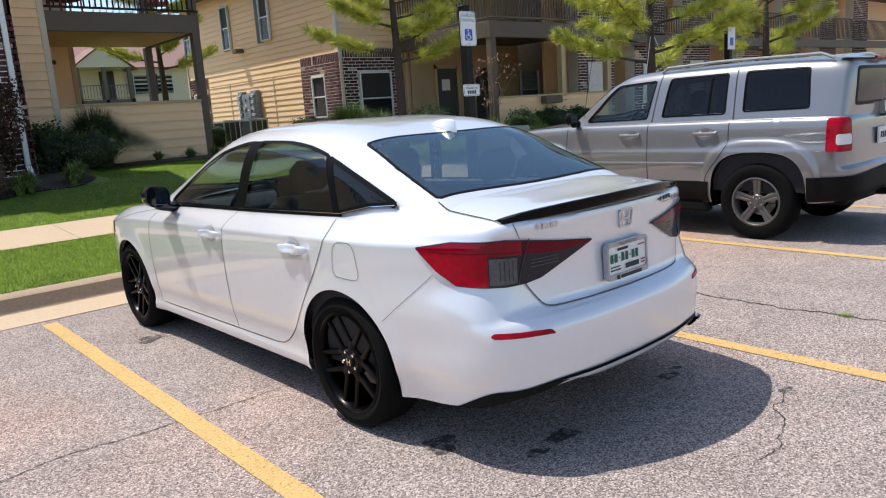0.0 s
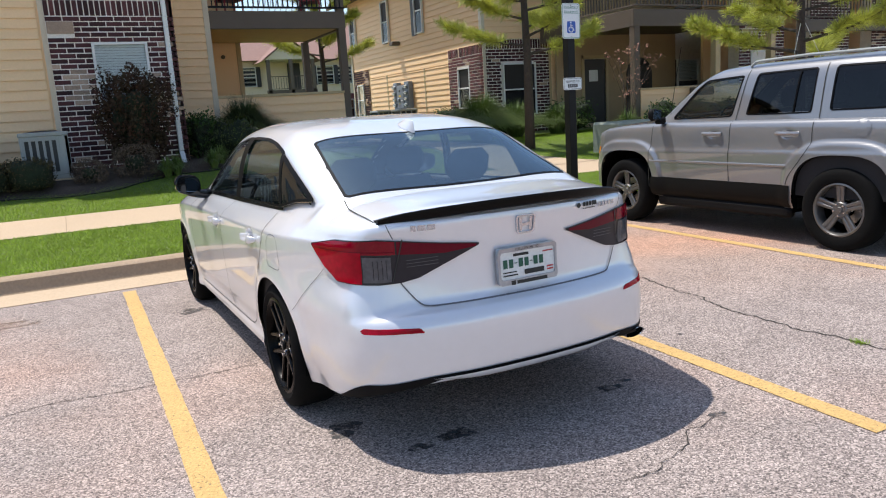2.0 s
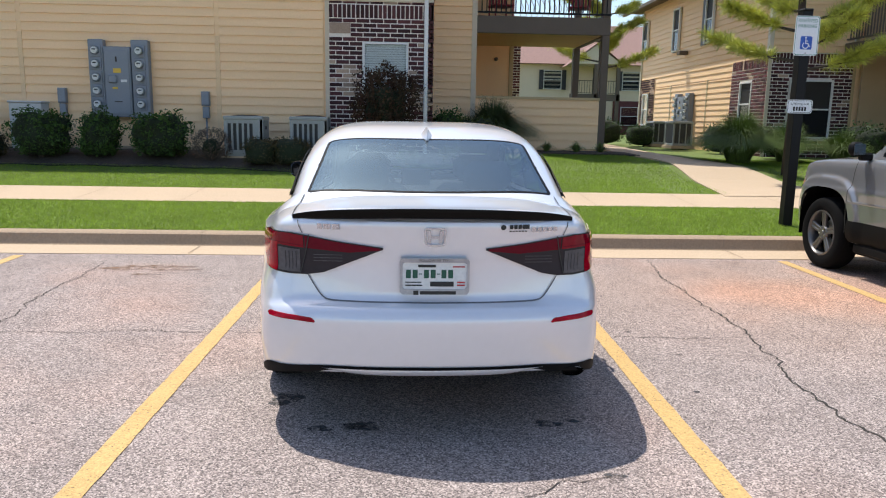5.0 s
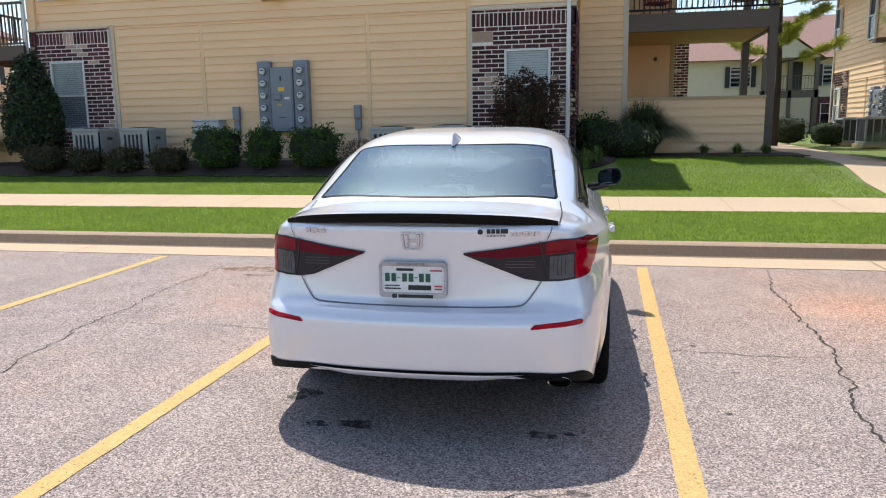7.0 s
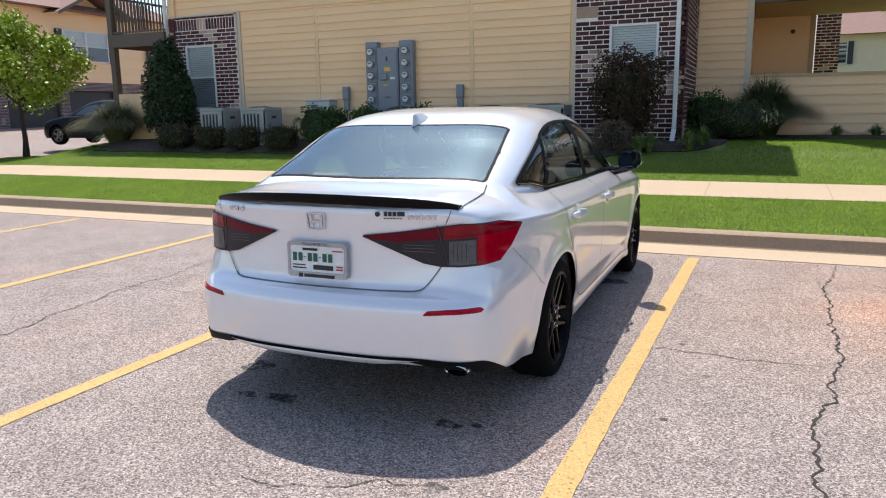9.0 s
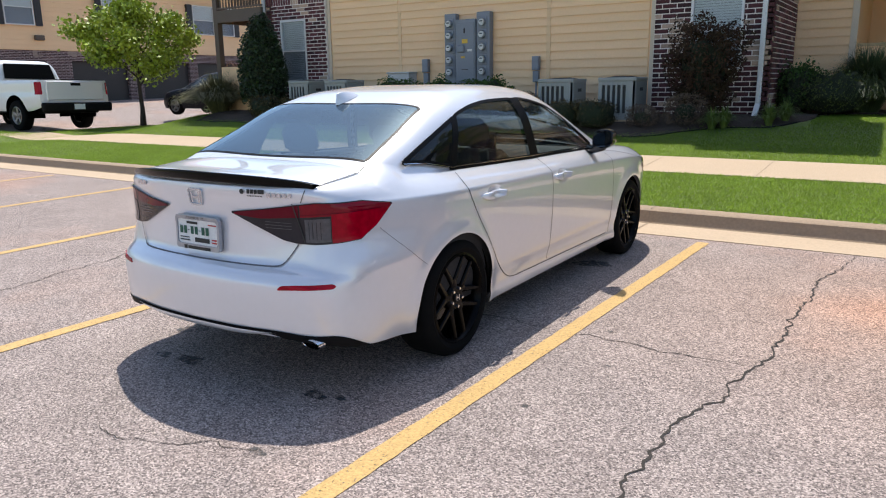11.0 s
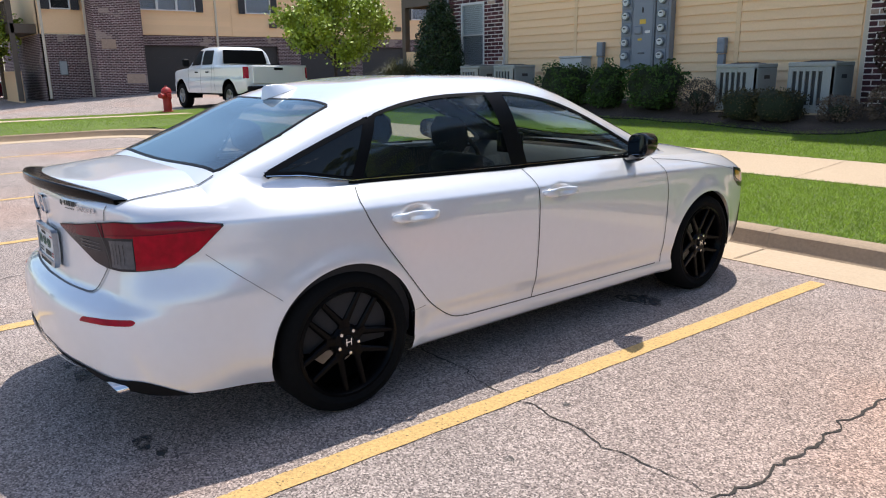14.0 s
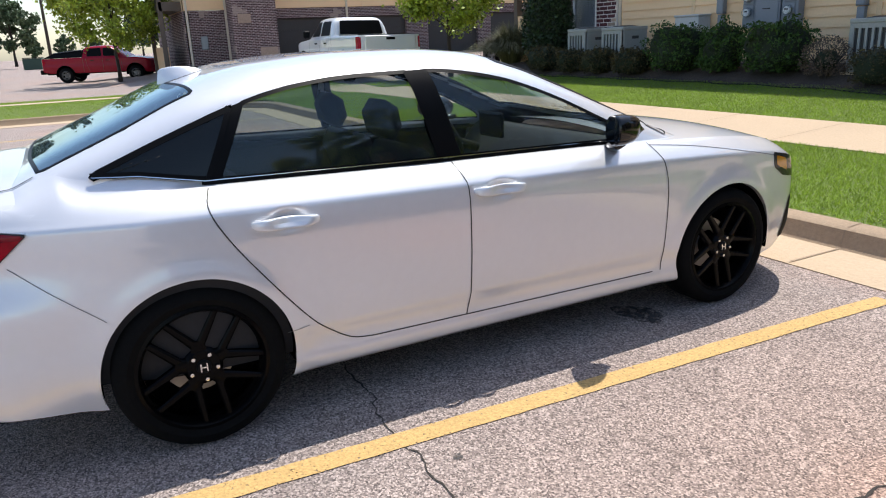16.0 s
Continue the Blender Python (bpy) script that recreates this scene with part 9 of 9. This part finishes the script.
# mixed planting by the balcony
shrub(3.45, 15.3, 0.50, 0.45, 0.92, M["leaf"], 42, "loose dark green shrub by the balcony", n=2600, size=0.05, rough=0.6, sq=2.0)
shrub(4.05, 14.9, 0.60, 0.48, 0.80, M["leafo"], 43, "loose olive shrub by the balcony", n=2400, size=0.045, rough=0.6, sq=2.0)
shrub(3.45, 14.9, 0.30, 0.28, 0.95, M["leaf"], 44, "slim green shrub beside the downspout", n=800, size=0.06, rough=0.5, core=0.6, twigs=8)
for k, (x, y, r, h) in enumerate(((11.5, 19.3, 0.5, 0.85), (10.9, 24.6, 0.55, 0.8), (10.0, 26.0, 0.6, 0.95), (9.7, 28.5, 0.6, 1.1))):
    shrub(x, y, r, r, h, M["leaf"], 50 + k, "low green shrub beside the house wall", n=1300, size=0.06, group="low shrubs")


def tussock(x, y, r, h, n, material, seed, label, name="ornamental_grass", wide=0.010, z=None):
    """A clump of arching blades."""
    rng = np.random.default_rng(seed)
    e = empty(name, label, "grass clump", pose(x, y, lawn_z(x, y) if z is None else z))
    a = rng.uniform(0, 2 * math.pi, n)
    lean = rng.uniform(0.05, 1.0, n)**0.7
    L = h * rng.uniform(0.75, 1.15, n)
    base = np.stack([np.cos(a), np.sin(a), np.zeros(n)], 1) * (rng.uniform(0, 0.18, n) * r)[:, None]
    out = np.stack([np.cos(a), np.sin(a), np.zeros(n)], 1)
    side = np.stack([-np.sin(a), np.cos(a), np.zeros(n)], 1)
    rows = []
    K = 5
    for k in range(K + 1):
        t = k / K
        reach = (r * lean * (t**1.4))[:, None]
        zz = L * (t * (1.15 - 0.1 * lean) - (0.26 + 0.58 * lean) * t**2.4)
        p = base + out * reach
        p[:, 2] += zz
        w = wide * (1 - t**2) + 0.0015
        rows += [p - side * w / 2, p + side * w / 2]
    v = np.stack(rows, 1)
    m = 2 * (K + 1)
    f = np.concatenate([np.stack([np.arange(n) * m + 2 * k, np.arange(n) * m + 2 * k + 1, np.arange(n) * m + 2 * k + 3, np.arange(n) * m + 2 * k + 2], 1) for k in range(K)])
    mesh_np("tuft", v.reshape(-1, 3), f, material, e)
    return e


tussock(4.52, 15.75, 1.2, 1.5, 6500, M["bladed"], 1, "dark fountain grass under the balcony wall")
tussock(9.85, 14.5, 1.25, 1.35, 7000, M["blade"], 2, "large green fountain grass beside the path")
tussock(11.4, 15.4, 1.0, 1.15, 2600, M["blade"], 3, "green fountain grass by the brick corner")
tussock(12.7, 15.4, 0.9, 1.0, 1500, M["blade"], 4, "green fountain grass by the porch")
tussock(13.0, 12.9, 0.6, 0.95, 600, M["blade"], 5, "loose ornamental grass before the porch")
tussock(14.6, 13.0, 0.6, 0.8, 600, M["blade"], 6, "loose ornamental grass before the porch")
for k, (x, y) in enumerate(((3.30, 13.05), (2.62, 12.85), (2.45, 12.75), (3.5, 13.4))):
    tussock(x, y, 0.30, 0.48, 260, M["blade"], 20 + k, "small iris clump near the downspout", "iris_clump", 0.016)
tussock(-11.3, 13.6, 1.35, 1.35, 4000, M["bladedry"], 8, "ornamental grass at the house's west end")
for k, (x, y) in enumerate(((6.6, 16.15), (7.2, 16.2), (5.9, 16.25))):
    tussock(x, y, 0.27, 0.36, 220, M["blade"], 30 + k, "low iris tuft at the foot of the balcony wall", "iris_clump", 0.014)
tussock(-13.2, 15.4, 0.8, 1.0, 900, M["blade"], 9, "ornamental grass at the house's west end")


for k, (x, y, r, h) in enumerate(((12.0, 16.8, 0.55, 0.8), (13.4, 15.6, 0.6, 0.9), (14.4, 13.2, 0.5, 0.7), (15.6, 13.2, 0.55, 0.75), (16.8, 13.2, 0.5, 0.7))):
    shrub(x, y, r, r * 0.9, h, M["leaf"], 90 + k, "loose green shrub before the shaded porch", n=1500, size=0.06, sq=2.0, rough=0.6, group="porch shrubs")


def twiggy(x, y, h, seed, label, name, n=16, tip=None):
    rng = np.random.default_rng(seed)
    e = empty(name, label, "shrub", pose(x, y, lawn_z(x, y)))
    g = Geo()
    pts = []
    for k in range(n):
        a = rng.uniform(0, 6.28)
        r = rng.uniform(0.15, 0.75)
        p = [Vector((0, 0, 0))]
        for j in range(1, 7):
            t = j / 6
            p.append(Vector((math.cos(a) * r * t**1.5, math.sin(a) * r * t**1.5, h * rng.uniform(0.9, 1.0) * (t - 0.22 * t * t * r)))+Vector(rng.normal(size=3) * 0.02))
        g.tube(p, [0.008, 0.007, 0.006, 0.005, 0.004, 0.003, 0.002], 4, False)
        for j in range(3, 7):
            for _ in range(3 if j < 6 else 9):
                pts.append(np.array(p[j]) + rng.normal(size=3) * 0.05)
    part("stem", g, M["bark"], e)
    leaves("foliage", np.array(pts), 0.06, tip or M["twig"], e, rng)
    return e


M["rosy"] = mat("rosy_seed_head", (0.32, 0.16, 0.11), 0.8, var=0.3, scale=7, island=0.3)
twiggy(13.2, 13.1, 2.3, 3, "leggy shrub with dry rosy tips before the porch", "leggy_shrub", 15, M["rosy"])
twiggy(-13.9, 16.2, 2.1, 4, "leggy shrub with pinkish tips by the road", "leggy_shrub", 14, M["rosy"])


def tree(x, y, h, r, z_low, seed, material, label, n_leaf=6000, size=0.10, trunk=0.09, name="tree", limbs=16, z=None, flat=0.62):
    """A broad-leaved tree: tapered trunk, limbs, clumps of leaves with gaps."""
    rng = np.random.default_rng(seed)
    e = empty(name, label, "tree", pose(x, y, (lawn_z(x, y) if z is None else z) - 0.03))
    g = Geo()
    tp = [Vector((0.03 * math.sin(k * 1.3 + seed), 0.03 * math.cos(k * 1.7 + seed), h * 0.82 * k / 6)) for k in range(7)]
    tp[0] = Vector((0, 0, 0))
    g.tube(tp, [trunk * (1.25 - 0.30 * min(k, 1)) * (1 - 0.13 * k) for k in range(7)], 10)
    part("trunk", g, M["bark"], e, smooth=True)
    g = Geo()
    tips = []
    for k in range(limbs):
        t = k / (limbs - 1)
        z0 = z_low * 0.85 + (h * 0.80 - z_low * 0.85) * t
        a = k * 2.4 + rng.uniform(-0.3, 0.3)
        prof = math.sin(math.pi * min(1, 0.28 + 0.66 * t))
        R = r * prof * rng.uniform(0.75, 1.1)
        rise = R * rng.uniform(0.35, 0.75) + 0.15
        p0, p2 = Vector((0, 0, z0)), Vector((R * math.cos(a), R * math.sin(a), z0 + rise))
        p1 = p0.lerp(p2, 0.5) + Vector((0, 0, 0.12 * R))
        g.tube([p0, p1, p2], [trunk * 0.36 * (1 - 0.5 * t), trunk * 0.22, trunk * 0.06], 6, False)
        for j in range(4):
            b = a + rng.uniform(-0.9, 0.9)
            q0 = p0.lerp(p2, rng.uniform(0.35, 1.0))
            q1 = q0 + Vector((math.cos(b), math.sin(b), rng.uniform(0.0, 0.7))) * rng.uniform(0.15, 0.36) * r
            g.tube([q0, q1], [trunk * 0.10, trunk * 0.03], 4, False)
            tips.append(q1)
        tips.append(p2)
    tips.append(Vector((0, 0, h)))
    tips.append(Vector((0.1, 0, h * 0.93)))
    part("branchwork", g, M["bark"], e)
    per = n_leaf // len(tips)
    pts = np.concatenate([np.array(t)[None] + rng.normal(size=(per, 3)) * np.array([0.115, 0.115, 0.10]) * r * rng.uniform(0.6, 1.25) for t in tips])
    leaves("crown", pts, size, material, e, rng, 0.7, 0.1)
    return e


tree(-14.95, 13.6, 3.9, 1.5, 1.45, 5, M["leaft"], "young broad-leaved tree with bright yellow-green leaves", 17000, 0.115, 0.085)
tree(-34.0, 5.0, 5.4, 2.5, 1.6, 6, M["leaft"], "young roadside tree with yellow-green leaves", 16000, 0.17, 0.10, z=road_z(-34, 5))
M["fartree"] = mat("far_tree_leaf", (0.055, 0.090, 0.035), 0.7, var=0.3, scale=1, fine=5, island=0.4)
for k, (x, y, h) in enumerate(((-120, -3.5, 10), (-118, -12, 10), (-140, 16, 10), (-130, -22, 11), (-60, -30, 9), (-230, -16, 8), (-230, -4, 6), (-235, 4, 7), (-240, 12, 6), (-232, 20, 8), (-230, -28, 9))):
    tree(x, y, h, h * 0.34, h * 0.22, 70 + k, M["fartree"], "distant dark green roadside tree", 5200, 0.50, 0.2, name="distant_tree", z=0.4)


pole = empty("utility_pole", "tall weathered timber utility pole beside the far road", "utility pole", pose(-80, 1.6, 0.3, 0, -2))
part("post", Geo().tube([(0, 0, 0), (0, 0, 5.5), (0, 0, 10.5)], [0.17, 0.14, 0.11], 10), M["bark"], pole, smooth=True)
part("crossarm", Geo().box(-0.06, -1.2, 9.3, 0.06, 1.2, 9.42, 0.01), M["bark"], pole)
for y in (-1.1, -0.5, 0.5, 1.1):
    part("insulator", Geo().lathe([(0.03, 9.42), (0.05, 9.46), (0.05, 9.54), (0.0, 9.58)], 8, "z", (0, y, 0)), M["acgrey"], pole)


def pine(x, y, h, r, z_low, seed, label, limbs=18, z=None):
    """A young pine: whorls of limbs that end in brushes of long needles."""
    rng = np.random.default_rng(seed)
    e = empty("pine_tree", label, "tree", pose(x, y, (lawn_z(x, y) if z is None else z) - 0.03))
    part("trunk", Geo().tube([(0, 0, 0), (0.03, 0.02, h * 0.3), (-0.02, 0.03, h * 0.6), (0, 0, h)], [0.115, 0.09, 0.06, 0.015], 10), M["bark"], e, smooth=True)
    g = Geo()
    tips, dirs = [], []
    for k in range(limbs):
        t = k / (limbs - 1)
        z0 = z_low + (h - 0.3 - z_low) * t
        a = k * 2.4 + rng.uniform(-0.35, 0.35)
        R = r * (1 - 0.72 * t) * rng.uniform(0.75, 1.15)
        d = Vector((math.cos(a), math.sin(a), 0))
        P = [Vector((0, 0, z0)), d * R * 0.5 + Vector((0, 0, z0 + 0.10 * R)), d * R + Vector((0, 0, z0 + 0.32 * R))]
        g.tube(P, [0.03 * (1.2 - t), 0.02, 0.008], 6, False)
        m = 11 + int(13 * R / r)
        for j in range(m):
            s = 0.30 + 0.70 * (j + rng.uniform(0, 0.6)) / m
            q = P[0].lerp(P[1], min(1, s * 2)) if s < 0.5 else P[1].lerp(P[2], (s - 0.5) * 2)
            b = a + rng.uniform(-1.25, 1.25)
            w = Vector((math.cos(b), math.sin(b), rng.uniform(0.1, 0.75))).normalized()
            q1 = q + w * rng.uniform(0.14, 0.42)
            g.tube([q, q1], [0.009, 0.005], 4, False)
            tips += [q1, q.lerp(q1, 0.55)]
            dirs += [w, w]
        tips.append(P[2])
        dirs.append((P[2] - P[1]).normalized())
    part("branchwork", g, M["bark"], e)
    per = 72
    T = np.repeat(np.array([tuple(t) for t in tips]), per, 0)
    D = np.repeat(np.array([tuple(t) for t in dirs]), per, 0)
    n = len(T)
    dv = D * 0.75 + rng.normal(size=(n, 3)) * 0.62
    dv[:, 2] += 0.12
    dv /= np.linalg.norm(dv, axis=1, keepdims=True)
    L = rng.uniform(0.13, 0.24, n)[:, None]
    b0 = T - D * rng.uniform(0, 0.14, n)[:, None]
    s = np.cross(dv, rng.normal(size=(n, 3)))
    s /= np.linalg.norm(s, axis=1, keepdims=True)
    v = np.stack([b0 - s * 0.005, b0 + s * 0.005, b0 + dv * L + s * 0.0022, b0 + dv * L - s * 0.0022], 1).reshape(-1, 3)
    mesh_np("crown", v, np.arange(4 * n).reshape(-1, 4), M["needle"], e)
    return e


pine(10.05, 12.75, 6.2, 1.85, 2.05, 3, "young pine with bright yellow-green needles by the path", 22)
pine(13.6, 8.75, 6.0, 2.1, 1.75, 4, "young pine with bright yellow-green needles before the porch", 22)
pine(18.5, 8.6, 5.5, 2.0, 2.0, 5, "young staked pine further along the lawn", 18)
pine(9.0, 23.5, 7.0, 1.9, 2.6, 6, "pine behind the balcony between the houses", 20)
g = Geo().tube([(12.2, 8.2, 0.3), (13.6, 8.75, 2.75)], 0.006, 4).tube([(15.2, 8.5, 0.3), (13.65, 8.75, 2.75)], 0.006, 4)
tagged(part("guy_wire", g, M["white"]), "thin pale guy wires that stay the young pine", "wire")


# ---------------- turf ----------------
def turf(name, x0, x1, y0, y1, per, seed, h, label, skip=None, w=0.0048):
    rng = np.random.default_rng(seed)
    n = int((x1 - x0) * (y1 - y0) * per)
    x, y = rng.uniform(x0, x1, n), rng.uniform(y0, y1, n)
    if skip is not None:
        ok = ~skip(x, y)
        x, y = x[ok], y[ok]
        n = len(x)
    ys = np.linspace(y0, y1, 24)
    if x1 < -11 or x0 > 7:
        z = np.array([lawn_z(float(a), float(b)) for a, b in zip(x, y)])
    else:
        xs = np.linspace(x0, x1, 24)
        Zg = np.array([[lawn_z(float(a), float(b)) for b in ys] for a in xs])
        fi = (x - x0) / (x1 - x0) * 23
        fj = (y - y0) / (y1 - y0) * 23
        i, j = np.clip(fi.astype(int), 0, 22), np.clip(fj.astype(int), 0, 22)
        u, t = fi - i, fj - j
        z = Zg[i, j] * (1 - u) * (1 - t) + Zg[i + 1, j] * u * (1 - t) + Zg[i, j + 1] * (1 - u) * t + Zg[i + 1, j + 1] * u * t
    a = rng.uniform(0, 2 * math.pi, n)
    hh = h * rng.uniform(0.55, 1.25, n)
    ww = w * rng.uniform(0.7, 1.4, n)
    lx, ly = rng.normal(size=n) * 0.75 * hh, rng.normal(size=n) * 0.75 * hh
    p0 = np.stack([x - np.cos(a) * ww, y - np.sin(a) * ww, z - 0.004], 1)
    p1 = np.stack([x + np.cos(a) * ww, y + np.sin(a) * ww, z - 0.004], 1)
    p2 = np.stack([x + lx, y + ly, z + hh], 1)
    v = np.stack([p0, p1, p2], 1).reshape(-1, 3)
    ob = mesh_np(name, v, np.arange(3 * n).reshape(-1, 3), M["grass"])
    return tagged(ob, label, "grass", kind="stuff")


def off_path(x, y):
    return (np.abs(x - (8.95 - 0.1 * (y - 10.5))) < 0.98) & (x > 7)


turf("turf", -8.5, 7.6, 7.20, 9.25, 5200, 1, 0.030, "short mown green grass blades")
turf("turf", 7.6, 16, 7.20, 9.25, 2600, 2, 0.032, "short mown green grass blades")
turf("turf", -13.2, -8.5, 7.20, 9.25, 1800, 3, 0.034, "short mown green grass blades")
turf("turf", -9.5, 7.0, 10.55, 12.55, 3600, 4, 0.030, "short mown green grass blades")
turf("turf", 3.2, 7.0, 12.55, 15.3, 2400, 5, 0.032, "short mown green grass blades", lambda x, y: (x < 3.9) & (y > 13.0))
turf("turf", 1.9, 3.2, 12.55, 12.92, 2800, 9, 0.030, "short mown green grass blades")
turf("turf", 7.0, 16, 10.55, 16, 1500, 6, 0.035, "short mown green grass blades", off_path)
turf("turf", -15.3, -9.5, 10.55, 14, 1300, 7, 0.035, "short mown green grass blades")
turf("turf", -17.9, -13.2, -6, 10.3, 900, 8, 0.035, "short mown green grass blades", lambda x, y: (x > -16.75) & (x < -16.1) & (y < 9.25))
tagged(part("transformer_box", Geo().box(11.0, 10.9, 0.2, 12.2, 11.8, 1.02, 0.05), mat("pale_green_enamel", (0.25, 0.28, 0.23), 0.5)), "pale green transformer box on the lawn", "utility box")
